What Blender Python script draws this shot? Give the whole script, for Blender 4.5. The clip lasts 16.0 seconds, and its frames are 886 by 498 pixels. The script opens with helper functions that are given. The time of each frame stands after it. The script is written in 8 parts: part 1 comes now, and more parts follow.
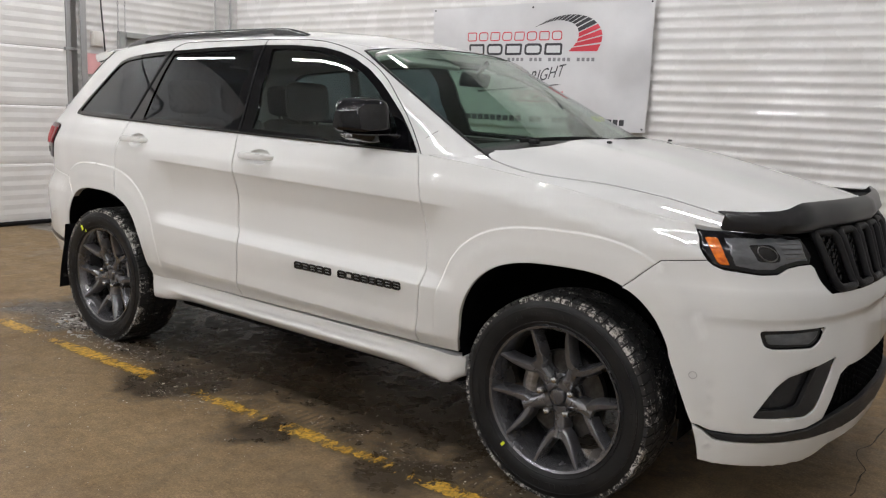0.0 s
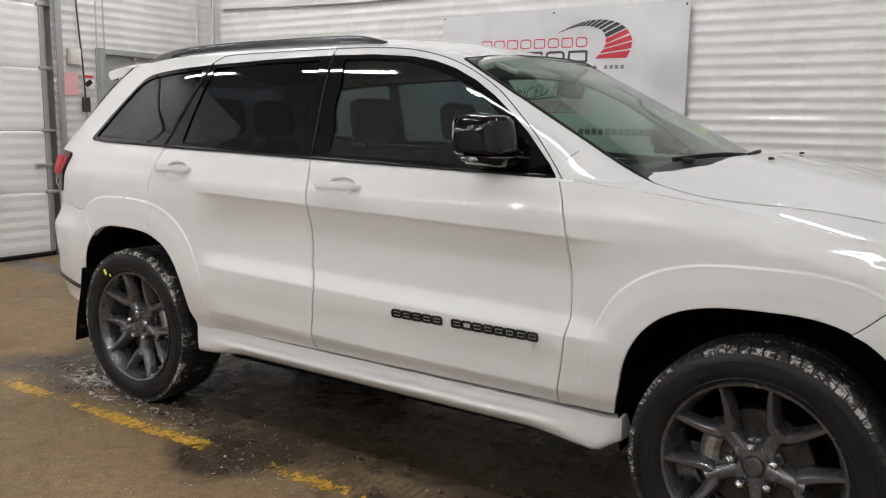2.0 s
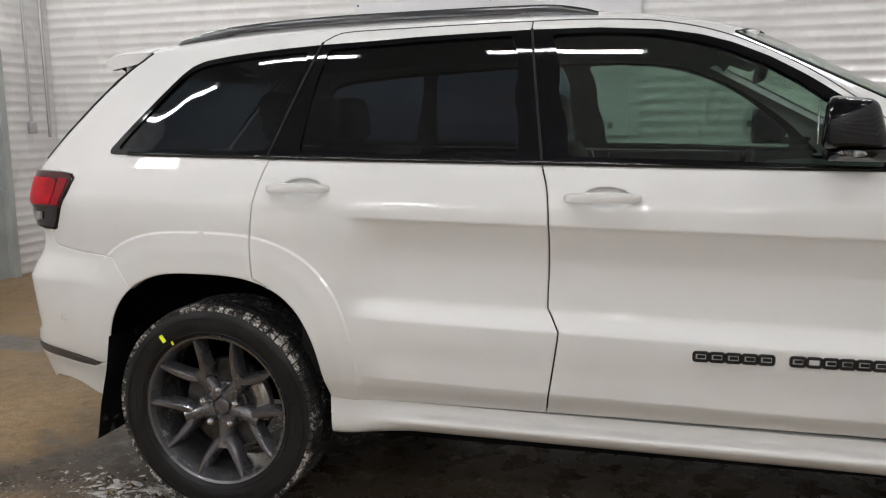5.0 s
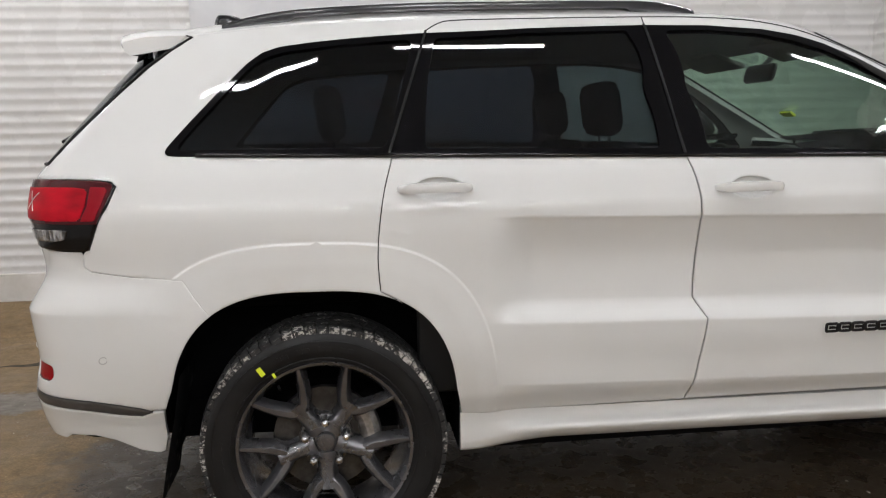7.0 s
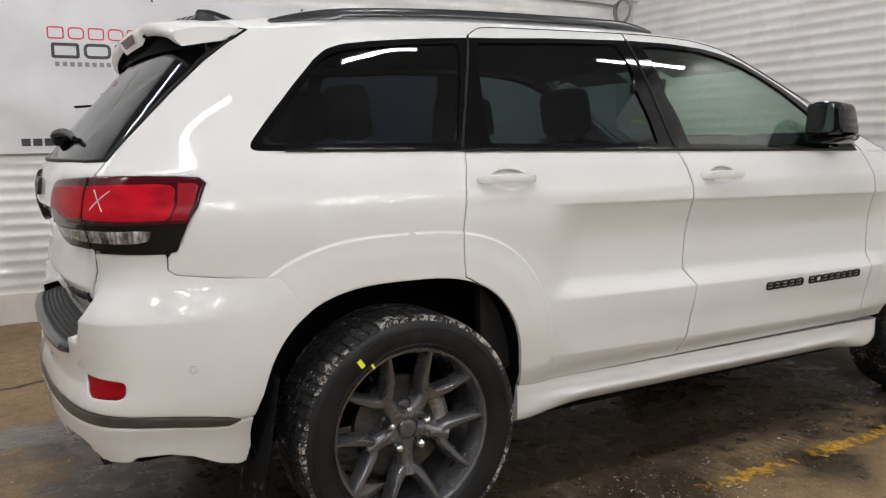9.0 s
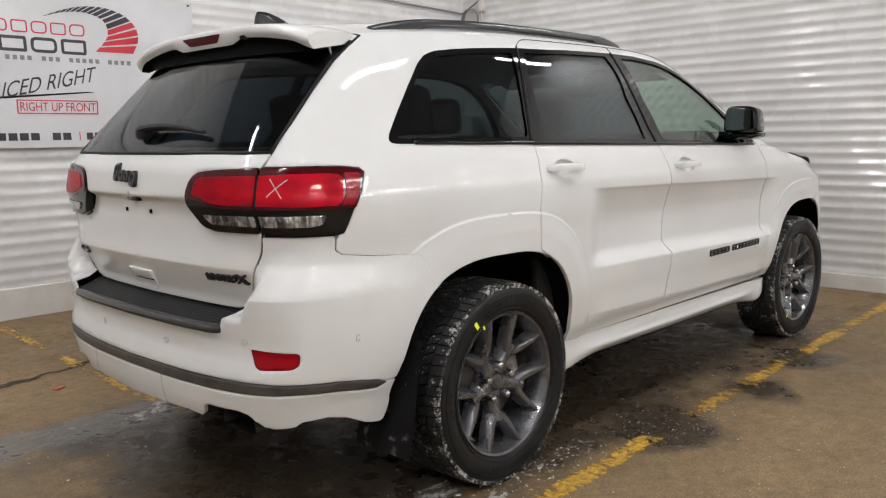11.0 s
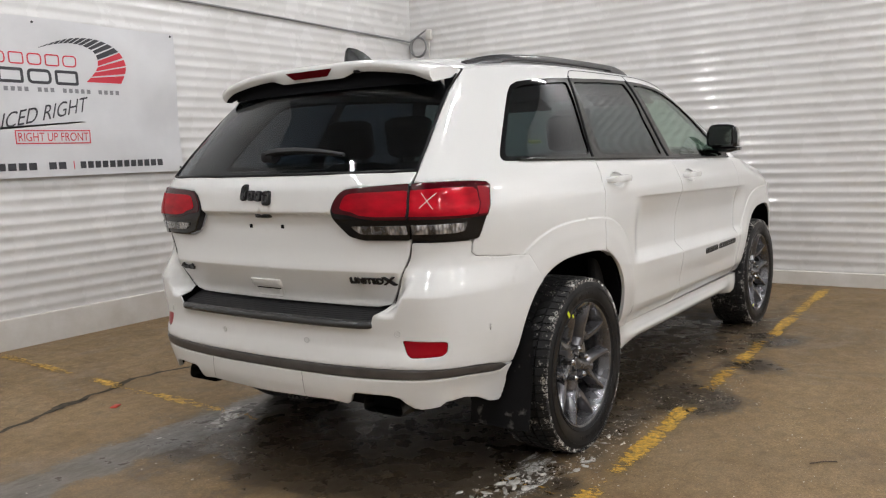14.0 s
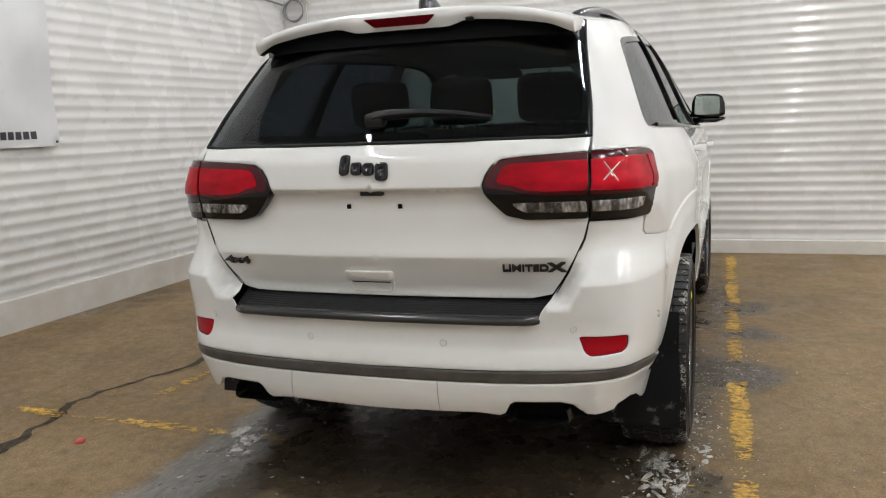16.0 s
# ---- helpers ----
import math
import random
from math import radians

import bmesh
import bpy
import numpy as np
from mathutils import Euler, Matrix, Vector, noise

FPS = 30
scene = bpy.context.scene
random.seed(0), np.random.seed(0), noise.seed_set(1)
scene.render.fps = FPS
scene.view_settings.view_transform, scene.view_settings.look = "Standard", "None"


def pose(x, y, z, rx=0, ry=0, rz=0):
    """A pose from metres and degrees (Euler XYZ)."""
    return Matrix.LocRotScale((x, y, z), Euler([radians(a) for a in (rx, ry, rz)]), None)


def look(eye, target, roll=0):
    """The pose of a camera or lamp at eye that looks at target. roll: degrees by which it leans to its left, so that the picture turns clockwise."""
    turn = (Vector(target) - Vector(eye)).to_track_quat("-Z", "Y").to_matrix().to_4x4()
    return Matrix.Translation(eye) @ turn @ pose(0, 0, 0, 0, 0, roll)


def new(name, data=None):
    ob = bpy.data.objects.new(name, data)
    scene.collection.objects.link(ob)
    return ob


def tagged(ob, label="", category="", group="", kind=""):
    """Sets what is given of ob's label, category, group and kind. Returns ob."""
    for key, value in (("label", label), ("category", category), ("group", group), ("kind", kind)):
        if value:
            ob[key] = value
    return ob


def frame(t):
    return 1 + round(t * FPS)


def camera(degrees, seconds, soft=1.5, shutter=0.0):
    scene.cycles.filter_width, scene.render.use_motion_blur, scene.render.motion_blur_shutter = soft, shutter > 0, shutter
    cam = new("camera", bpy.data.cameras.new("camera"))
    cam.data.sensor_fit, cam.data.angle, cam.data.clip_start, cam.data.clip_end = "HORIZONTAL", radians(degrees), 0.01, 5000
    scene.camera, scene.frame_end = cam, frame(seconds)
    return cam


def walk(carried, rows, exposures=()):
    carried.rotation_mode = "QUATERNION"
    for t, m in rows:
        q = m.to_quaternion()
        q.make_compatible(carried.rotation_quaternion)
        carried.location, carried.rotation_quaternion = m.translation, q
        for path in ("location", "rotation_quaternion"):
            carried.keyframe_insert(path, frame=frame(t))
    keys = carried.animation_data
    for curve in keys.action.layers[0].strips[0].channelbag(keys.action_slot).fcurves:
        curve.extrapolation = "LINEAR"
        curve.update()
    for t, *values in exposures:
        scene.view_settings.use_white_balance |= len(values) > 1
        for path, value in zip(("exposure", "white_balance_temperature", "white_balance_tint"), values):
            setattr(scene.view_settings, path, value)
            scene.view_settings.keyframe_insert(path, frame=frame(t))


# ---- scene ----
cam = camera(57.2, 16.0, 1.2)
PATH = [
    (0, (4.245, -3.433, 1.389), (3.073, -1.849, 1.052), 2.5),
    (0.5, (4.049, -3.382, 1.382), (2.925, -1.765, 1.028), 2.0),
    (1, (3.874, -3.368, 1.372), (2.779, -1.735, 1.002), 2.0),
    (1.5, (3.603, -3.359, 1.378), (2.511, -1.716, 1.05), 1.0),
    (2, (3.39, -3.368, 1.387), (2.312, -1.712, 1.083), 1.0),
    (2.5, (3.092, -3.456, 1.388), (2.08, -1.759, 1.081), 0.2),
    (3, (2.838, -3.478, 1.366), (1.923, -1.724, 1.07), 0.1),
    (3.5, (2.519, -3.435, 1.387), (1.679, -1.644, 1.093), 0.5),
    (4, (2.186, -3.419, 1.337), (1.447, -1.582, 1.054), 0.7),
    (4.5, (1.853, -3.425, 1.346), (1.24, -1.543, 1.057), -0.5),
    (5, (1.498, -3.387, 1.362), (0.986, -1.478, 1.061), -0.8),
    (5.2, (1.364, -3.365, 1.358), (0.879, -1.447, 1.061), -0.9),
    (7.5, (-0.241, -3.343, 1.324), (0.208, -1.416, 1.032), -1.0),
    (7.7, (-0.37, -3.33, 1.309), (0.155, -1.422, 1.015), -0.9),
    (8.2, (-0.68, -3.271, 1.281), (0.02, -1.417, 1.011), -0.9),
    (10.3, (-1.901, -2.941, 1.32), (-0.578, -1.47, 1.031), -1.2),
    (10.5, (-2.036, -2.909, 1.322), (-0.676, -1.47, 1.036), -1.2),
    (11, (-2.284, -2.796, 1.297), (-0.848, -1.431, 1.021), -1.0),
    (11.5, (-2.531, -2.635, 1.326), (-1.008, -1.365, 1.068), -1.7),
    (12, (-2.858, -2.537, 1.317), (-1.269, -1.349, 1.068), -3.5),
    (12.5, (-3.094, -2.518, 1.326), (-1.491, -1.346, 1.083), -3.8),
    (13, (-3.114, -2.5, 1.319), (-1.514, -1.321, 1.094), -3.2),
    (13.5, (-3.131, -2.499, 1.317), (-1.522, -1.332, 1.091), -2.7),
    (14, (-3.166, -2.444, 1.307), (-1.544, -1.297, 1.077), -2.3),
    (14.5, (-3.216, -2.178, 1.311), (-1.543, -1.105, 1.082), -2.3),
    (15, (-3.293, -1.805, 1.307), (-1.568, -0.819, 1.074), -1.9),
    (15.5, (-3.365, -1.421, 1.32), (-1.579, -0.563, 1.053), -2.5),
    (16, (-3.326, -1.079, 1.307), (-1.462, -0.42, 1.003), -2.3),
]
walk(cam, [(t, look(eye, target, roll)) for t, eye, target, roll in PATH], exposures=[(0, 0.02, 6500, 11), (3.5, -0.1, 6500, 11), (8, -0.03, 6500, 11), (11, 0.09, 6500, 11), (13.5, 0.1, 6500, 11), (16, 0.22, 6500, 8)])

# ---------------------------------------------------------------- world and light
world = bpy.data.worlds.new("world")
world.use_nodes = True
world.node_tree.nodes["Background"].inputs[0].default_value = (0.75, 0.8, 0.85, 1)
world.node_tree.nodes["Background"].inputs[1].default_value = 0.01
scene.world = world

LAMP_POWER = 100.0
ROOM_W, ROOM_E, ROOM_N, ROOM_S, ROOM_H = -4.3, 4.74, 3.5, -13.6, 4.7


# ---------------------------------------------------------------- materials
def mat(name, color, rough=0.5, metal=0.0, coat=0.0, **more):
    m = bpy.data.materials.new(name)
    m.use_nodes = True
    p = m.node_tree.nodes["Principled BSDF"]
    p.inputs["Base Color"].default_value = (*color, 1)
    p.inputs["Roughness"].default_value = rough
    p.inputs["Metallic"].default_value = metal
    p.inputs["Coat Weight"].default_value = coat
    p.inputs["Coat Roughness"].default_value = more.get("coat_rough", 0.03)
    if "spec" in more:
        p.inputs["Specular IOR Level"].default_value = more["spec"]
    if "emit" in more:
        p.inputs["Emission Color"].default_value = (*more.get("emit_color", color), 1)
        p.inputs["Emission Strength"].default_value = more["emit"]
    return m


class Nodes:
    """Small wrapper to wire nodes into a principled material."""

    def __init__(self, m):
        self.t = m.node_tree
        self.p = self.t.nodes["Principled BSDF"]
        self.co = self.t.nodes.new("ShaderNodeTexCoord").outputs["Object"]

    def add(self, kind, **values):
        n = self.t.nodes.new(kind)
        for key, v in values.items():
            n.inputs[key].default_value = v
        return n

    def link(self, a, b):
        self.t.links.new(a, b)

    def scaled(self, s, co=None):
        n = self.add("ShaderNodeMapping")
        n.inputs["Scale"].default_value = s
        self.link(co or self.co, n.inputs["Vector"])
        return n.outputs[0]

    def noise(self, scale, detail=4.0, rough=0.55, co=None, distort=0.0):
        n = self.add("ShaderNodeTexNoise", Scale=scale, Detail=detail, Roughness=rough, Distortion=distort)
        self.link(co or self.co, n.inputs["Vector"])
        return n.outputs["Fac"]

    def ramp(self, fac, lo, hi, a=(0, 0, 0), b=(1, 1, 1)):
        n = self.add("ShaderNodeValToRGB")
        n.color_ramp.elements[0].position, n.color_ramp.elements[1].position = lo, hi
        n.color_ramp.elements[0].color, n.color_ramp.elements[1].color = (*a, 1), (*b, 1)
        self.link(fac, n.inputs[0])
        return n.outputs[0]

    def math(self, op, a, b=0.0):
        n = self.add("ShaderNodeMath")
        n.operation = op
        for k, v in enumerate((a, b)):
            if isinstance(v, (int, float)):
                n.inputs[k].default_value = v
            else:
                self.link(v, n.inputs[k])
        return n.outputs[0]

    def mix(self, fac, a, b):
        n = self.t.nodes.new("ShaderNodeMix")
        n.data_type = "RGBA"
        for sock, v in ((n.inputs["Factor"], fac), (n.inputs["A"], a), (n.inputs["B"], b)):
            if isinstance(v, (int, float)):
                sock.default_value = v
            elif isinstance(v, tuple):
                sock.default_value = (*v, 1)
            else:
                self.link(v, sock)
        return n.outputs["Result"]

    def bump(self, height, strength=0.3, distance=0.01):
        n = self.add("ShaderNodeBump", Strength=strength, Distance=distance)
        self.link(height, n.inputs["Height"])
        self.link(n.outputs[0], self.p.inputs["Normal"])
        return n


def glass(name, tint, base=0.036, gloss_rough=0.0):
    """A thin tinted pane: clear tint, with a mirror gloss that grows at grazing angles."""
    m = bpy.data.materials.new(name)
    m.use_nodes = True
    t = m.node_tree
    t.nodes.remove(t.nodes["Principled BSDF"])
    clear = t.nodes.new("ShaderNodeBsdfTransparent")
    clear.inputs[0].default_value = (*tint, 1)
    shine = t.nodes.new("ShaderNodeBsdfGlossy")
    shine.inputs["Roughness"].default_value = gloss_rough
    lw = t.nodes.new("ShaderNodeLayerWeight")
    lw.inputs["Blend"].default_value = 0.5
    five = t.nodes.new("ShaderNodeMath")
    five.operation = "POWER"
    five.inputs[1].default_value = 5.0
    t.links.new(lw.outputs["Facing"], five.inputs[0])
    fr = t.nodes.new("ShaderNodeMath")
    fr.operation = "MULTIPLY_ADD"
    fr.inputs[1].default_value, fr.inputs[2].default_value = 0.9, base
    t.links.new(five.outputs[0], fr.inputs[0])
    mixer = t.nodes.new("ShaderNodeMixShader")
    t.links.new(fr.outputs[0], mixer.inputs[0])
    t.links.new(clear.outputs[0], mixer.inputs[1])
    t.links.new(shine.outputs[0], mixer.inputs[2])
    t.links.new(mixer.outputs[0], t.nodes["Material Output"].inputs["Surface"])
    return m


PAINT = mat("white_paint", (0.72, 0.72, 0.71), 0.5, coat=1.0, coat_rough=0.02, spec=0.1)
n = Nodes(PAINT)
n.link(n.ramp(n.noise(1.6, 5), 0.35, 0.75, (0.635, 0.637, 0.622), (0.66, 0.662, 0.648)), n.p.inputs["Base Color"])
n.link(n.ramp(n.noise(9, 6), 0.45, 0.8, (0.008, 0.008, 0.008), (0.022, 0.022, 0.022)), n.p.inputs["Coat Roughness"])
GLOSS_BLACK = mat("gloss_black", (0.0025, 0.0025, 0.0032), 0.04, spec=0.4)
INNER = mat("inner_black", (0.004, 0.004, 0.0045), 0.9, spec=0.05)
RUBBER = mat("rubber_black", (0.007, 0.007, 0.0078), 0.5, spec=0.2)
SALTY_RUBBER = mat("salt_stained_rubber", (0.012, 0.012, 0.013), 0.62, spec=0.2)
n = Nodes(SALTY_RUBBER)
n.link(n.ramp(n.noise(16, 9), 0.60, 0.74, (0.014, 0.014, 0.015), (0.26, 0.25, 0.235)), n.p.inputs["Base Color"])
n.bump(n.noise(60, 4), 0.3, 0.003)
PLASTIC = mat("textured_plastic", (0.02, 0.02, 0.021), 0.5, spec=0.3)
n = Nodes(PLASTIC)
n.bump(n.noise(420, 2), 0.35, 0.002)
n.link(n.ramp(n.noise(9, 5), 0.4, 0.75, (0.014, 0.014, 0.015), (0.032, 0.0315, 0.03)), n.p.inputs["Base Color"])
TRIM_GREY = mat("satin_grey_trim", (0.11, 0.105, 0.105), 0.36, metal=0.55)
n = Nodes(TRIM_GREY)
n.link(n.ramp(n.noise(12, 5), 0.35, 0.7, (0.085, 0.08, 0.08), (0.13, 0.125, 0.122)), n.p.inputs["Base Color"])
PAD_BLACK = mat("pad_black", (0.01, 0.01, 0.011), 0.5, spec=0.2)
n = Nodes(PAD_BLACK)
n.bump(n.noise(420, 2), 0.3, 0.002)
PAD_LIP = mat("pad_satin_grey", (0.028, 0.028, 0.03), 0.2, spec=0.5)
SENSOR = mat("painted_sensor_rim", (0.42, 0.42, 0.41), 0.5)
GRANITE = mat("granite_wheel", (0.09, 0.087, 0.09), 0.3, metal=0.7, coat=0.6, coat_rough=0.1)
n = Nodes(GRANITE)
n.link(n.ramp(n.noise(18, 6), 0.35, 0.7, (0.095, 0.095, 0.102), (0.145, 0.145, 0.153)), n.p.inputs["Base Color"])
n.link(n.ramp(n.noise(7, 5), 0.35, 0.7, (0.18, 0.18, 0.18), (0.34, 0.34, 0.34)), n.p.inputs["Roughness"])
CHROME = mat("chrome", (0.5, 0.5, 0.51), 0.25, metal=1.0)
STEEL = mat("cast_steel", (0.33, 0.32, 0.31), 0.42, metal=0.85)
n = Nodes(STEEL)
n.link(n.ramp(n.noise(30, 6), 0.4, 0.7, (0.2, 0.19, 0.18), (0.42, 0.41, 0.4)), n.p.inputs["Base Color"])
DISC = mat("brake_disc_steel", (0.13, 0.128, 0.125), 0.38, metal=0.85)
n = Nodes(DISC)
n.link(n.ramp(n.noise(26, 6), 0.4, 0.7, (0.04, 0.039, 0.038), (0.09, 0.088, 0.085)), n.p.inputs["Base Color"])
BADGE = mat("badge_black", (0.012, 0.012, 0.013), 0.25, coat=0.15, spec=0.3)
LAMP_RED = mat("lamp_red", (0.62, 0.006, 0.02), 0.35, coat=0.2, coat_rough=0.02, spec=0.05)
n = Nodes(LAMP_RED)
n.link(n.ramp(n.noise(9, 3, 0.5, n.scaled((1, 1, 2.5))), 0.35, 0.65, (0.24, 0.001, 0.007), (0.45, 0.0022, 0.013)), n.p.inputs["Base Color"])
LAMP_END = mat("lamp_dim_red", (0.24, 0.0014, 0.009), 0.25, coat=0.15, spec=0.15)
LAMP_MAROON = mat("lamp_maroon", (0.05, 0.001, 0.004), 0.1, coat=0.15, spec=0.3)
LAMP_DARK = mat("lamp_dark_red", (0.14, 0.0015, 0.006), 0.15, coat=0.1, spec=0.15)
LAMP_SMOKE = mat("lamp_smoked", (0.004, 0.004, 0.0048), 0.1, coat=0.05, spec=0.3)
LAMP_CLEAR = mat("lamp_clear_reflector", (0.6, 0.6, 0.6), 0.2, metal=0.6, coat=1.0)
n = Nodes(LAMP_CLEAR)
w = n.add("ShaderNodeTexVoronoi", Scale=85.0)
n.link(n.scaled((1.0, 1.0, 0.45)), w.inputs["Vector"])
n.bump(w.outputs["Distance"], 0.8, 0.01)
n.link(n.mix(n.ramp(n.noise(26, 2, 0.5, n.scaled((1, 1, 0.1))), 0.42, 0.56), (0.05, 0.05, 0.055), n.ramp(w.outputs["Distance"], 0.1, 0.8, (0.62, 0.62, 0.63), (0.16, 0.16, 0.17))), n.p.inputs["Base Color"])
AMBER = mat("amber_lens", (0.66, 0.15, 0.01), 0.25, coat=0.6, spec=0.2)
n = Nodes(AMBER)
n.link(n.ramp(n.noise(30, 4, 0.6, n.scaled((1, 1, 1.6))), 0.38, 0.62, (0.42, 0.075, 0.004), (0.72, 0.18, 0.012)), n.p.inputs["Base Color"])
HEAD_IN = mat("headlamp_inner", (0.085, 0.09, 0.10), 0.3, metal=0.3, coat=1.0)
n = Nodes(HEAD_IN)
n.link(n.ramp(n.noise(16, 3, 0.5, n.scaled((1, 1, 2.2))), 0.35, 0.68, (0.045, 0.048, 0.054), (0.095, 0.10, 0.11)), n.p.inputs["Base Color"])
GLASS_CLEAR = glass("clear_green_glass", (0.80, 0.905, 0.84))
GLASS_DOOR = glass("green_door_glass", (0.68, 0.77, 0.725), 0.10)
GLASS_BACK = glass("tailgate_glass", (0.36, 0.395, 0.42), 0.04)
GLASS_DARK = glass("privacy_glass", (0.35, 0.39, 0.425), 0.07)
MIRROR = mat("mirror_glass", (0.85, 0.9, 0.88), 0.01, metal=1.0)
LEATHER = mat("black_leather", (0.012, 0.0118, 0.0118), 0.6, spec=0.25)
n = Nodes(LEATHER)
n.bump(n.noise(160, 3), 0.12, 0.002)
LINER = mat("grey_headliner", (0.38, 0.38, 0.37), 0.95)
YELLOW_TAG = mat("yellow_tag", (0.72, 0.80, 0.03), 0.6)
SNOW = mat("dirty_snow", (0.55, 0.53, 0.49), 0.75)
n = Nodes(SNOW)
n.link(n.ramp(n.noise(22, 6), 0.3, 0.7, (0.30, 0.27, 0.23), (0.68, 0.67, 0.65)), n.p.inputs["Base Color"])
n.bump(n.noise(90, 4), 0.6, 0.01)


# ---------------------------------------------------------------- mesh helpers
def curve(*pts):
    """A smooth curve through (t, value) pairs that does not overshoot."""
    xs, ys = [p[0] for p in pts], [p[1] for p in pts]
    h = [b - a for a, b in zip(xs, xs[1:])]
    d = [(b - a) / k for a, b, k in zip(ys, ys[1:], h)]
    m = [d[0]] + [0 if a * b <= 0 else 2 * a * b / (a + b) for a, b in zip(d, d[1:])] + [d[-1]]

    def f(t):
        if t <= xs[0]:
            return ys[0]
        if t >= xs[-1]:
            return ys[-1]
        i = max(k for k in range(len(h)) if xs[k] <= t)
        u = (t - xs[i]) / h[i]
        return ((1 + 2 * u) * (1 - u) ** 2 * ys[i] + u * (1 - u) ** 2 * h[i] * m[i]
                + u * u * (3 - 2 * u) * ys[i + 1] + u * u * (u - 1) * h[i] * m[i + 1])
    return f


def eased(f, lo, hi, r, kind="even"):
    """The curve f between lo and hi with its bends rounded over a length r to each side."""
    d = 0.001
    ys = np.array([f(lo + i * d) for i in range(int((hi - lo) / d) + 2)])
    k = int(r / d)
    w = np.hanning(2 * k + 3)[1:-1]
    ys = np.convolve(np.pad(ys, k, mode="reflect", reflect_type=kind), w / w.sum(), mode="valid").tolist()
    last = len(ys) - 2

    def g(t):
        u = (t - lo) / d
        i = min(max(int(u), 0), last)
        u = min(max(u - i, 0.0), 1.0)
        return ys[i] * (1 - u) + ys[i + 1] * u
    return g


def smooth(a, b, x):
    u = min(1.0, max(0.0, (x - a) / (b - a)))
    return u * u * (3 - 2 * u)


def mesh_ob(name, verts, faces, mats, parent=None, label="", smooth_faces=True, face_mats=None, normals=None):
    me = bpy.data.meshes.new(name)
    me.from_pydata([tuple(v) for v in verts], [], faces)
    for m in mats if isinstance(mats, (list, tuple)) else [mats]:
        me.materials.append(m)
    me.polygons.foreach_set("use_smooth", [smooth_faces] * len(me.polygons))
    if face_mats:
        me.polygons.foreach_set("material_index", face_mats)
    me.update()
    if normals:
        me.normals_split_custom_set_from_vertices([tuple(q) for q in normals])
    ob = new(name, me)
    ob.parent = parent
    if label:
        ob["label"] = label
    return ob


def part(name, bm, material, parent=None, label="", angle=None):
    """Links a bmesh as one mesh object under a thing or a part; angle: faces that meet at less shade smooth."""
    me = bpy.data.meshes.new(name)
    if angle is not None:
        for f in bm.faces:
            f.smooth = True
        for e in bm.edges:
            e.smooth = len(e.link_faces) == 2 and e.calc_face_angle(0) < radians(angle)
    bm.to_mesh(me)
    bm.free()
    for m in material if isinstance(material, (list, tuple)) else [material]:
        me.materials.append(m)
    ob = new(name, me)
    ob.parent = parent
    if label:
        ob["label"] = label
    return ob


def box(bm, centre, size, bevel=0.0, turn=None, segments=2):
    """Adds a bevelled box; turn: a matrix about its centre."""
    r = bmesh.ops.create_cube(bm, size=1.0, matrix=Matrix.Diagonal((*size, 1)))
    vs = r["verts"]
    if bevel:
        es = {e for v in vs for e in v.link_edges}
        r = bmesh.ops.bevel(bm, geom=list(es), offset=bevel, segments=segments, affect="EDGES", profile=0.5)
        vs = list({v for f in r["faces"] for v in f.verts} | {v for v in vs if v.is_valid})
    m = Matrix.Translation(centre) @ (turn or Matrix())
    bmesh.ops.transform(bm, matrix=m, verts=vs)
    return vs


def boxed(centre, size, bevel=0.0, turn=None):
    bm = bmesh.new()
    box(bm, centre, size, bevel, turn)
    return bm


def rod(bm, a, b, r, n=12, r2=None):
    """Adds a closed cylinder from a to b."""
    a, b = Vector(a), Vector(b)
    m = Matrix.Translation((a + b) / 2) @ (b - a).to_track_quat("Z", "Y").to_matrix().to_4x4()
    bmesh.ops.create_cone(bm, cap_ends=True, segments=n, radius1=r, radius2=r if r2 is None else r2, depth=(b - a).length, matrix=m)


def tube(bm, pts, r, n=8, flat=1.0, up=(0, 0, 1), closed=False):
    """Adds a tube along points; flat squeezes it across the direction up."""
    pts = [Vector(p) for p in pts]
    rings = []
    for i, p in enumerate(pts):
        a = pts[i - 1] if i or closed else p
        b = pts[(i + 1) % len(pts)] if i < len(pts) - 1 or closed else p
        t = (b - a).normalized()
        side = t.cross(Vector(up))
        side = side.normalized() if side.length > 1e-5 else Vector((1, 0, 0))
        top = side.cross(t)
        rr = r(i / (len(pts) - 1)) if callable(r) else r
        rings.append([bm.verts.new(p + rr * (math.cos(k * math.tau / n) * side + flat * math.sin(k * math.tau / n) * top)) for k in range(n)])
    pairs = list(zip(rings, rings[1:])) + ([(rings[-1], rings[0])] if closed else [])
    for a, b in pairs:
        for k in range(n):
            bm.faces.new((a[k], a[(k + 1) % n], b[(k + 1) % n], b[k]))
    if not closed:
        bm.faces.new(rings[0])
        bm.faces.new(rings[-1][::-1])
    bmesh.ops.recalc_face_normals(bm, faces=bm.faces[:])


def lathe(bm, profile, n=64, axis_y=True):
    """Turns (radius, y) pairs round the y axis."""
    rings = [[bm.verts.new((r * math.cos(k * math.tau / n), y, r * math.sin(k * math.tau / n))) for k in range(n)] for r, y in profile]
    for a, b in zip(rings, rings[1:]):
        for k in range(n):
            bm.faces.new((a[k], a[(k + 1) % n], b[(k + 1) % n], b[k]))
    return rings


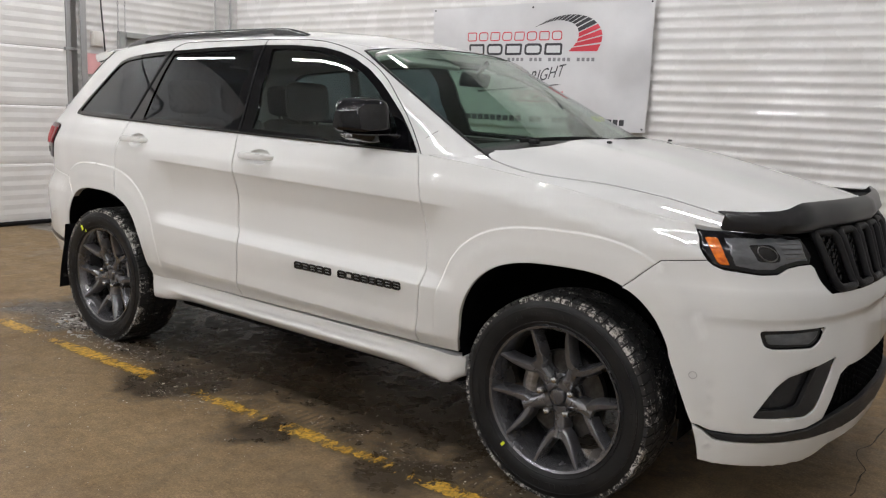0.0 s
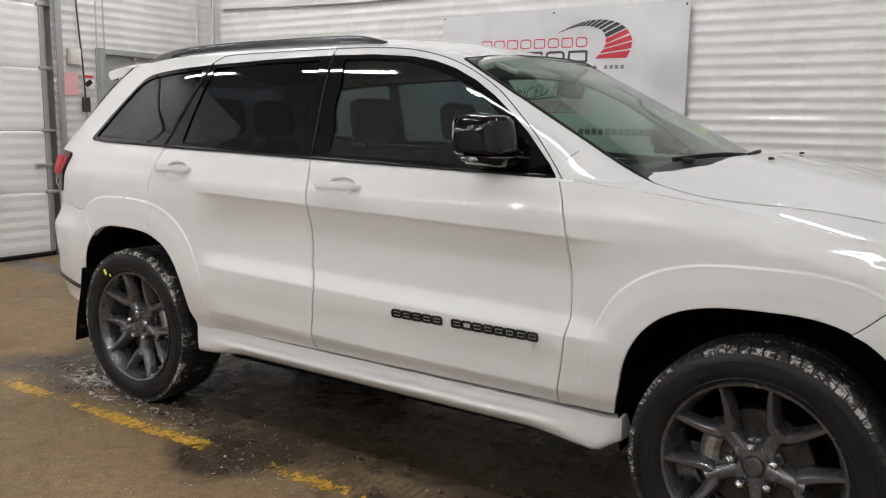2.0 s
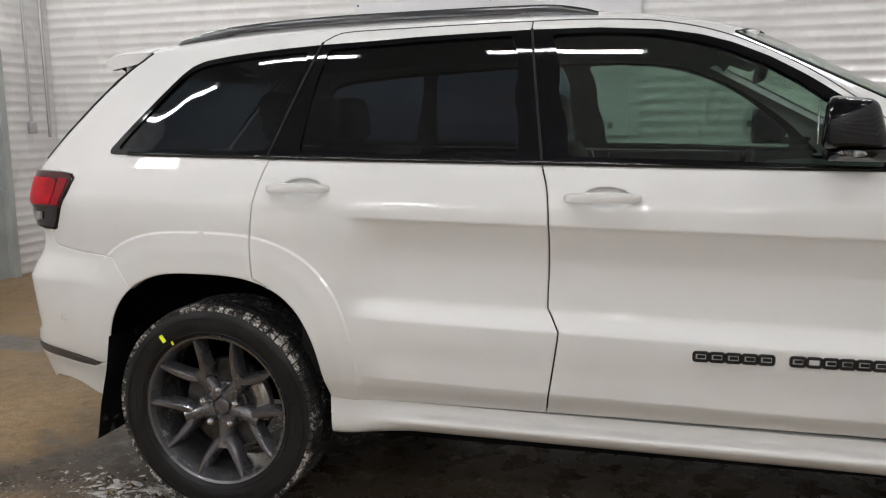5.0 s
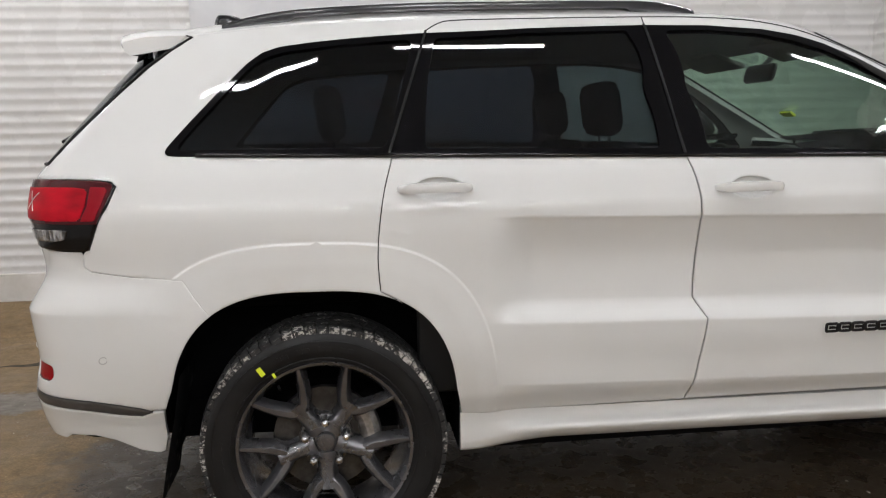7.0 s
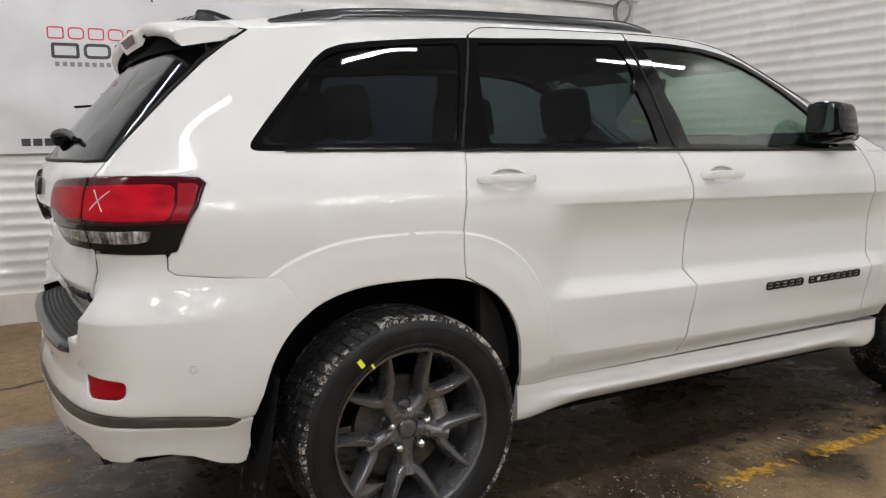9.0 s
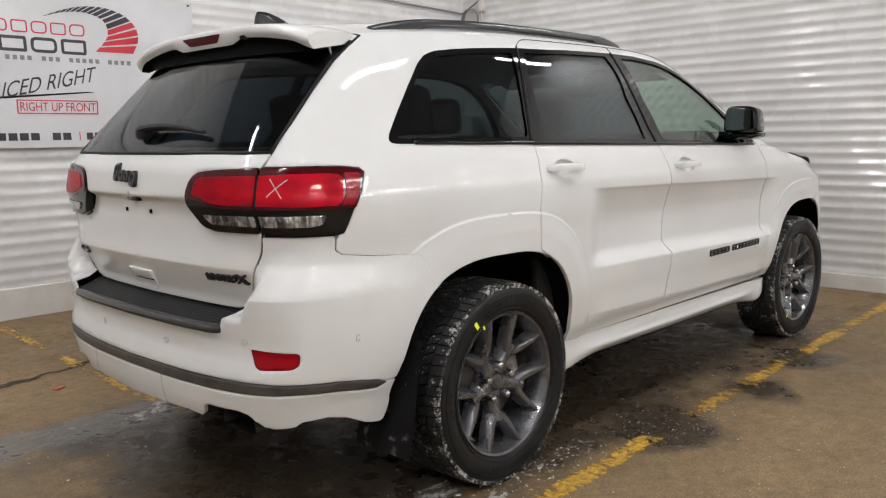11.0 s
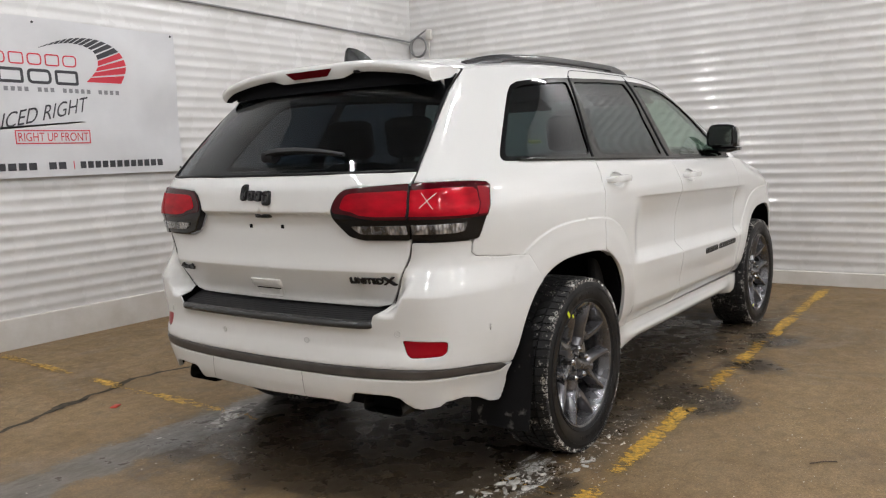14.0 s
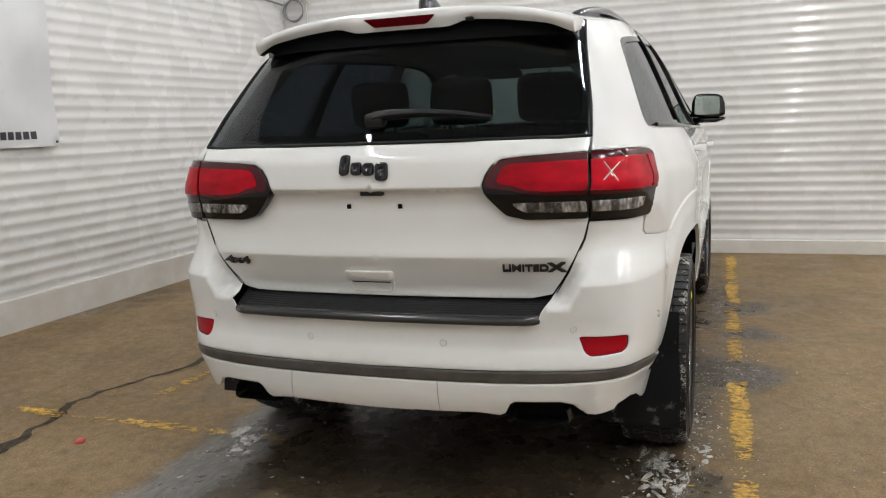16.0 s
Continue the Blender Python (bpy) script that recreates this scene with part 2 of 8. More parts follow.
def dense(pts, step=0.03, closed=True):
    """Points at even steps along a polyline."""
    out = []
    for a, b in zip(pts, pts[1:] + (pts[:1] if closed else [])):
        k = max(1, math.ceil(math.dist(a, b) / step))
        out += [(a[0] + (b[0] - a[0]) * i / k, a[1] + (b[1] - a[1]) * i / k) for i in range(k)]
    return out if closed else out + [pts[-1]]


def rounded(pts, r=0.02, k=4):
    """Rounds a polygon's corners."""
    out = []
    for a, p, b in zip(pts[-1:] + pts[:-1], pts, pts[1:] + pts[:1]):
        a, p, b = Vector(a), Vector(p), Vector(b)
        rr = min(r, 0.45 * (a - p).length, 0.45 * (b - p).length)
        s, e = p + (a - p).normalized() * rr, p + (b - p).normalized() * rr
        for i in range(k + 1):
            u = i / k
            out.append(tuple((1 - u) ** 2 * s + 2 * u * (1 - u) * p + u * u * e))
    return out


def smooth_line(pts, step=0.03, closed=False):
    """A Catmull-Rom line through points."""
    pts = [Vector(p) for p in pts]
    k = len(pts)
    out = []
    for i in range(k if closed else k - 1):
        p0, p1, p2, p3 = (pts[(i + j) % k] if closed else pts[min(max(i + j, 0), k - 1)] for j in (-1, 0, 1, 2))
        m = max(1, math.ceil((p2 - p1).length / step))
        for j in range(m):
            u = j / m
            out.append(tuple(0.5 * (2 * p1 + (p2 - p0) * u + (2 * p0 - 5 * p1 + 4 * p2 - p3) * u * u + (3 * p1 - p0 - 3 * p2 + p3) * u ** 3)))
    return out if closed else out + [tuple(pts[-1])]


def inside(poly, q):
    """Which of the points q lie inside the polygon."""
    x, y = q[:, 0], q[:, 1]
    hit = np.zeros(len(q), bool)
    for (ax, ay), (bx, by) in zip(poly, poly[1:] + poly[:1]):
        if ay != by:
            hit ^= ((ay > y) != (by > y)) & (x < (bx - ax) * (y - ay) / (by - ay) + ax)
    return hit


def shrunk(poly, d):
    """A polygon moved inwards by d."""
    area = sum(a[0] * b[1] - b[0] * a[1] for a, b in zip(poly, poly[1:] + poly[:1]))
    d = d if area > 0 else -d
    out = []
    for a, p, b in zip(poly[-1:] + poly[:-1], poly, poly[1:] + poly[:1]):
        t = Vector((b[0] - a[0], b[1] - a[1]))
        t = t.normalized() if t.length > 1e-9 else Vector((1, 0))
        out.append((p[0] - t.y * d, p[1] + t.x * d))
    return out


from mathutils.geometry import delaunay_2d_cdt


def panel(name, pieces, material, parent, label="", thick=0.018, step=0.04, off=0.0, gap=0.0025, inner=None, sides=(1, -1), round_edge=0.003, extra=()):
    """A sheet cut out of surfaces. pieces: (surface(u, v) -> x, y, z on the car's right side, outline[, holes]); sides: 1 the right side
    as given, -1 its mirror image. The sheet has a back and turned-in edges."""
    verts, faces, norms, slots = [], [], [], []
    for surf, outline, *rest in pieces:
        holes = rest[0] if rest else []
        outer = shrunk(dense(outline, step), gap) if gap else dense(outline, step)
        loops = [outer] + [dense(h, step) for h in holes]
        q = np.array(outer)
        lo, hi = q.min(0), q.max(0)
        gx = np.arange(lo[0] + step * 0.37, hi[0], step)
        gy = np.arange(lo[1] + step * 0.41, hi[1], step)
        grid = np.array([(x + (step / 2 if j % 2 else 0), y) for j, y in enumerate(gy) for x in gx]).reshape(-1, 2)
        if len(extra):
            more = np.array(extra)
            grid = np.array([g for g in grid if ((more - g) ** 2).sum(1).min() > (0.45 * step) ** 2] + list(more)).reshape(-1, 2)
        if len(grid):
            ok = inside(outer, grid)
            for h in loops[1:]:
                ok &= ~inside(h, grid)
            edge = np.array([p for lp in loops for p in lp])
            grid = grid[ok]
            if len(grid):
                near = np.array([((edge - g) ** 2).sum(1).min() for g in grid])
                grid = grid[near > (0.25 * step) ** 2]
        ring = [p for i, lp in enumerate(loops) for p in shrunk(lp, (2.4 if i == 0 else -2.4) * round_edge)] if round_edge else []
        if ring:
            ok = inside(outer, np.array(ring))
            for h in loops[1:]:
                ok &= ~inside(h, np.array(ring))
            ring = [p for p, good in zip(ring, ok) if good]
        flat = [p for lp in loops for p in lp] + [tuple(g) for g in grid] + [tuple(p) for p in ring]
        edges, k = [], 0
        for lp in loops:
            edges += [(k + i, k + (i + 1) % len(lp)) for i in range(len(lp))]
            k += len(lp)
        co, _, tris, *_ = delaunay_2d_cdt([Vector(p) for p in flat], edges, [], 0, 1e-6)
        co = [tuple(c) for c in co]
        mid = np.array([[sum(co[i][k] for i in t) / 3 for k in (0, 1)] for t in tris])
        ok = inside(outer, mid)
        for h in loops[1:]:
            ok &= ~inside(h, mid)
        tris = [tuple(t) for t, good in zip(tris, ok) if good]
        e = 2e-3
        pos, nor = [], []
        for u, v in co:
            p = Vector(surf(u, v))
            nn = (Vector(surf(u + e, v)) - Vector(surf(u - e, v))).cross(Vector(surf(u, v + e)) - Vector(surf(u, v - e)))
            nn = nn.normalized() if nn.length > 1e-12 else Vector((0, 0, 1))
            pos.append(p)
            nor.append(nn)
        centre = Vector((1.2, 0, 0.75))
        outward = sum(nor[t[0]].dot(pos[t[0]] - centre) for t in tris)
        if outward < 0:
            nor = [-q for q in nor]
        a, b, c = tris[len(tris) // 2]
        if (pos[b] - pos[a]).cross(pos[c] - pos[a]).dot(nor[a]) < 0:
            tris = [(a, c, b) for a, b, c in tris]
        count = {}
        for t in tris:
            for a, b in zip(t, t[1:] + t[:1]):
                count[(a, b)] = 1
        border = [(a, b) for a, b in count if (b, a) not in count and (abs(pos[a].y) > 1e-3 or abs(pos[b].y) > 1e-3)]
        rim = {}
        for a, b in border:
            side = (pos[b] - pos[a]).cross(nor[a])
            for i in (a, b):
                rim[i] = rim.get(i, Vector()) + side
        shared = {}
        for sgn in sides:
            flip = Vector((1, sgn, 1))
            nv = len(pos)
            index = []
            for layer in (0, 1):
                for i, p in enumerate(pos):
                    key = (layer, i)
                    if sgn != sides[0] and key in shared:
                        index.append(shared[key])
                        continue
                    if layer == 0:
                        o, q = p + nor[i] * (off - (round_edge if i in rim else 0)), nor[i]
                        if i in rim and round_edge:
                            q = (nor[i] + 0.55 * rim[i].normalized()).normalized()
                    else:
                        o, q = p + nor[i] * (off - thick), -nor[i]
                    if abs(p.y) < 1e-3 and len(sides) == 2:
                        o.y, q = 0.0, Vector((q.x, 0, q.z)).normalized()
                        shared[key] = len(verts)
                    index.append(len(verts))
                    verts.append(o * flip)
                    norms.append(q * flip)
            new_faces = [tuple(index[i] for i in t) for t in tris] + [(index[c + nv], index[b + nv], index[a + nv]) for a, b, c in tris]
            new_slots = [0] * len(tris) + [1] * len(tris)
            at = {}
            for i, r in rim.items():
                at[i] = len(verts)
                rn = r.normalized() if r.length > 1e-9 else nor[i]
                verts.extend([(pos[i] + nor[i] * (off - round_edge)) * flip, (pos[i] + nor[i] * (off - thick)) * flip])
                norms.extend([rn * flip, rn * flip])
            for a, b in border:
                new_faces.append((at[b], at[a], at[a] + 1, at[b] + 1))
                new_slots.append(0)
            if sgn < 0:
                new_faces = [f[::-1] for f in new_faces]
            faces += new_faces
            slots += new_slots
    return mesh_ob(name, verts, faces, [material, inner or material], parent, label, True, slots, norms)


# ---------------------------------------------------------------- the car's shape: front towards +x, its right side at -y
PLAN = [(-0.995, 0), (-0.985, 0.3), (-0.965, 0.5), (-0.932, 0.65), (-0.898, 0.73), (-0.83, 0.797), (-0.6, 0.866), (-0.45, 0.888), (-0.3, 0.912),
        (0, 0.945), (0.5, 0.957), (1.2, 0.96), (2.0, 0.957), (2.6, 0.95), (3.0, 0.94), (3.3, 0.912), (3.46, 0.865), (3.58, 0.79), (3.68, 0.66),
        (3.75, 0.48), (3.79, 0.25), (3.80, 0)]
PLAN_UP = PLAN[:7] + [(-0.45, 0.8915), (-0.3, 0.9135), (0, 0.9435), (0.25, 0.9535), (0.5, 0.957), (1.2, 0.96), (1.8, 0.957), (2.25, 0.95), (2.45, 0.935), (2.52, 0.90), (2.57, 0.85), (2.66, 0.64), (2.74, 0.33), (2.765, 0)]


def plan_curves(pts):
    s, k0 = [0.0], 9
    for a, b in zip(pts, pts[1:]):
        s.append(s[-1] + math.dist(a, b))
    s = [v - s[k0] for v in s]
    fx, fy = curve(*zip(s, [p[0] for p in pts])), curve(*zip(s, [p[1] for p in pts]))
    return eased(fx, s[0], s[-1], 0.05), eased(fy, s[0], s[-1], 0.05, "odd"), s[0], s[-1]


QX, QY, S_REAR, S_NOSE = plan_curves(PLAN)
UX, UY, _, S_WIND = plan_curves(PLAN_UP)
WIDTH = curve((0.25, 0.85), (0.34, 0.872), (0.44, 0.893), (0.52, 0.930), (0.70, 0.960), (0.9, 0.962), (1.05, 0.9716), (1.09, 0.9712), (1.114, 0.9690), (1.14, 0.9590), (1.2, 0.935), (1.25, 0.9065),
              (1.3, 0.879), (1.4, 0.834), (1.55, 0.764), (1.64, 0.715), (1.70, 0.668), (1.74, 0.62))
REAR_IN = curve((0.25, 0.10), (0.36, 0.03), (0.45, 0.005), (0.55, 0), (0.70, 0.02), (0.78, 0.05), (0.93, 0.06), (1.04, 0.045), (1.10, 0.034), (1.2, 0.045), (1.25, 0.072),
                (1.3, 0.108), (1.43, 0.22), (1.6, 0.375), (1.7, 0.475), (1.76, 0.54))
WIDTH_UP, REAR_UP, WIDTH_LOW, REAR_LOW = eased(WIDTH, 1.1, 1.78, 0.06), eased(REAR_IN, 1.1, 1.8, 0.06), WIDTH, REAR_IN


def WIDTH(z):
    t = smooth(1.2, 1.28, z)
    return WIDTH_LOW(z) * (1 - t) + (WIDTH_UP(z) * t if t else 0)


def REAR_IN(z):
    t = smooth(1.2, 1.28, z)
    return REAR_LOW(z) * (1 - t) + (REAR_UP(z) * t if t else 0)


BUMPER_IN = curve((0.25, 0.10), (0.36, 0.035), (0.45, 0.005), (0.53, 0), (0.552, -0.001), (0.575, 0.004), (0.625, 0.017), (0.66, 0.0185), (0.72, 0.012), (0.795, 0.004), (0.804, 0.0035), (0.812, 0.006), (0.85, 0.025), (0.885, 0.044), (0.91, 0.058), (0.95, 0.068), (1.0, 0.066))
NOSE_IN = curve((0.25, -0.022), (0.29, -0.008), (0.36, 0.006), (0.40, 0.010), (0.46, 0.010), (0.53, 0.006), (0.62, 0.001), (0.68, -0.003), (0.742, -0.008), (0.757, -0.005), (0.774, 0.001), (0.79, 0.001), (0.815, -0.002), (0.85, -0.010), (0.89, -0.035), (1.0, -0.065), (1.08, -0.12))
WIND = curve((1.1, 0.10), (1.2, 0), (1.28, -0.15), (1.48, -0.53), (1.64, -0.84), (1.72, -1.02), (1.76, -1.13))
SCULPT = curve((0.44, 0), (0.448, 0.0008), (0.50, 0.0112), (0.522, 0.0155), (0.529, 0.0162), (0.536, 0.0152), (0.62, 0.0045), (0.70, 0.0062), (0.7235, 0.0072), (0.7285, 0.0074), (0.7335, 0.0055), (0.745, -0.0025),
               (0.783, -0.0295), (0.793, -0.0325), (0.81, -0.0335), (0.86, -0.0335), (0.93, -0.031), (0.99, -0.0225), (1.03, -0.013), (1.05, -0.0055), (1.058, 0))


def arch(spec, x, z):
    """1 on the edge of a wheel opening, more outside it. spec: its middle, height, then reach and squareness ahead and behind."""
    cx, b, af, nf, ar, nr = spec
    a, k = (af, nf) if x > cx else (ar, nr)
    return ((abs(x - cx) / a) ** k + (max(z - 0.38, 0) / b) ** k) ** (1 / k)


REAR_ARCH, FRONT_ARCH = (-0.02, 0.489, 0.435, 2.95, 0.45, 2.75), (2.955, 0.49, 0.398, 2.55, 0.468, 3.1)
REAR_FLARE, FRONT_FLARE = 1.298, 1.258


def arch_line(spec, a0, a1, k=28, grow=1.0):
    """Points along a wheel opening from angle a0 to a1 (degrees from straight ahead, upwards)."""
    cx, b, af, nf, ar, nr = spec
    out = []
    for i in range(k + 1):
        t = radians(a0 + (a1 - a0) * i / k)
        c, s = math.cos(t), math.sin(t)
        a, e = (af, 2 / nf) if c > 0 else (ar, 2 / nr)
        out.append((cx + grow * a * math.copysign(abs(c) ** e, c), 0.38 + grow * b * math.copysign(abs(s) ** e, s)))
    return out


def flare(x, z):
    """How far the wheel flares stand out: a narrow ledge round the outside, then a band that swells a little and turns in to the opening."""
    out = 0.0
    for spec, edge, w in ((REAR_ARCH, REAR_FLARE, 0.0125), (FRONT_ARCH, FRONT_FLARE, 0.0125)):
        e = arch(spec, x, z)
        if e < edge + 0.01:
            out += w * (1 - smooth(edge - 0.012, edge + 0.006, e)) * (0.42 + 0.58 * smooth(edge, edge - 0.16, e)) * (0.8 + 0.2 * smooth(0.6, 0.86, z))
    return out


SHOULDER = curve((2.0, 1.222), (2.25, 1.218), (2.5, 1.195), (2.9, 1.136), (3.3, 1.065), (3.5, 1.035), (3.7, 1.0), (3.85, 0.96))
CREST = curve((2.0, 0.11), (2.5, 0.118), (2.9, 0.12), (3.2, 0.112), (3.4, 0.102), (3.6, 0.09), (3.75, 0.07))


GATE_IN = curve((0.68, 0.0), (0.72, 0.045), (0.75, 0.066), (0.80, 0.043), (0.85, 0.016), (0.883, -0.0025), (0.889, -0.005), (0.897, -0.0045), (0.94, 0.004), (1.0, 0.016), (1.06, 0.029), (1.09, 0.031), (1.097, 0.027), (1.106, 0.004), (1.112, -0.001), (1.14, 0.0))


def low(s, z, rear=REAR_IN, gate=1.0):
    """The body's right side, bumpers and tailgate up to the belt line."""
    x, y = QX(s), QY(s)
    wr, wf = 1 - smooth(-0.75, -0.1, x), smooth(2.95, 3.5, x)
    zz = z + 0.024 * (x - 1.2)
    k = WIDTH(z) / 0.957
    k += (1 - k) * (0.9 - 0.45 * smooth(0.76, 0.84, z)) * wf
    px = x + (rear(z) + gate * GATE_IN(z) * (1 - smooth(0.58, 0.70, y * k))) * wr + NOSE_IN(z) * wf
    py = y * k + SCULPT(zz) * smooth(0.49, 0.66, x) * (1 - smooth(2.28, 2.5, x)) + flare(px, z) * smooth(-0.62, -0.4, x) * (1 - smooth(3.44, 3.6, x))
    if x > 2.2:
        top = SHOULDER(min(x, 3.4))
        py -= 0.05 * smooth(top - 0.09, top + 0.01, z) * smooth(2.42, 2.8, x)
    return px, -py, z


GATE_EDGE = curve((0.742, 0.56), (0.757, 0.569), (0.805, 0.60), (0.88, 0.645), (0.945, 0.671), (1.0, 0.686))


def bumper_r(s, z):
    """The rear bumper, which turns in to the tailgate along its edge."""
    f = (1 - smooth(GATE_EDGE(z), GATE_EDGE(z) + 0.06, QY(s) * WIDTH(z) / 0.957)) * smooth(0.738, 0.762, z)
    px, py, pz = low(s, z, lambda q: BUMPER_IN(q) * (1 - f) + REAR_IN(q) * f, f)
    return px, py - 0.016 * smooth(0.912, 0.808, z) * smooth(-0.42, -0.62, px) * smooth(0.25, 0.7, -py), pz


def lamp_face(s, z):
    """The rear corner without the tailgate's recess, for the lamps."""
    return low(s, z, gate=0.0)


def up(s, z):
    """The quarter, pillars and screens: the body's right side above the belt, and all of it behind the rear door."""
    x, y = UX(s), UY(s)
    if x < 0.3 and z < 1.2:
        return low(s, z)
    wr, wf = 1 - smooth(-0.80, 0.40, x), smooth(0.25, 2.3, x)
    if x < 0.3:
        t = smooth(1.2, 1.28, z)
        wr = (1 - smooth(-0.75, -0.1, x)) * (1 - t) + wr * t
        x, y = QX(s) * (1 - t) + x * t, QY(s) * (1 - t) + y * t
    k = WIDTH(z) / 0.957
    return x + REAR_IN(z) * wr + WIND(z) * wf, -(y * k), z


def find(f, lo, hi):
    """Where f, rising from lo to hi, passes zero."""
    for _ in range(26):
        m = (lo + hi) / 2
        lo, hi = (m, hi) if f(m) < 0 else (lo, m)
    return (lo + hi) / 2


def side(x, z, surf=low):
    """The surface's own coordinates for a place (x, z) seen from the side."""
    return find(lambda s: surf(s, z)[0] - x, S_REAR + 0.02, (S_WIND if surf is up else S_NOSE) - 0.02), z


def back(y, z, surf=low):
    """... for a place y out from the middle (to the right) and z up, seen from behind."""
    return find(lambda s: -surf(s, z)[1] - y, S_REAR, S_REAR + 1.05), z


def ahead(y, z, surf=low):
    """... seen from in front."""
    end = S_WIND if surf is up else S_NOSE
    return find(lambda s: y + surf(s, z)[1], end - (1.0 if surf is up else 1.15), end), z


def on(surf, pts, kind=side):
    return [kind(a, b, surf) for a, b in pts]


CANT = curve((-0.62, 1.632), (-0.4, 1.652), (0.0, 1.683), (0.5, 1.70), (1.1, 1.703), (1.45, 1.688), (1.78, 1.645), (1.95, 1.60))
ROOF_UP = curve((-0.75, 0.05), (-0.3, 0.07), (0.8, 0.075), (1.4, 0.06), (1.8, 0.035), (1.95, 0.03))
EDGE_TAB = [(x / 20, -up(*side(x / 20, CANT(x / 20), up))[1]) for x in range(-13, 36)]
ROOF_EDGE = curve(*EDGE_TAB)
FEND_TAB = [(x / 20, -low(*side(x / 20, SHOULDER(x / 20)))[1]) for x in range(44, 69)]
FEND_EDGE = curve(*FEND_TAB)


def roof_top(x, y):
    v = min(abs(y) / ROOF_EDGE(x), 1.15)
    return x, -y, CANT(x) + ROOF_UP(x) * (1 - v ** 3.2)


def hood_top(x, y):
    v = min(abs(y) / FEND_EDGE(min(x, 3.4)), 1.1)
    bulge = 0.012 * (1 - smooth(0.46, 0.62, abs(y) + 0.05 * (3.6 - x)))
    return x, -y, SHOULDER(x) + CREST(x) * (1 - v ** 3.4) + bulge * smooth(3.75, 3.3, x)


def ridge_points(surf):
    """Extra points where the sheet turns sharply: the edges of the wheel flares and the creases of the doors."""
    out = []
    for spec, edge in ((REAR_ARCH, REAR_FLARE), (FRONT_ARCH, FRONT_FLARE)):
        for g in (edge + d for d in (-0.16, -0.03, -0.014, -0.009, -0.004, 0.001, 0.006, 0.014)):
            out += [side(x, z, surf) for x, z in arch_line(spec, 8, 172, 170, g) if x < 3.42 and (surf is low or x < 0.3)]
    if surf is low:
        for z in (0.505, 0.518, 0.524, 0.529, 0.534, 0.541, 0.716, 0.723, 0.7285, 0.734, 0.742, 0.76, 0.778, 0.788, 0.80, 1.03, 1.042, 1.05, 1.054, 1.058, 1.064, 1.075):
            out += [side(x / 50, z - 0.024 * (x / 50 - 1.2)) for x in range(20, 125)]
    return out


RIDGES_LOW, RIDGES_UP = ridge_points(low), ridge_points(up)


# ---------------------------------------------------------------- room materials
LINER_WHITE = mat("white_ribbed_steel", (0.78, 0.77, 0.755), 0.24, coat=0.8, coat_rough=0.03)
n = Nodes(LINER_WHITE)
n.link(n.ramp(n.noise(1.3, 6), 0.35, 0.7, (0.62, 0.61, 0.59), (0.70, 0.692, 0.68)), n.p.inputs["Base Color"])
n.link(n.ramp(n.noise(3.1, 5), 0.35, 0.7, (0.2, 0.2, 0.2), (0.36, 0.36, 0.36)), n.p.inputs["Roughness"])
n.bump(n.noise(6.0, 3), 0.12, 0.02)
BOARD = mat("grey_white_board", (0.66, 0.64, 0.60), 0.45)
n = Nodes(BOARD)
n.link(n.ramp(n.noise(3.0, 7, 0.65), 0.35, 0.75, (0.55, 0.52, 0.47), (0.70, 0.68, 0.65)), n.p.inputs["Base Color"])
DOOR_WHITE = mat("door_white", (0.76, 0.755, 0.74), 0.4)
n = Nodes(DOOR_WHITE)
n.link(n.ramp(n.noise(2.0, 6), 0.35, 0.7, (0.70, 0.69, 0.67), (0.79, 0.785, 0.775)), n.p.inputs["Base Color"])
DOOR_GREY = mat("grey_green_paint", (0.33, 0.345, 0.33), 0.45)
n = Nodes(DOOR_GREY)
n.link(n.ramp(n.noise(4.0, 6), 0.35, 0.7, (0.28, 0.295, 0.285), (0.36, 0.375, 0.36)), n.p.inputs["Base Color"])
GALV = mat("galvanised_steel", (0.42, 0.42, 0.42), 0.4, metal=0.8)
CABLE = mat("black_cable", (0.03, 0.03, 0.03), 0.6)
GREY_CABLE = mat("grey_cable", (0.22, 0.22, 0.22), 0.6)

FLOOR = mat("stained_concrete", (0.2, 0.15, 0.1), 0.5, spec=0.25)
n = Nodes(FLOOR)
sep = n.add("ShaderNodeSeparateXYZ")
n.link(n.co, sep.inputs[0])
X, Y = sep.outputs[0], sep.outputs[1]
base = n.mix(n.ramp(n.noise(1.6, 8, 0.62), 0.3, 0.72), (0.178, 0.118, 0.059), (0.315, 0.227, 0.127))
base = n.mix(n.ramp(n.noise(0.55, 4), 0.4, 0.75), base, (0.235, 0.172, 0.102))
grain = n.ramp(n.noise(95, 6, 0.8), 0.3, 0.75, (0.38, 0.37, 0.36), (1.5, 1.48, 1.44))
mul = n.t.nodes.new("ShaderNodeMix")
mul.data_type, mul.blend_type = "RGBA", "MULTIPLY"
mul.inputs["Factor"].default_value = 0.9
n.link(base, mul.inputs["A"])
n.link(grain, mul.inputs["B"])
base = mul.outputs["Result"]
patchy = n.t.nodes.new("ShaderNodeMix")
patchy.data_type, patchy.blend_type = "RGBA", "MULTIPLY"
patchy.inputs["Factor"].default_value = 0.85
n.link(base, patchy.inputs["A"])
n.link(n.ramp(n.noise(17, 8, 0.75), 0.3, 0.72, (0.62, 0.60, 0.58), (1.35, 1.34, 1.32)), patchy.inputs["B"])
base = patchy.outputs["Result"]
base = n.mix(n.ramp(n.noise(75, 5, 0.85), 0.625, 0.67), base, (0.50, 0.43, 0.33))
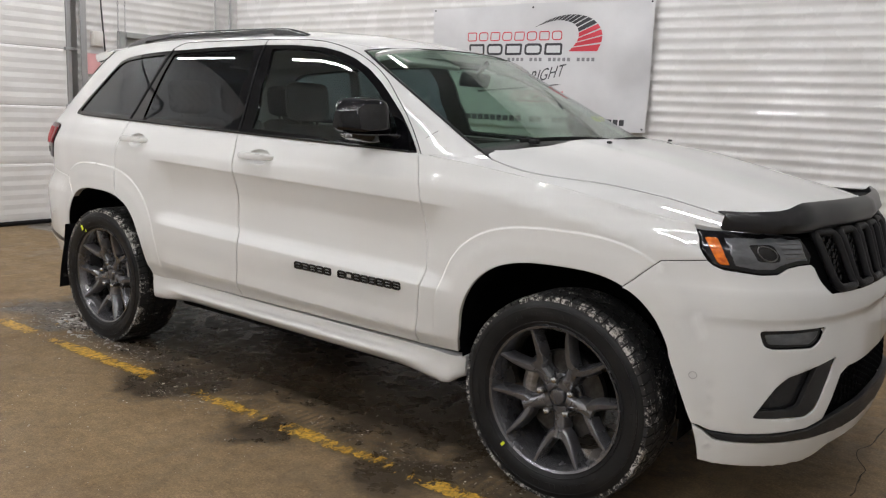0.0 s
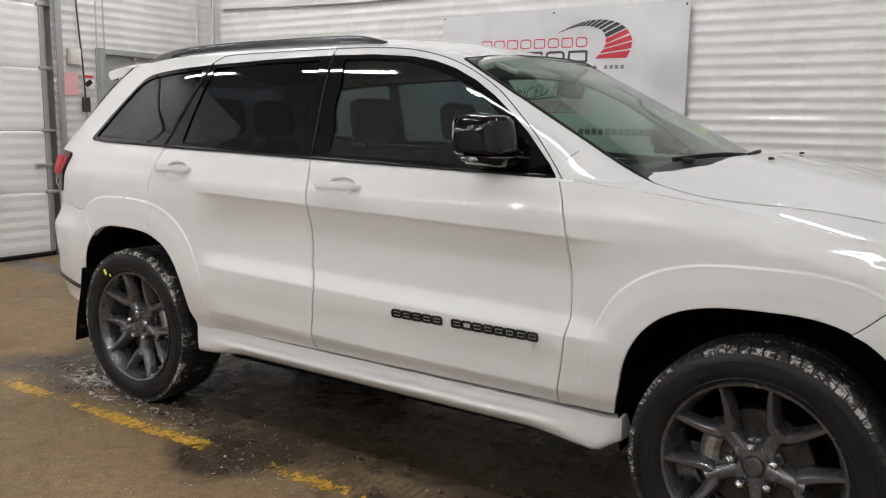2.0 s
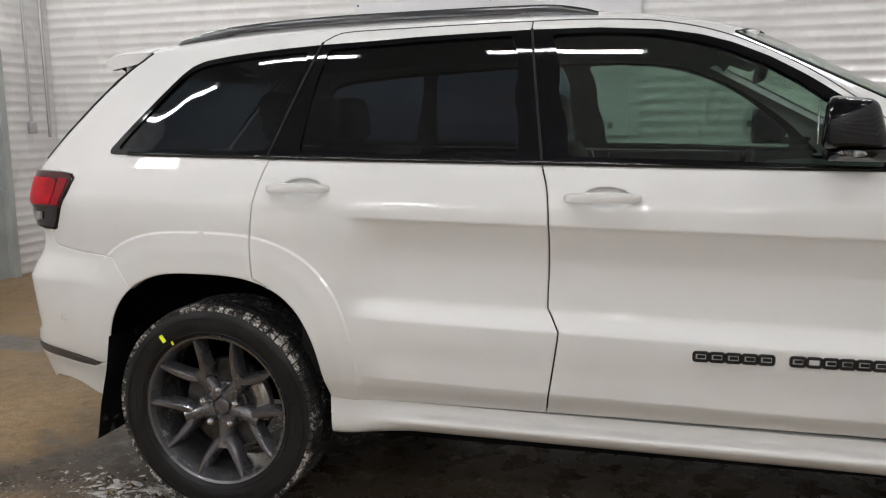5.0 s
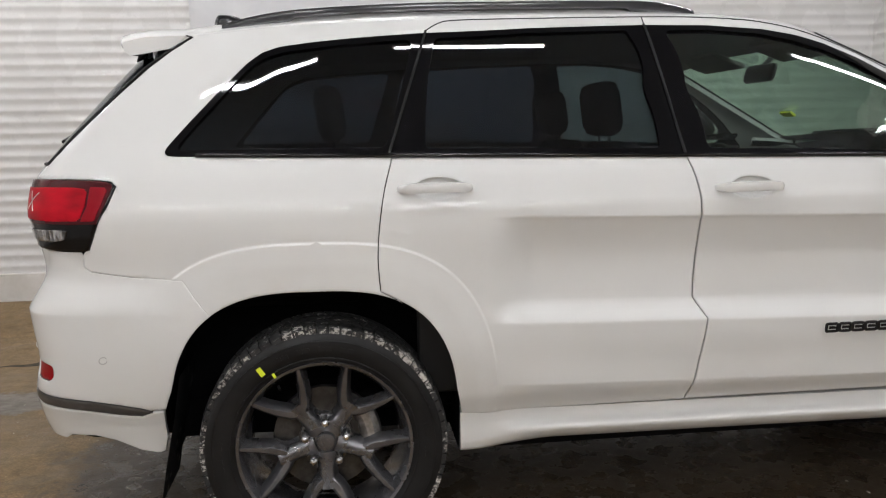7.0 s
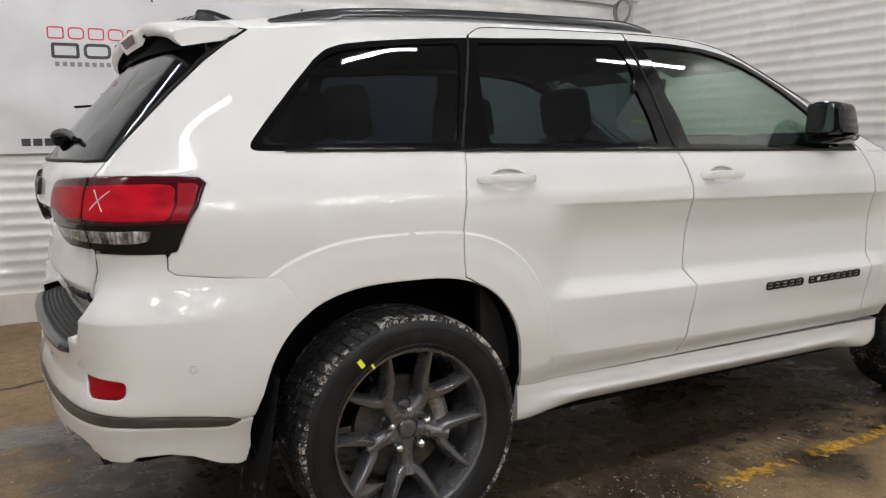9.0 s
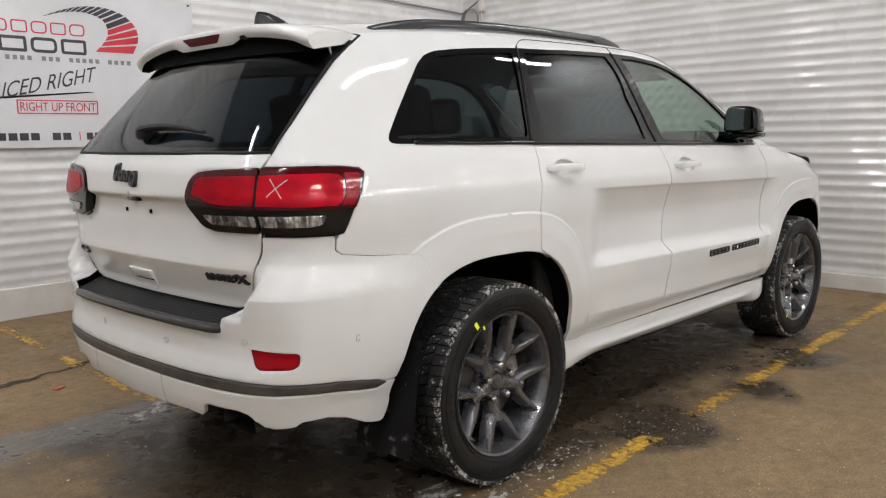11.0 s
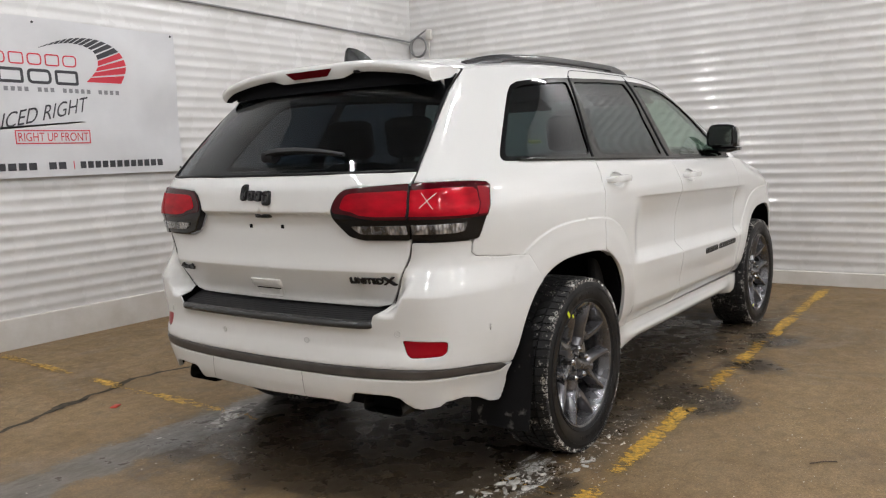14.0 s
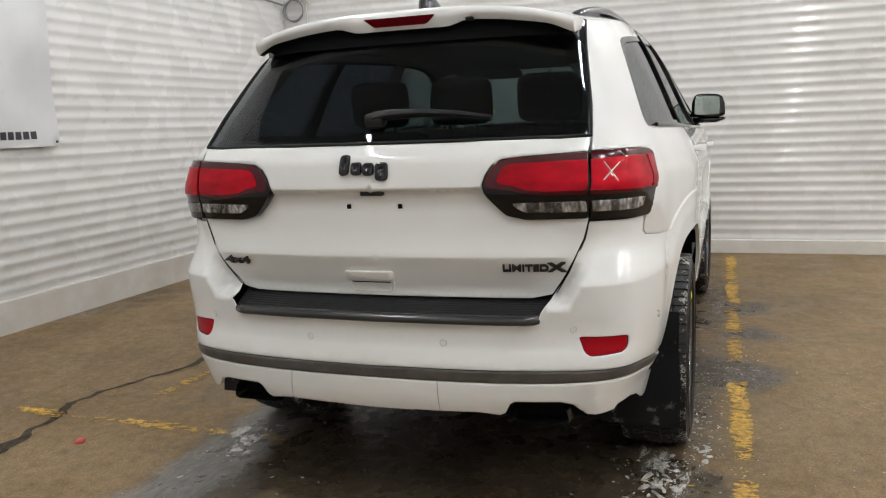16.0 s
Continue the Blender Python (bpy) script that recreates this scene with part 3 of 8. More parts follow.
base = n.mix(n.ramp(n.noise(38, 5, 0.8), 0.63, 0.69), base, (0.06, 0.043, 0.028))
base = n.mix(n.math("MULTIPLY", n.ramp(n.noise(5.5, 7, 0.7), 0.56, 0.72), 0.6), base, (0.12, 0.085, 0.052))
# wet, oily band in which the car stands: about 2.2 m wide along x
across = n.math("ABSOLUTE", n.math("ADD", Y, 0.03))
band = n.math("SUBTRACT", 1.0, n.math("MULTIPLY", n.math("MAXIMUM", n.math("SUBTRACT", across, 0.66), 0.0), 1.6))
along = n.math("SUBTRACT", 1.0, n.math("MULTIPLY", n.math("MAXIMUM", n.math("SUBTRACT", n.math("ABSOLUTE", n.math("SUBTRACT", X, 1.0)), 1.7), 0.0), 1.5))
wet_src = n.math("ADD", n.math("MULTIPLY", n.math("MAXIMUM", n.math("MINIMUM", band, along), -1.5), 0.47), n.math("MULTIPLY", n.noise(2.6, 7, 0.62, distort=0.4), 0.8))
for bx, by, br, gain in ((0.90, -1.2, 0.36, 0.55), (2.4, -1.2, 0.3, 0.5), (1.72, -1.26, 0.28, 0.45)):
    far = n.math("SQRT", n.math("ADD", n.math("POWER", n.math("SUBTRACT", X, bx), 2.0), n.math("POWER", n.math("SUBTRACT", Y, by), 2.0)))
    spot = n.math("MULTIPLY", n.math("MAXIMUM", n.math("SUBTRACT", 1.0, n.math("DIVIDE", far, br)), 0.0), gain)
    wet_src = n.math("ADD", wet_src, spot)
wet = n.ramp(n.math("ADD", wet_src, n.math("ADD", n.math("MULTIPLY", n.math("SUBTRACT", n.noise(7, 8, 0.7), 0.5), 0.55), n.math("MULTIPLY", n.math("SUBTRACT", n.noise(30, 6, 0.8), 0.5), 0.4))), 0.52, 0.74)
base = n.mix(n.math("MULTIPLY", wet, 0.88), base, (0.024, 0.019, 0.014))
# mud crumbs and salt film left in the wet
mud = n.math("MULTIPLY", wet, n.ramp(n.noise(24, 7, 0.8), 0.5, 0.68))
base = n.mix(n.math("MULTIPLY", mud, 0.5), base, (0.085, 0.066, 0.046))
base = n.mix(n.math("MULTIPLY", wet, n.math("MULTIPLY", n.ramp(n.noise(110, 4, 0.8), 0.60, 0.66), 0.55)), base, (0.26, 0.23, 0.19))
# grey slush water trailed behind the left wheels
ragged = n.math("ADD", n.math("MULTIPLY", n.math("SUBTRACT", n.noise(6, 7, 0.7), 0.5), 0.34), n.math("MULTIPLY", n.math("SUBTRACT", n.noise(40, 5, 0.75), 0.5), 0.14))
trail = n.ramp(n.math("ADD", n.math("ABSOLUTE", n.math("SUBTRACT", Y, 0.87)), ragged), 0.13, 0.18, (1, 1, 1), (0, 0, 0))
trail = n.math("MULTIPLY", trail, n.ramp(X, -0.25, 0.1, (1, 1, 1), (0, 0, 0)))
base = n.mix(n.math("MULTIPLY", trail, 0.8), base, n.ramp(n.noise(22, 7, 0.75, n.scaled((0.5, 1.6, 1))), 0.32, 0.68, (0.05, 0.047, 0.044), (0.20, 0.195, 0.185)))
wet = n.math("MAXIMUM", wet, n.math("MULTIPLY", trail, 0.8))
# tyre tread printed in the wet along the wheel track
prints = n.add("ShaderNodeTexWave", Scale=7.5, Distortion=2.5)
prints.inputs["Detail Scale"].default_value = 3.0
n.link(n.scaled((1, 0.35, 1)), prints.inputs["Vector"])
track = n.ramp(n.math("ABSOLUTE", n.math("ADD", Y, 0.985)), 0.05, 0.075, (1, 1, 1), (0, 0, 0))
track = n.math("MULTIPLY", track, n.ramp(n.noise(1.4, 5), 0.42, 0.55))
base = n.mix(n.math("MULTIPLY", n.math("MULTIPLY", track, n.ramp(prints.outputs["Fac"], 0.35, 0.6)), 0.6), base, (0.045, 0.035, 0.025))
damp = n.ramp(n.noise(0.9, 6, 0.6, distort=0.8), 0.52, 0.68)
base = n.mix(n.math("MULTIPLY", damp, 0.45), base, (0.075, 0.056, 0.036))
vor = n.add("ShaderNodeTexVoronoi", Scale=0.55)
vor.feature = "DISTANCE_TO_EDGE"
warp = n.add("ShaderNodeVectorMath")
warp.operation = "ADD"
wn = n.add("ShaderNodeTexNoise", Scale=3.0, Detail=5.0)
n.link(n.co, wn.inputs["Vector"])
sc = n.add("ShaderNodeVectorMath")
sc.operation = "SCALE"
sc.inputs["Scale"].default_value = 0.35
n.link(wn.outputs["Color"], sc.inputs[0])
n.link(n.co, warp.inputs[0])
n.link(sc.outputs[0], warp.inputs[1])
n.link(warp.outputs[0], vor.inputs["Vector"])
crack = n.math("MULTIPLY", n.ramp(vor.outputs["Distance"], 0.004, 0.011, (1, 1, 1), (0, 0, 0)), n.ramp(n.noise(0.8, 2), 0.45, 0.6))
base = n.mix(n.math("MULTIPLY", crack, 0.1), base, (0.03, 0.024, 0.018))
n.link(base, n.p.inputs["Base Color"])
shine = n.math("MAXIMUM", wet, n.math("MULTIPLY", damp, 0.8))
rough = n.mix(shine, n.ramp(n.noise(5, 5), 0.3, 0.7, (0.58, 0.58, 0.58), (0.8, 0.8, 0.8)), n.ramp(n.noise(9, 4), 0.35, 0.7, (0.16, 0.16, 0.16), (0.46, 0.46, 0.46)))
n.link(rough, n.p.inputs["Roughness"])
hgt = n.math("SUBTRACT", n.math("ADD", n.math("MULTIPLY", n.noise(75, 5, 0.7), 0.5), n.noise(9, 4)), n.math("MULTIPLY", crack, 0.5))
bmp = n.bump(hgt, 0.45, 0.008)
n.link(n.mix(shine, (0.4, 0.4, 0.4), (0.2, 0.2, 0.2)), bmp.inputs["Strength"])

def yellow_paint(name, worn):
    """Road paint that has come off in slanting flakes, more of it along its edges."""
    m = bpy.data.materials.new(name)
    m.use_nodes = True
    n = Nodes(m)
    n.link(n.mix(n.ramp(n.noise(45, 5, 0.7), 0.35, 0.6), (0.21, 0.135, 0.035), n.ramp(n.noise(9, 6, 0.65), 0.35, 0.7, (0.52, 0.285, 0.025), (0.80, 0.47, 0.06))), n.p.inputs["Base Color"])
    n.p.inputs["Roughness"].default_value = 0.55
    gone = n.t.nodes.new("ShaderNodeBsdfTransparent")
    mixer = n.t.nodes.new("ShaderNodeMixShader")
    slant = n.add("ShaderNodeMapping")
    slant.inputs["Rotation"].default_value = (0, 0, 0.9)
    slant.inputs["Scale"].default_value = (1.6, 0.75, 1)
    n.link(n.co, slant.inputs["Vector"])
    att = n.t.nodes.new("ShaderNodeAttribute")
    att.attribute_name = "rim"
    big, flakes, fine = n.noise(1.9, 3, 0.5), n.noise(20, 6, 0.74, slant.outputs[0], 0.5), n.noise(70, 4, 0.7)
    left = n.math("ADD", n.math("ADD", n.math("MULTIPLY", big, 0.4), n.math("MULTIPLY", flakes, 0.45)), n.math("MULTIPLY", fine, 0.15))
    left = n.math("SUBTRACT", left, n.math("MULTIPLY", n.math("POWER", att.outputs["Fac"], 2.5), 0.085))
    n.link(n.ramp(left, worn, worn + 0.02), mixer.inputs[0])
    n.link(gone.outputs[0], mixer.inputs[1])
    n.link(n.p.outputs[0], mixer.inputs[2])
    n.link(mixer.outputs[0], n.t.nodes["Material Output"].inputs["Surface"])
    return m


YELLOW, YELLOW_OFF = yellow_paint("worn_yellow_paint", 0.454), yellow_paint("flaked_yellow_paint", 0.49)


# ---------------------------------------------------------------- room structure
def floor_z(x, y):
    return 0.03 * smooth(1.6, 3.5, y)


v, f = [], []
ys = [ROOM_S - 0.1 + i * (ROOM_N + 0.2 - ROOM_S) / 60 for i in range(61)]
for y in ys:
    v += [(ROOM_W - 0.1, y, floor_z(0, y)), (ROOM_E + 0.1, y, floor_z(0, y))]
f = [(2 * i, 2 * i + 1, 2 * i + 3, 2 * i + 2) for i in range(60)]
tagged(mesh_ob("floor", v, f, FLOOR), "brown stained concrete floor, wet and oily in patches", "floor", kind="structure")

PITCH, DEPTH = 0.0885, 0.0078


def rib(z):
    """Depth of the ribbed sheet at height z: round crowns with tighter valleys."""
    u = (z / PITCH) % 1.0
    return DEPTH * (1 - abs(math.cos(math.pi * u)) ** 1.5)


def ribbed(name, a, b, z0, z1, inward, label):
    """A ribbed wall from a to b in plan, with its back 0.12 behind it; inward: the plan direction into the room."""
    a, b, inward = Vector((*a, 0)), Vector((*b, 0)), Vector((*inward, 0))
    k = 10
    steps = int((z1 - z0) / PITCH * k)
    verts, faces = [], []
    for i in range(steps + 1):
        z = z0 + (z1 - z0) * i / steps
        for p in (a, b):
            verts.append(p + inward * rib(z) + Vector((0, 0, z)))
    faces = [(2 * i, 2 * i + 1, 2 * i + 3, 2 * i + 2) for i in range(steps)]
    q = len(verts)
    for p in (a, b):
        for z in (z0, z1):
            verts.append(p - inward * 0.12 + Vector((0, 0, z)))
    faces += [(q, q + 1, q + 3, q + 2), (0, 1, q + 2, q), (2 * steps, q + 1, q + 3, 2 * steps + 1)]
    wall = mesh_ob(name, verts, faces, LINER_WHITE)
    if (Vector(verts[1]) - Vector(verts[0])).cross(Vector(verts[2]) - Vector(verts[0])).dot(inward) < 0:
        wall.data.flip_normals()
    return tagged(wall, label, "wall", kind="structure")


ribbed("wall_north", (ROOM_W, ROOM_N), (ROOM_E, ROOM_N), 0.2, ROOM_H, (0, -1), "white ribbed steel wall with a banner on it")
ribbed("wall_east", (ROOM_E, ROOM_N), (ROOM_E, ROOM_S), 0.1, ROOM_H, (-1, 0), "white ribbed steel wall")
ribbed("wall_south", (ROOM_E, ROOM_S), (ROOM_W, ROOM_S), 0.0, ROOM_H, (0, 1), "white ribbed steel wall")
BLOCK = mat("grey_block_paint", (0.3, 0.3, 0.29), 0.7)
n = Nodes(BLOCK)
n.link(n.ramp(n.noise(2.0, 6), 0.35, 0.7, (0.26, 0.26, 0.25), (0.34, 0.34, 0.33)), n.p.inputs["Base Color"])
bpy.data.objects["wall_south"].data.materials[0] = BLOCK
bpy.data.objects["wall_south"]["label"] = "dark grey painted wall of the far side"
DOOR_Y0, DOOR_Y1, OD_S, OD_N, OD_H = 1.825, 2.815, -3.0, 1.32, 3.7
ribbed("wall_west", (ROOM_W, 1.36), (ROOM_W, DOOR_Y0), 0.0, ROOM_H, (1, 0), "white ribbed steel wall between the doors")
ribbed("wall_west_corner", (ROOM_W, DOOR_Y1), (ROOM_W, ROOM_N), 0.0, ROOM_H, (1, 0), "white ribbed steel wall beside the grey door")
ribbed("wall_west_over_door", (ROOM_W, DOOR_Y0), (ROOM_W, DOOR_Y1), 2.10, ROOM_H, (1, 0), "white ribbed steel wall above the grey door")
ribbed("wall_west_over_gate", (ROOM_W, OD_S), (ROOM_W, 1.36), OD_H, ROOM_H, (1, 0), "white ribbed steel wall above the overhead door")
ribbed("wall_west_south", (ROOM_W, ROOM_S), (ROOM_W, OD_S), 0.0, ROOM_H, (1, 0), "white ribbed steel wall")
for nm, c, s, lab in (("baseboard_north", (0.22, ROOM_N - 0.02, 0.135), (ROOM_E - ROOM_W, 0.05, 0.235), "painted base board under the ribbed wall"),
                      ("baseboard_east", (ROOM_E - 0.02, (ROOM_N + ROOM_S) / 2 - 0.025, 0.06), (0.05, ROOM_N - ROOM_S - 0.05, 0.125), "painted base board under the ribbed wall"),
                      ("baseboard_west", (ROOM_W + 0.02, 1.595, 0.135), (0.05, 0.45, 0.26), "painted base board by the grey door")):
    tagged(part(nm, boxed(c, s, 0.006), BOARD), lab, "baseboard", kind="structure")
tagged(part("ceiling", boxed((0.2, (ROOM_N + ROOM_S) / 2, ROOM_H + 0.06), (9.4, ROOM_N - ROOM_S + 0.5, 0.1)), mat("ceiling_grey", (0.24, 0.25, 0.27), 0.85)), "plain dark grey ceiling", "ceiling", kind="structure")

# steel door in the west wall
door_1 = tagged(part("door_1", boxed((ROOM_W - 0.02, (DOOR_Y0 + DOOR_Y1) / 2, 1.022), (0.045, 0.84, 2.03), 0.004), DOOR_GREY), "grey-green painted steel door, shut", "door", kind="structure")
for y in (DOOR_Y0 + 0.04, DOOR_Y1 - 0.04):
    part("door_frame", boxed((ROOM_W + 0.01, y, 1.045), (0.11, 0.075, 2.09), 0.006), DOOR_GREY, door_1)
part("door_frame", boxed((ROOM_W + 0.01, (DOOR_Y0 + DOOR_Y1) / 2, 2.065), (0.11, DOOR_Y1 - DOOR_Y0 - 0.16, 0.06), 0.006), DOOR_GREY, door_1)
bm = bmesh.new()
rod(bm, (ROOM_W, 1.955, 0.985), (ROOM_W + 0.05, 1.955, 0.985), 0.012, 12)
bmesh.ops.create_uvsphere(bm, u_segments=16, v_segments=10, radius=0.03, matrix=Matrix.Translation((ROOM_W + 0.065, 1.955, 0.985)))
rod(bm, (ROOM_W, 1.955, 0.985), (ROOM_W + 0.012, 1.955, 0.985), 0.034, 16)
part("door_knob", bm, CHROME, door_1, "steel knob", 40)
bm = bmesh.new()
tube(bm, smooth_line([(ROOM_W + 0.02, 2.285, 2.03), (ROOM_W + 0.04, 2.28, 1.90), (ROOM_W + 0.05, 2.31, 1.78), (ROOM_W + 0.05, 2.40, 1.72), (ROOM_W + 0.05, 2.49, 1.77), (ROOM_W + 0.04, 2.50, 1.90), (ROOM_W + 0.03, 2.47, 2.02)], 0.03), 0.007, 8)
box(bm, (ROOM_W + 0.02, 2.285, 2.02), (0.04, 0.05, 0.05), 0.008)
part("hanging_hose", bm, GALV, door_1, "looped steel cable", 60)

# overhead door
gate = tagged(new("overhead_door"), "white sectional overhead door, closed, wet at its foot", "door", kind="structure")
sec = 0.605
for k in range(6):
    z0 = 0.045 + sec * k
    prof = [(0.0, 0.0)]
    for j in range(12):
        zz = 0.03 + (sec - 0.06) * j / 11
        prof.append((0.006 + (0.004 if j % 2 else 0.0), zz))
    prof += [(0.006, sec - 0.012), (-0.002, sec - 0.004)]
    verts, faces = [], []
    for d, z in prof:
        verts += [(ROOM_W - 0.06 + d, OD_S, z0 + z), (ROOM_W - 0.06 + d, OD_N, z0 + z)]
    faces = [(2 * i, 2 * i + 1, 2 * i + 3, 2 * i + 2) for i in range(len(prof) - 1)]
    q = len(verts)
    verts += [(ROOM_W - 0.11, OD_S, z0), (ROOM_W - 0.11, OD_N, z0), (ROOM_W - 0.11, OD_S, z0 + sec - 0.004), (ROOM_W - 0.11, OD_N, z0 + sec - 0.004)]
    faces += [(q, q + 1, q + 3, q + 2), (0, 1, q + 1, q), (2 * len(prof) - 2, 2 * len(prof) - 1, q + 3, q + 2)]
    mesh_ob("door_section", verts, faces, DOOR_WHITE, gate, "", False)
    z = z0 + sec
    bm = boxed((ROOM_W - 0.03, OD_N - 0.02, z), (0.05, 0.12, 0.035), 0.006)
    rod(bm, (ROOM_W - 0.01, OD_N + 0.01, z), (ROOM_W - 0.01, OD_N + 0.09, z), 0.009, 10)
    rod(bm, (ROOM_W - 0.02, OD_N + 0.07, z), (ROOM_W + 0.0, OD_N + 0.07, z), 0.022, 14)
    part("roller_hinge", bm, GALV, gate, "galvanised roller hinge", 45)
part("bottom_seal", boxed((ROOM_W - 0.075, (OD_S + OD_N) / 2, 0.026), (0.06, OD_N - OD_S, 0.045), 0.012), RUBBER, gate, "black rubber bottom seal", 45)
y = OD_N + 0.075
bm = boxed((ROOM_W + 0.0, y + 0.035, 1.95), (0.10, 0.03, 3.86), 0.004)
box(bm, (ROOM_W + 0.045, y + 0.005, 1.95), (0.012, 0.05, 3.86), 0.003)
part("door_track", bm, GALV, gate, "galvanised door track", 40)
part("door_latch", boxed((ROOM_W - 0.03, OD_N - 0.09, 0.92), (0.05, 0.16, 0.03), 0.006), GALV, gate)
part("door_stile", boxed((ROOM_W - 0.045, OD_N - 0.03, 1.86), (0.02, 0.055, 3.6), 0.004), GALV, gate)

# things on the west wall
for y in (1.79, 1.875):
    bm = bmesh.new()
    for i in range(60):
        z = 3.3 - 0.038 * i - (0 if y < 1.8 else 0.0)
        if z < 1.0:
            break
        loop = [(ROOM_W + 0.09 + (0.008 * math.cos(t * math.tau / 8) if i % 2 else 0), y + (0 if i % 2 else 0.008 * math.cos(t * math.tau / 8)), z + 0.024 * math.sin(t * math.tau / 8)) for t in range(8)]
        tube(bm, loop, 0.0035, 4, closed=True, up=(1, 0.3, 0))
    tagged(part("hoist_chain", bm, GALV, None, "", 60), "galvanised chain hoist loop hanging beside the door", "chain", "hoist chains")
bm = bmesh.new()
tube(bm, smooth_line([(ROOM_W + 0.05, 1.60, 3.6), (ROOM_W + 0.05, 1.605, 2.6), (ROOM_W + 0.05, 1.65, 1.9), (ROOM_W + 0.05, 1.665, 1.58)], 0.1), 0.009, 8)
box(bm, (ROOM_W + 0.05, 1.668, 1.52), (0.05, 0.075, 0.15), 0.01)
for z in (1.565, 1.52, 1.475):
    rod(bm, (ROOM_W + 0.07, 1.668, z), (ROOM_W + 0.083, 1.668, z), 0.014, 12)
tube(bm, [(ROOM_W + 0.045, 1.672, 1.45), (ROOM_W + 0.045, 1.68, 0.85)], 0.004, 6)
tagged(part("door_control", bm, CABLE, None, "", 50), "black push-button door control hanging on a cable", "control box")
ob = tagged(part("notice", boxed((ROOM_W + 0.022, 1.52, 1.72), (0.004, 0.17, 0.22), 0.001), mat("pink_paper", (0.78, 0.42, 0.42), 0.7)), "faded pink paper notice on the wall", "notice")
ob = tagged(part("warning_label", boxed((ROOM_W + 0.022, 1.722, 1.755), (0.004, 0.13, 0.15), 0.001), mat("label_white", (0.75, 0.75, 0.73), 0.5)), "white warning label with a red and black mark", "label")
part("label_mark", boxed((ROOM_W + 0.026, 1.722, 1.80), (0.002, 0.11, 0.03)), mat("label_red", (0.6, 0.05, 0.04), 0.5), ob)
part("label_mark", boxed((ROOM_W + 0.026, 1.722, 1.735), (0.002, 0.08, 0.05), 0, Matrix.Rotation(0.6, 4, "X")), BADGE, ob)
bm = boxed((ROOM_W + 0.05, 1.56, 1.99), (0.07, 0.12, 0.16), 0.012)
tagged(part("junction_box", bm, BOARD, None, "", 40), "off-white electrical junction box", "junction box")
bm = boxed((ROOM_W + 0.03, 1.53, 0.735), (0.03, 0.14, 0.05), 0.008)
tagged(part("photo_eye", bm, YELLOW_TAG, None, "", 40), "yellow and black door sensor", "sensor")
for y, zb in ((3.13, 1.42), (3.36, 1.3)):
    bm = bmesh.new()
    tube(bm, [(ROOM_W + 0.04, y, 4.6), (ROOM_W + 0.04, y, zb)], 0.013 if y < 3.2 else 0.016, 8)
    if y < 3.2:
        box(bm, (ROOM_W + 0.045, y, zb - 0.03), (0.06, 0.07, 0.11), 0.01)
    tagged(part("conduit", bm, GALV, None, "", 50), "grey steel conduit running down the wall", "conduit", "conduits")

# cable along the north wall, with its coil in the corner
bm = bmesh.new()
tube(bm, smooth_line([(-4.2, ROOM_N - 0.03, 2.67), (-1.8, ROOM_N - 0.03, 2.62), (-0.3, ROOM_N - 0.03, 2.70), (0.9, ROOM_N - 0.03, 2.715), (2.0, ROOM_N - 0.03, 2.71), (3.5, ROOM_N - 0.03, 2.675), (4.5, ROOM_N - 0.03, 2.65), (4.66, ROOM_N - 0.06, 2.64), (4.69, ROOM_N - 0.15, 2.70), (4.69, ROOM_N - 0.28, 2.76)], 0.08), 0.011, 8)
tagged(part("wall_cable", bm, GREY_CABLE, None, "", 60), "grey cable strung along the ribbed wall", "cable")
bm = bmesh.new()
for k in range(3):
    tube(bm, [(ROOM_E - 0.05 - 0.012 * k, ROOM_N - 0.16 + (0.105 + 0.006 * k) * math.cos(t * math.tau / 32), 2.57 + (0.115 - 0.004 * k) * math.sin(t * math.tau / 32)) for t in range(32)], 0.008, 6, closed=True, up=(1, 0, 0))
tagged(part("cable_coil", bm, GREY_CABLE, None, "", 60), "coil of grey cable hung in the corner", "cable")
bm = boxed((ROOM_E - 0.035, ROOM_N - 0.30, 2.70), (0.05, 0.07, 0.12), 0.01)
tube(bm, [(ROOM_E - 0.04, ROOM_N - 0.30, 2.64), (ROOM_E - 0.04, ROOM_N - 0.30, 2.3)], 0.006, 6)
tagged(part("corner_socket", bm, BOARD, None, "", 45), "small white socket box in the corner", "socket")

# ---------------------------------------------------------------- ceiling lights
TUBE = mat("lit_tube", (1, 0.97, 0.92), 0.5, emit=LAMP_POWER, emit_color=(0.985, 0.985, 1.0))
HOUSE = mat("white_fixture", (0.75, 0.75, 0.75), 0.4)
for y, xs in ((-12.4, (-3.4, -1.25, 0.9, 3.05)), (-10.2, (-3.4, -1.25, 0.9, 3.05)), (-7.8, (-3.4, -1.25, 0.9, 3.05)), (-5.7, (-3.4, -1.25, 0.9, 4.0)), (-2.1, (-3.4, -1.25, 0.9, 4.05)), (1.55, (-3.6, -2.35, 0.2, 3.3))):
    for x in xs:
        z = 4.3
        lamp = tagged(part("ceiling_light", boxed((x, y, z + 0.05), (1.16, 0.16, 0.05), 0.008), HOUSE), "white fluorescent strip light hung under the ceiling, lit", "ceiling light", "ceiling lights")
        bm = bmesh.new()
        tube(bm, [(x - 0.55 + 1.1 * i / 8, y, z + 0.012) for i in range(9)], 0.042, 12, 0.6)
        part("tube", bm, TUBE, lamp, "glowing tube", 50)
        for dx in (-0.42, 0.42):
            bm = bmesh.new()
            rod(bm, (x + dx, y, z + 0.07), (x + dx, y, ROOM_H + 0.02), 0.004, 6)
            part("hanger", bm, GALV, lamp)

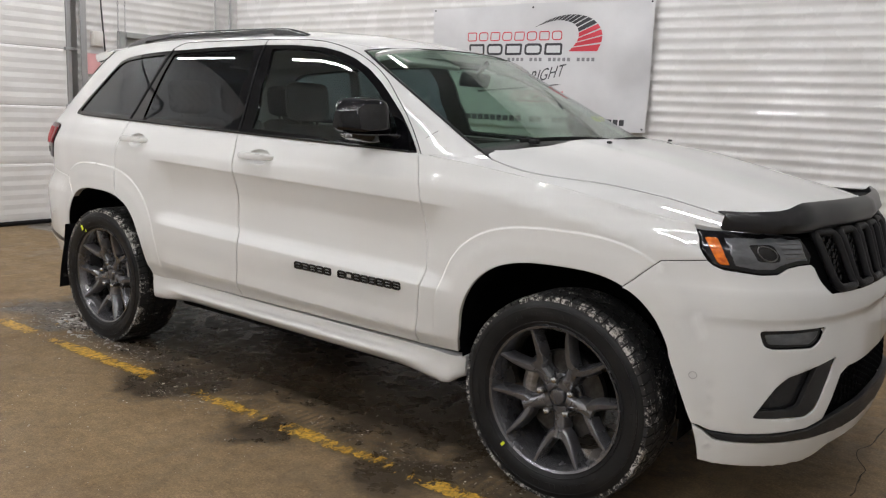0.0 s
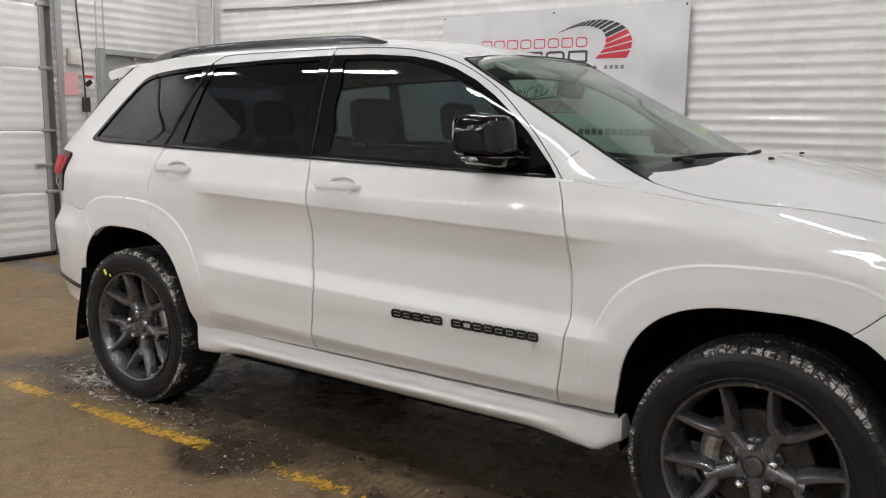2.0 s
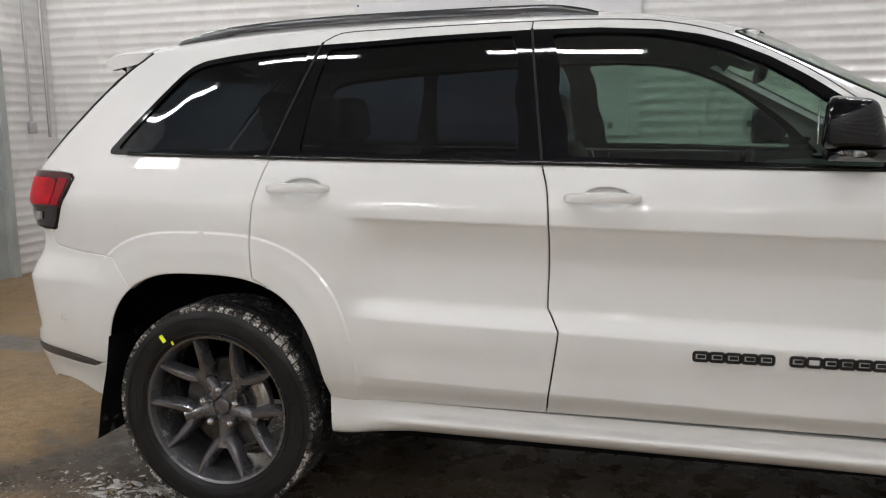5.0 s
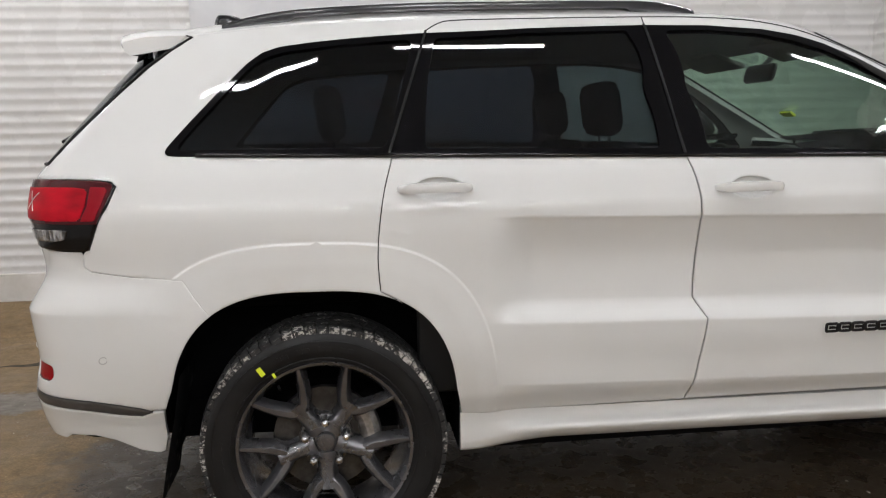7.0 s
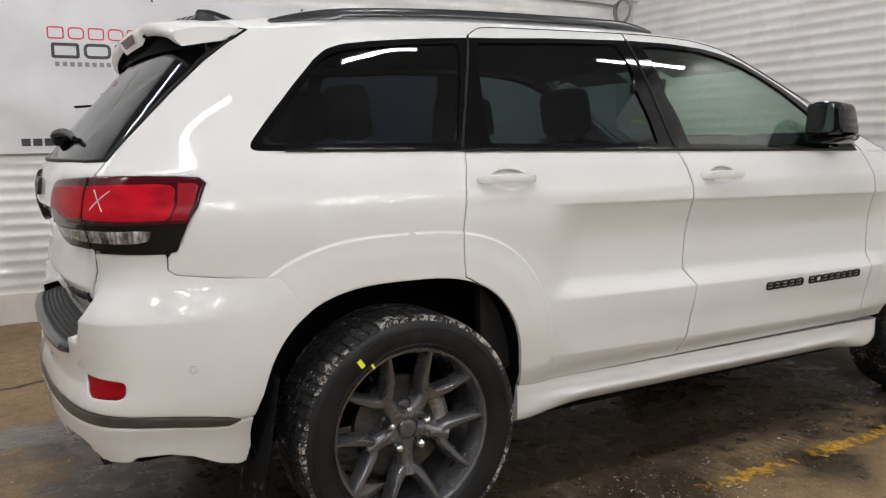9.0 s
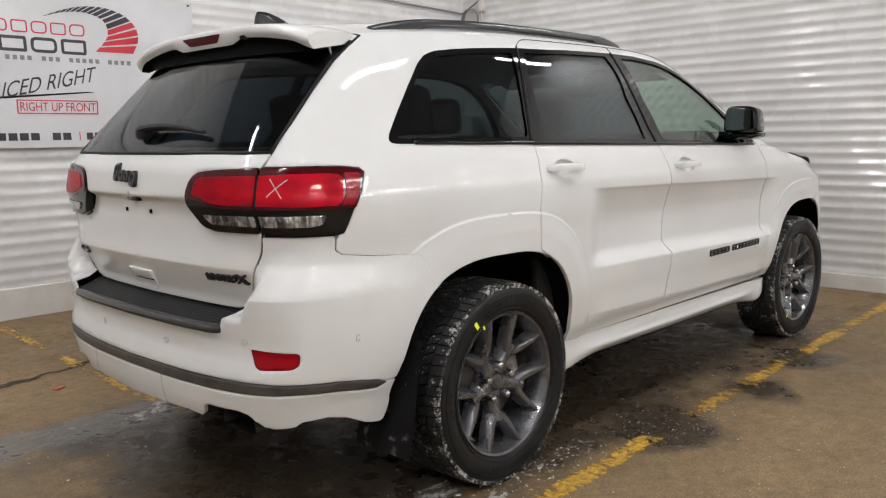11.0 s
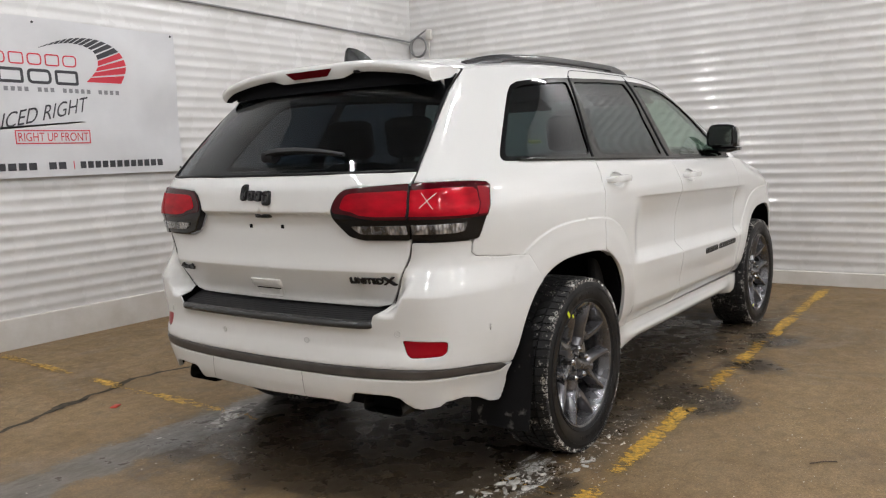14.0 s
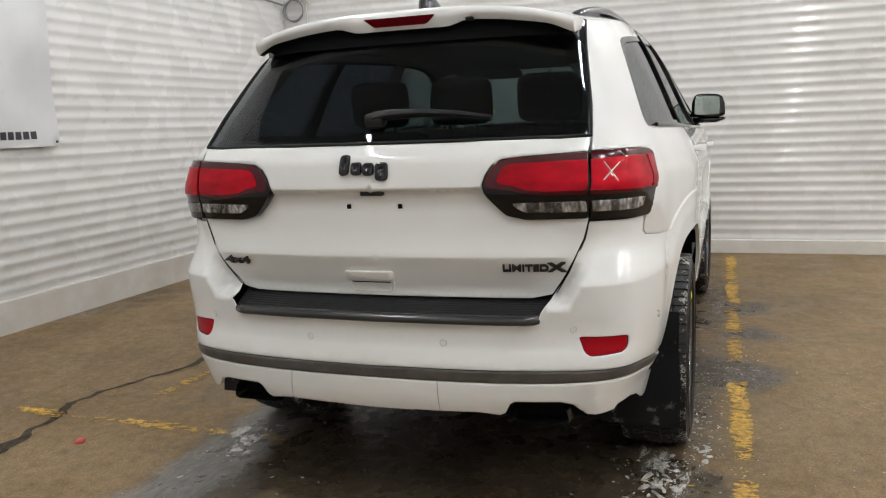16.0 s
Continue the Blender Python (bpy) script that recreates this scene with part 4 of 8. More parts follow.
# ---------------------------------------------------------------- banner
VINYL = mat("banner_vinyl", (0.70, 0.70, 0.705), 0.42)
n = Nodes(VINYL)
n.link(n.ramp(n.noise(2.5, 5), 0.35, 0.7, (0.54, 0.54, 0.548), (0.61, 0.61, 0.615)), n.p.inputs["Base Color"])
INK, INK_RED, INK_GREY = mat("ink_black", (0.03, 0.03, 0.035), 0.45), mat("ink_red", (0.55, 0.03, 0.05), 0.45), mat("ink_grey", (0.2, 0.2, 0.21), 0.45)
BX0, BX1, BZ0, BZ1 = -1.09, 1.32, 1.262, 2.42
BY = ROOM_N - 0.055


def sag(x, z):
    """The banner's plane with its soft folds."""
    u = (x - BX0) / (BX1 - BX0)
    w = (z - BZ0) / (BZ1 - BZ0)
    fold = 0.010 * math.sin(7 * u + 5 * w) * (1 - w) + 0.012 * math.sin(23 * u - 9 * w + 2) * smooth(0.72, 1.0, u) + 0.008 * math.sin(11 * (u + w))
    return BY + 0.95 * fold


def edge_wave(x):
    return 0.012 * math.sin(3.1 * (x + 0.4)) - 0.02 * (1 - ((x - 0.115) / 1.2) ** 2) * 0.5


v, f = [], []
nx, nz = 72, 36
for back_side in (0, 1):
    for i in range(nx + 1):
        for j in range(nz + 1):
            x, z = BX0 + (BX1 - BX0) * i / nx, BZ0 + (BZ1 - BZ0) * j / nz
            v.append((x, sag(x, z) + 0.0015 * back_side, z + edge_wave(x) * (j / nz) * 0.8))
k = (nx + 1) * (nz + 1)
for i in range(nx):
    for j in range(nz):
        a = i * (nz + 1) + j
        f += [(a, a + nz + 1, a + nz + 2, a + 1), (k + a, k + a + 1, k + a + nz + 2, k + a + nz + 1)]
banner = tagged(mesh_ob("banner", v, f, VINYL), "white vinyl banner with red and black print on the ribbed wall", "banner")


def print_flat(name, pts, m, label=""):
    """A printed shape on the banner, following its folds."""
    return panel(name, [(lambda a, b: (a, sag(a, b) - 0.002, b), pts)], m, banner, label, thick=0.0006, step=0.05, gap=0, sides=(1,), round_edge=0)


def printed(text, x, z, size, m, widen=1.0, slant=0.0, name="slogan", rise=0.0):
    fc = bpy.data.curves.new(name, "FONT")
    fc.body, fc.size, fc.align_x, fc.shear = text, size, "CENTER", slant
    tmp = bpy.data.objects.new(name, fc)
    me = bpy.data.meshes.new_from_object(tmp)
    bpy.data.objects.remove(tmp)
    bpy.data.curves.remove(fc)
    me.name = name
    for vert in me.vertices:
        px, pz = x + vert.co.x * widen, z + vert.co.y + rise * vert.co.x
        vert.co = (px, sag(px, pz) - 0.0035, pz)
    me.materials.clear()
    me.materials.append(m)
    ob = new(name, me)
    ob.parent = banner
    return ob


def bars(x0, x1, z0, z1, count, m, name, gap=0.25, gaps=()):
    w = (x1 - x0) / count
    for i in range(count):
        if i in gaps:
            continue
        a = x0 + w * i
        print_flat(name, [(a, z0), (a + w * (1 - gap), z0), (a + w * (1 - gap), z1), (a, z1)], m)


# dealer name and makes as plain bars
def hollow_bars(x0, x1, z0, z1, count, m, name, gap, stroke):
    """Bars drawn as rounded outlines."""
    w = (x1 - x0) / count
    for i in range(count):
        a, b = x0 + w * i, x0 + w * (i + 1 - gap)
        r = 0.4 * min(b - a, z1 - z0) if i % 2 else 0.02
        panel(name, [(lambda p, q: (p, sag(p, q) - 0.002, q), rounded([(a, z0), (b, z0), (b, z1), (a, z1)], r, 4),
              [rounded([(a + stroke, z0 + stroke), (b - stroke, z0 + stroke), (b - stroke, z1 - stroke), (a + stroke, z1 - stroke)], max(0.004, r - stroke), 4)])], m, banner, thick=0.0006, step=0.05, gap=0, sides=(1,), round_edge=0)


hollow_bars(-0.64, 0.45, 2.078, 2.165, 8, INK_RED, "name_bar", 0.18, 0.010)
hollow_bars(-0.62, 0.46, 1.942, 2.052, 5, INK, "name_bar", 0.13, 0.022)
bars(-0.60, 0.79, 1.885, 1.917, 28, INK_GREY, "makes_bar", 0.4, (8, 13, 17, 23))
bars(-0.86, 0.28, 1.315, 1.368, 15, INK, "address_bar", 0.22, (12,))
print_flat("divider", [(0.325, 1.31), (0.332, 1.31), (0.332, 1.375), (0.325, 1.375)], INK_RED)
bars(0.38, 1.13, 1.315, 1.368, 12, INK, "number_bar", 0.24)
# fan of segments: a tapering arc
FAN_OUT = smooth_line([(0.795, 1.975), (0.835, 2.06), (0.84, 2.13), (0.80, 2.205), (0.72, 2.265), (0.61, 2.298), (0.50, 2.305), (0.38, 2.292), (0.25, 2.255), (0.13, 2.205)], 0.004)
FAN_IN = smooth_line([(0.50, 1.975), (0.555, 2.03), (0.595, 2.085), (0.60, 2.14), (0.585, 2.185), (0.545, 2.222), (0.46, 2.25), (0.36, 2.256), (0.25, 2.238), (0.13, 2.203)], 0.004)
for k in range(17):
    ends = []
    for u in (k / 17, (k + 0.8) / 17):
        u = u ** (0.85)
        ends += [(FAN_IN[int(u * (len(FAN_IN) - 1))], FAN_OUT[int(u * (len(FAN_OUT) - 1))])]
    print_flat("fan_segment", [ends[0][0], ends[0][1], ends[1][1], ends[1][0]], INK_RED if k < 4 else INK)
printed("PRICED RIGHT", 0.06, 1.665, 0.155, INK, 0.80, 0.35, rise=0.17)
print_flat("underline", [(-0.50, 1.60), (0.40, 1.672), (0.46, 1.668), (-0.49, 1.585)], INK)
printed("RIGHT UP FRONT", 0.19, 1.526, 0.09, INK_RED, 0.76, name="stamp_print")
for a, b, c, d in ((-0.10, 0.48, 1.598, 1.606), (-0.10, 0.48, 1.505, 1.513), (-0.10, -0.092, 1.505, 1.606), (0.472, 0.48, 1.505, 1.606)):
    print_flat("stamp_border", [(a, c), (b, c), (b, d), (a, d)], INK_RED)
for x, z in ((BX0 + 0.03, BZ1 - 0.03), (0.1, BZ1 - 0.035), (BX1 - 0.03, BZ1 - 0.03), (BX0 + 0.03, BZ0 + 0.03), (BX1 - 0.03, BZ0 + 0.03)):
    bm = bmesh.new()
    rod(bm, (x, sag(x, z) - 0.006, z), (x, ROOM_N - 0.01, z), 0.009, 12)
    part("grommet", bm, CABLE, banner, "", 50)

# ---------------------------------------------------------------- marks on the floor
def painted_line(a, b, w, label, paint=YELLOW):
    a, b = Vector(a), Vector(b)
    t = (b - a).normalized()
    s = Vector((-t.y, t.x)) * (w / 2)
    k = max(2, int((b - a).length / 0.1))
    v, f, rim = [], [], []
    across = (-1, -0.75, -0.4, 0, 0.4, 0.75, 1)
    for i in range(k + 1):
        p = a + (b - a) * i / k
        for e in across:
            q = p + s * e
            wob = 0.006 * noise.noise(Vector((p.x * 5, p.y * 5, e)))
            v.append((q.x - t.y * wob, q.y + t.x * wob, floor_z(q.x, q.y) + 0.003))
            rim.append(max(abs(e), 1 - 5 * min(i, k - i) / k * (b - a).length / 1.5))
    w = len(across)
    f = [(w * i + j, w * (i + 1) + j, w * (i + 1) + j + 1, w * i + j + 1) for i in range(k) for j in range(w - 1)]
    ob = tagged(mesh_ob("floor_line", v, f, paint), label, "floor marking", "floor lines", kind="structure")
    ob.data.attributes.new("rim", "FLOAT", "POINT").data.foreach_set("value", rim)
    return ob


painted_line((-0.9, -1.165), (0.76, -1.135), 0.10, "worn yellow parking line on the concrete")
painted_line((0.98, -1.13), (1.7, -1.127), 0.10, "badly worn yellow parking line on the concrete", YELLOW_OFF)
painted_line((1.7, -1.127), (2.5, -1.123), 0.10, "worn yellow parking line on the concrete")
painted_line((2.5, -1.123), (4.7, -1.115), 0.10, "worn yellow parking line on the concrete")
painted_line((-0.43, 0.55), (-0.40, 3.4), 0.10, "worn yellow cross line on the concrete", YELLOW_OFF)
painted_line((-0.50, -1.09), (-0.46, -0.72), 0.10, "worn yellow cross line on the concrete", YELLOW_OFF)
painted_line((-0.35, 1.63), (4.7, 1.66), 0.10, "faded yellow parking line on the concrete", YELLOW_OFF)


SALT = bpy.data.materials.new("dried_salt_film")
SALT.use_nodes = True
n = Nodes(SALT)
n.link(n.ramp(n.noise(60, 5, 0.7), 0.3, 0.7, (0.36, 0.34, 0.31), (0.62, 0.61, 0.58)), n.p.inputs["Base Color"])
n.p.inputs["Roughness"].default_value = 0.8
gone = n.t.nodes.new("ShaderNodeBsdfTransparent")
mixer = n.t.nodes.new("ShaderNodeMixShader")
att = n.t.nodes.new("ShaderNodeAttribute")
att.attribute_name = "cover"
src = n.math("ADD", att.outputs["Fac"], n.math("MULTIPLY", n.noise(16, 7, 0.72, n.scaled((0.7, 1.5, 1)), 0.6), 1.0))
n.link(n.ramp(src, 0.93, 1.0), mixer.inputs[0])
n.link(gone.outputs[0], mixer.inputs[1])
n.link(n.p.outputs[0], mixer.inputs[2])
n.link(mixer.outputs[0], n.t.nodes["Material Output"].inputs["Surface"])


def salt_patch(x, y, lx, ly, turn, label, cover=0.52):
    """A film of salt that thins out towards its rim."""
    v, f, c = [], [], []
    k = 20
    for i in range(k + 1):
        for j in range(k + 1):
            a, b = 2 * i / k - 1, 2 * j / k - 1
            px, py = x + a * lx * math.cos(turn) - b * ly * math.sin(turn), y + a * lx * math.sin(turn) + b * ly * math.cos(turn)
            v.append((px, py, floor_z(px, py) + 0.0045))
            c.append(cover * max(0.0, 1 - math.hypot(a, b)) ** 0.6)
    for i in range(k):
        for j in range(k):
            q = i * (k + 1) + j
            f.append((q, q + k + 1, q + k + 2, q + 1))
    ob = tagged(mesh_ob("salt_patch", v, f, SALT), label, "salt", kind="stuff")
    ob.data.attributes.new("cover", "FLOAT", "POINT").data.foreach_set("value", c)
    return ob


salt_patch(-0.30, -0.83, 0.42, 0.17, 0.12, "white salt and slush left behind the rear tyre", 0.52)
salt_patch(-0.52, -0.93, 0.40, 0.14, -0.1, "thin salt film near the wheel track", 0.5)
salt_patch(-0.40, 0.93, 0.30, 0.12, 0.5, "thin salt film under the tailpipe", 0.54)
salt_patch(0.45, -0.96, 0.9, 0.13, 0.02, "salt crumbs along the wheel track", 0.40)
salt_patch(-0.62, 0.95, 0.34, 0.06, 0.1, "thin salt film along the left wheel track", 0.46)


def lumps(rng, spots, name, label, material):
    """Loose crumbs and flat lumps: spots hold the middle, half lengths, how many and the least and greatest size."""
    v, f = [], []
    for cx, cy, lx, ly, count, s0, s1 in spots:
        for _ in range(count):
            px, py = cx + lx * rng.gauss(0, 0.5), cy + ly * rng.gauss(0, 0.5)
            if px > 4.6 or px < -4.2:
                continue
            size = s0 + (s1 - s0) * rng.random() ** 3
            k, a0, b = 7, rng.random() * 6, len(v)
            long = 1 + 1.4 * rng.random()
            z = floor_z(px, py)
            for hgt, grow in ((0.001, 1.0), (0.002 + size * 0.2, 0.8)):
                for i in range(k):
                    t = i * math.tau / k
                    r = size * grow * (0.7 + 0.5 * rng.random())
                    dx, dy = r * math.cos(t) * long, r * math.sin(t) * 0.7
                    v.append((px + dx * math.cos(a0) - dy * math.sin(a0), py + dx * math.sin(a0) + dy * math.cos(a0), z + hgt * (1 if hgt < 0.002 else 0.7 + 0.5 * rng.random())))
            v.append((px, py, z + 0.0025 + size * 0.26))
            for i in range(k):
                j = (i + 1) % k
                f += [(b + i, b + j, b + k + j, b + k + i), (b + k + i, b + k + j, b + 2 * k)]
    return tagged(mesh_ob(name, v, f, material, smooth_faces=False), label, "slush" if "slush" in name else "grit", kind="stuff")


SLUSH = mat("wet_slush", (0.6, 0.58, 0.54), 0.3, coat=0.3)
n = Nodes(SLUSH)
n.link(n.ramp(n.noise(30, 6), 0.3, 0.7, (0.16, 0.145, 0.125), (0.62, 0.61, 0.58)), n.p.inputs["Base Color"])
n.bump(n.noise(80, 4), 0.5, 0.01)
lumps(random.Random(7), [(-0.42, -0.87, 0.24, 0.07, 70, 0.003, 0.02), (-0.62, -0.78, 0.3, 0.1, 30, 0.002, 0.014), (-0.52, 0.84, 0.26, 0.06, 50, 0.003, 0.02), (-0.2, -1.02, 0.35, 0.04, 14, 0.004, 0.02), (0.0, -0.98, 0.3, 0.05, 12, 0.004, 0.02)], "slush", "broken lumps of dirty white slush by the rear tyres", SLUSH)
GRIT = mat("pale_grit", (0.5, 0.47, 0.42), 0.7)
n = Nodes(GRIT)
n.link(n.ramp(n.noise(11, 2), 0.35, 0.65, (0.14, 0.12, 0.09), (0.72, 0.69, 0.63)), n.p.inputs["Base Color"])
lumps(random.Random(11), [(0.4, -0.98, 1.2, 0.16, 520, 0.001, 0.0045), (1.0, -1.2, 0.5, 0.1, 160, 0.001, 0.004), (2.2, -1.0, 1.2, 0.14, 300, 0.001, 0.004), (-0.5, -0.9, 0.7, 0.25, 330, 0.001, 0.005), (-0.9, 0.6, 0.8, 0.5, 110, 0.001, 0.0045), (0.5, -2.0, 2.4, 1.2, 520, 0.001, 0.0032)], "grit", "pale crumbs of salt and grit on the concrete", GRIT)
bm = boxed((-0.668, 1.575, 0.004), (0.06, 0.035, 0.006), 0.002, Matrix.Rotation(0.5, 4, "Z"))
tagged(part("scrap", bm, mat("red_plastic", (0.5, 0.05, 0.03), 0.4), None, "", 40), "small red plastic scrap on the floor", "scrap")
bm = bmesh.new()
tube(bm, [(0.26, -1.80, 0.005), (0.30, -1.845, 0.008), (0.335, -1.89, 0.004)], 0.003, 5)
tagged(part("twig", bm, mat("twig_brown", (0.06, 0.04, 0.025), 0.8), None, "", 60), "thin dark twig on the concrete", "twig")


# dark sealed crack across the floor, and a finer one ahead of the car
TAR = mat("wet_crack_filler", (0.05, 0.042, 0.032), 0.7, spec=0.12)
n = Nodes(TAR)
n.link(n.ramp(n.noise(25, 6, 0.7), 0.35, 0.65, (0.022, 0.018, 0.013), (0.085, 0.07, 0.05)), n.p.inputs["Base Color"])
for pts, w in (([(-2.2, 1.55), (-1.6, 1.62), (-0.85, 1.83), (-0.45, 1.93), (-0.19, 1.99), (0.12, 1.9), (0.44, 1.81), (0.8, 1.83)], 0.034), ([(3.797, -0.144), (3.798, -0.03), (3.791, 0.078), (3.793, 0.164), (3.741, 0.287), (3.735, 0.369), (3.767, 0.514), (3.777, 0.699), (3.80, 0.95)], 0.004)):
    line = smooth_line(pts, 0.03)
    v, f = [], []
    for i, (x, y) in enumerate(line):
        j = (0.035 if w > 0.01 else 0.012) * noise.noise(Vector((x * 9, y * 9, 3)))
        ww = w * (0.25 + 1.3 * abs(noise.noise(Vector((x * 4, y * 4, 8)))) + 0.7 * abs(noise.noise(Vector((x * 23, y * 23, 2)))))
        d = (Vector(line[min(i + 1, len(line) - 1)]) - Vector(line[max(i - 1, 0)])).normalized()
        v += [(x - d.y * (j + ww), y + d.x * (j + ww), floor_z(x, y) + 0.0025), (x - d.y * (j - ww), y + d.x * (j - ww), floor_z(x, y) + 0.0025)]
    f = [(2 * i, 2 * i + 1, 2 * i + 3, 2 * i + 2) for i in range(len(line) - 1)]
    tagged(mesh_ob("floor_crack", v, f, TAR), "dark wet sealed crack in the concrete", "crack", kind="structure")


# ---------------------------------------------------------------- the car
car = tagged(new("car"), "white SUV with black roof rails, dark wheels and tinted rear glass", "car")
TOP_FRONT = [(2.25, SHOULDER(2.25)), (2.5, SHOULDER(2.5)), (2.8, SHOULDER(2.8)), (3.1, SHOULDER(3.1)), (3.335, SHOULDER(3.335))]


def belt(x):
    return 1.266 - 0.021 * (x - 0.2)


# doors below the belt
REAR_SEAM = [(0.232, 1.258), (0.203, 1.16), (0.186, 1.06), (0.178, 0.96), (0.183, 0.862)]
B_SEAM = [(1.148, 1.246), (1.172, 1.15), (1.178, 1.0), (1.172, 0.82), (1.176, 0.79), (1.204, 0.742), (1.205, 0.70), (1.165, 0.446)]
F_SEAM = [(2.246, 1.222), (2.285, 1.12), (2.303, 1.0), (2.312, 0.85), (2.308, 0.70), (2.268, 0.444)]
arch_door = [p for p in arch_line(REAR_ARCH, 10, 60)]


def cup_hole(x0, z0, grow=1.0):
    """The outline of the recess behind a door handle."""
    return on(low, [(x0 + 0.012 + grow * 0.072 * math.cos(k * math.tau / 24), z0 + grow * 0.034 * math.sin(k * math.tau / 24)) for k in range(24)])


rear_door = panel("rear_door", [(low, on(low, smooth_line(REAR_SEAM[::-1], 0.03) + [(x / 10, belt(x / 10) - 0.004) for x in range(3, 12)]
                  + smooth_line(B_SEAM, 0.03) + [(0.62, 0.444), (0.52, 0.438), (0.428, 0.445)] + arch_door[1:]), [cup_hole(0.356, 1.165)])], PAINT, car, sides=(1,), inner=INNER, step=0.024, extra=RIDGES_LOW)
rear_door_l = panel("rear_door", [(low, on(low, smooth_line(REAR_SEAM[::-1], 0.03) + [(x / 10, belt(x / 10) - 0.004) for x in range(3, 12)]
                    + smooth_line(B_SEAM, 0.03) + [(0.62, 0.444), (0.52, 0.438), (0.428, 0.445)] + arch_door[1:]), [cup_hole(0.356, 1.165)])], PAINT, car, sides=(-1,), inner=INNER, step=0.03, extra=RIDGES_LOW)
front_line = smooth_line(B_SEAM[::-1], 0.03) + [(x / 10, belt(x / 10) - 0.004) for x in range(13, 23)] + smooth_line(F_SEAM, 0.03) + [(1.8, 0.445), (1.4, 0.446)]
front_door = panel("front_door", [(low, on(low, front_line), [cup_hole(1.335, 1.143)])], PAINT, car, sides=(1,), inner=INNER, step=0.024, extra=RIDGES_LOW)
front_door_l = panel("front_door", [(low, on(low, front_line), [cup_hole(1.335, 1.143)])], PAINT, car, sides=(-1,), inner=INNER, step=0.03, extra=RIDGES_LOW)

# front wings, with the strip on top beside the bonnet
wing_side = smooth_line(F_SEAM[::-1], 0.03) + TOP_FRONT + [(3.343, 1.048), (3.374, 0.99), (3.402, 0.9525), (3.265, 0.936), (3.15, 0.835)] + arch_line(FRONT_ARCH, 62, 168)[1:] + [(2.47, 0.452)]
wing_top = [(2.25, 0.80), (2.487, 0.803), (2.505, 0.838), (2.55, 0.8585), (2.62, 0.8665), (2.69, 0.8675), (2.785, 0.8535), (2.875, 0.8345), (3.05, 0.789), (3.2, 0.7505), (3.40, 0.7185), (3.44, 0.726), (3.44, FEND_EDGE(3.4) - 0.02), (3.40, FEND_EDGE(3.4)), (3.34, FEND_EDGE(3.34))] + [(x / 20, FEND_EDGE(x / 20)) for x in range(66, 44, -2)]
for sgn in (1, -1):
    panel("front_wing", [(low, on(low, wing_side)), (hood_top, wing_top)], PAINT, car, sides=(sgn,), inner=INNER, gap=0.001, round_edge=0.002, step=0.03, extra=RIDGES_LOW if sgn > 0 else ())

# bonnet
hood_line = [(2.72, 0.0), (2.70, 0.3), (2.635, 0.6), (2.565, 0.73), (2.50, 0.79), (2.497, 0.806), (2.513, 0.833), (2.555, 0.853), (2.62, 0.861), (2.69, 0.862), (2.785, 0.848), (2.875, 0.829), (3.05, 0.7835), (3.2, 0.745), (3.4, 0.713), (3.505, 0.70), (3.58, 0.62), (3.64, 0.46),
             (3.675, 0.25), (3.685, 0.0)]
panel("bonnet", [(hood_top, hood_line)], PAINT, car, "white bonnet with a raised centre", gap=0.0, inner=INNER)

# quarter, pillars and roof sides: one pressing a side
DLO = [(-0.42, 1.2745), (-0.438, 1.277), (-0.446, 1.285), (-0.443, 1.297), (-0.432, 1.311), (-0.37, 1.38), (-0.28, 1.475), (-0.20, 1.555), (-0.155, 1.588), (-0.10, 1.606), (0.0, 1.618), (0.35, 1.643), (0.7, 1.657), (1.09, 1.666), (1.3, 1.664), (1.495, 1.65), (1.61, 1.629),
       (1.705, 1.60), (1.81, 1.553), (1.909, 1.495), (2.0, 1.43), (2.083, 1.366), (2.16, 1.295), (2.225, 1.232), (2.238, 1.214), (2.2, 1.213), (1.7, 1.234), (1.2, 1.244), (0.7, 1.255), (0.2, 1.265), (-0.2, 1.27)]
dlo = on(up, rounded(DLO, 0.012, 2))
D_EDGE = [(0.688, 1.0), (0.69, 1.1), (0.692, 1.2), (0.69, 1.26), (0.675, 1.35), (0.652, 1.45), (0.628, 1.55), (0.605, 1.63)]
LAMP_SIDE = [(-0.60, 1.205), (-0.585, 1.19), (-0.612, 1.13), (-0.655, 1.05), (-0.675, 1.002), (-0.69, 0.998)]
quarter = (on(up, [(2.242, 1.206), (2.2, 1.207), (1.7, 1.228), (1.2, 1.238), (0.7, 1.25), (0.245, 1.259)]) + on(up, smooth_line(REAR_SEAM, 0.03))
           + on(up, arch_line(REAR_ARCH, 60.5, 127)) + on(up, [(-0.405, 0.906), (-0.55, 0.918), (-0.68, 0.934), (-0.70, 0.95), (-0.70, 0.985)])
           + on(up, LAMP_SIDE[::-1]) + on(up, [(-0.66, 1.212), (-0.75, 1.214)]) + on(up, [(0.693, 1.214)] + D_EDGE[3:], back)
           + on(up, [(x / 20, CANT(x / 20)) for x in range(-11, 36)]) + on(up, [(0.664, 1.632), (0.697, 1.57), (0.735, 1.48), (0.776, 1.38), (0.813, 1.29), (0.842, 1.225), (0.846, 1.205)], ahead)
           + on(up, [(2.50, 1.172), (2.35, 1.186)]))
for sgn in (1, -1):
    panel("quarter_panel", [(up, quarter, [dlo])], PAINT, car, sides=(sgn,), gap=0.0008, inner=LINER, thick=0.03, step=0.03, extra=RIDGES_UP if sgn > 0 else ())

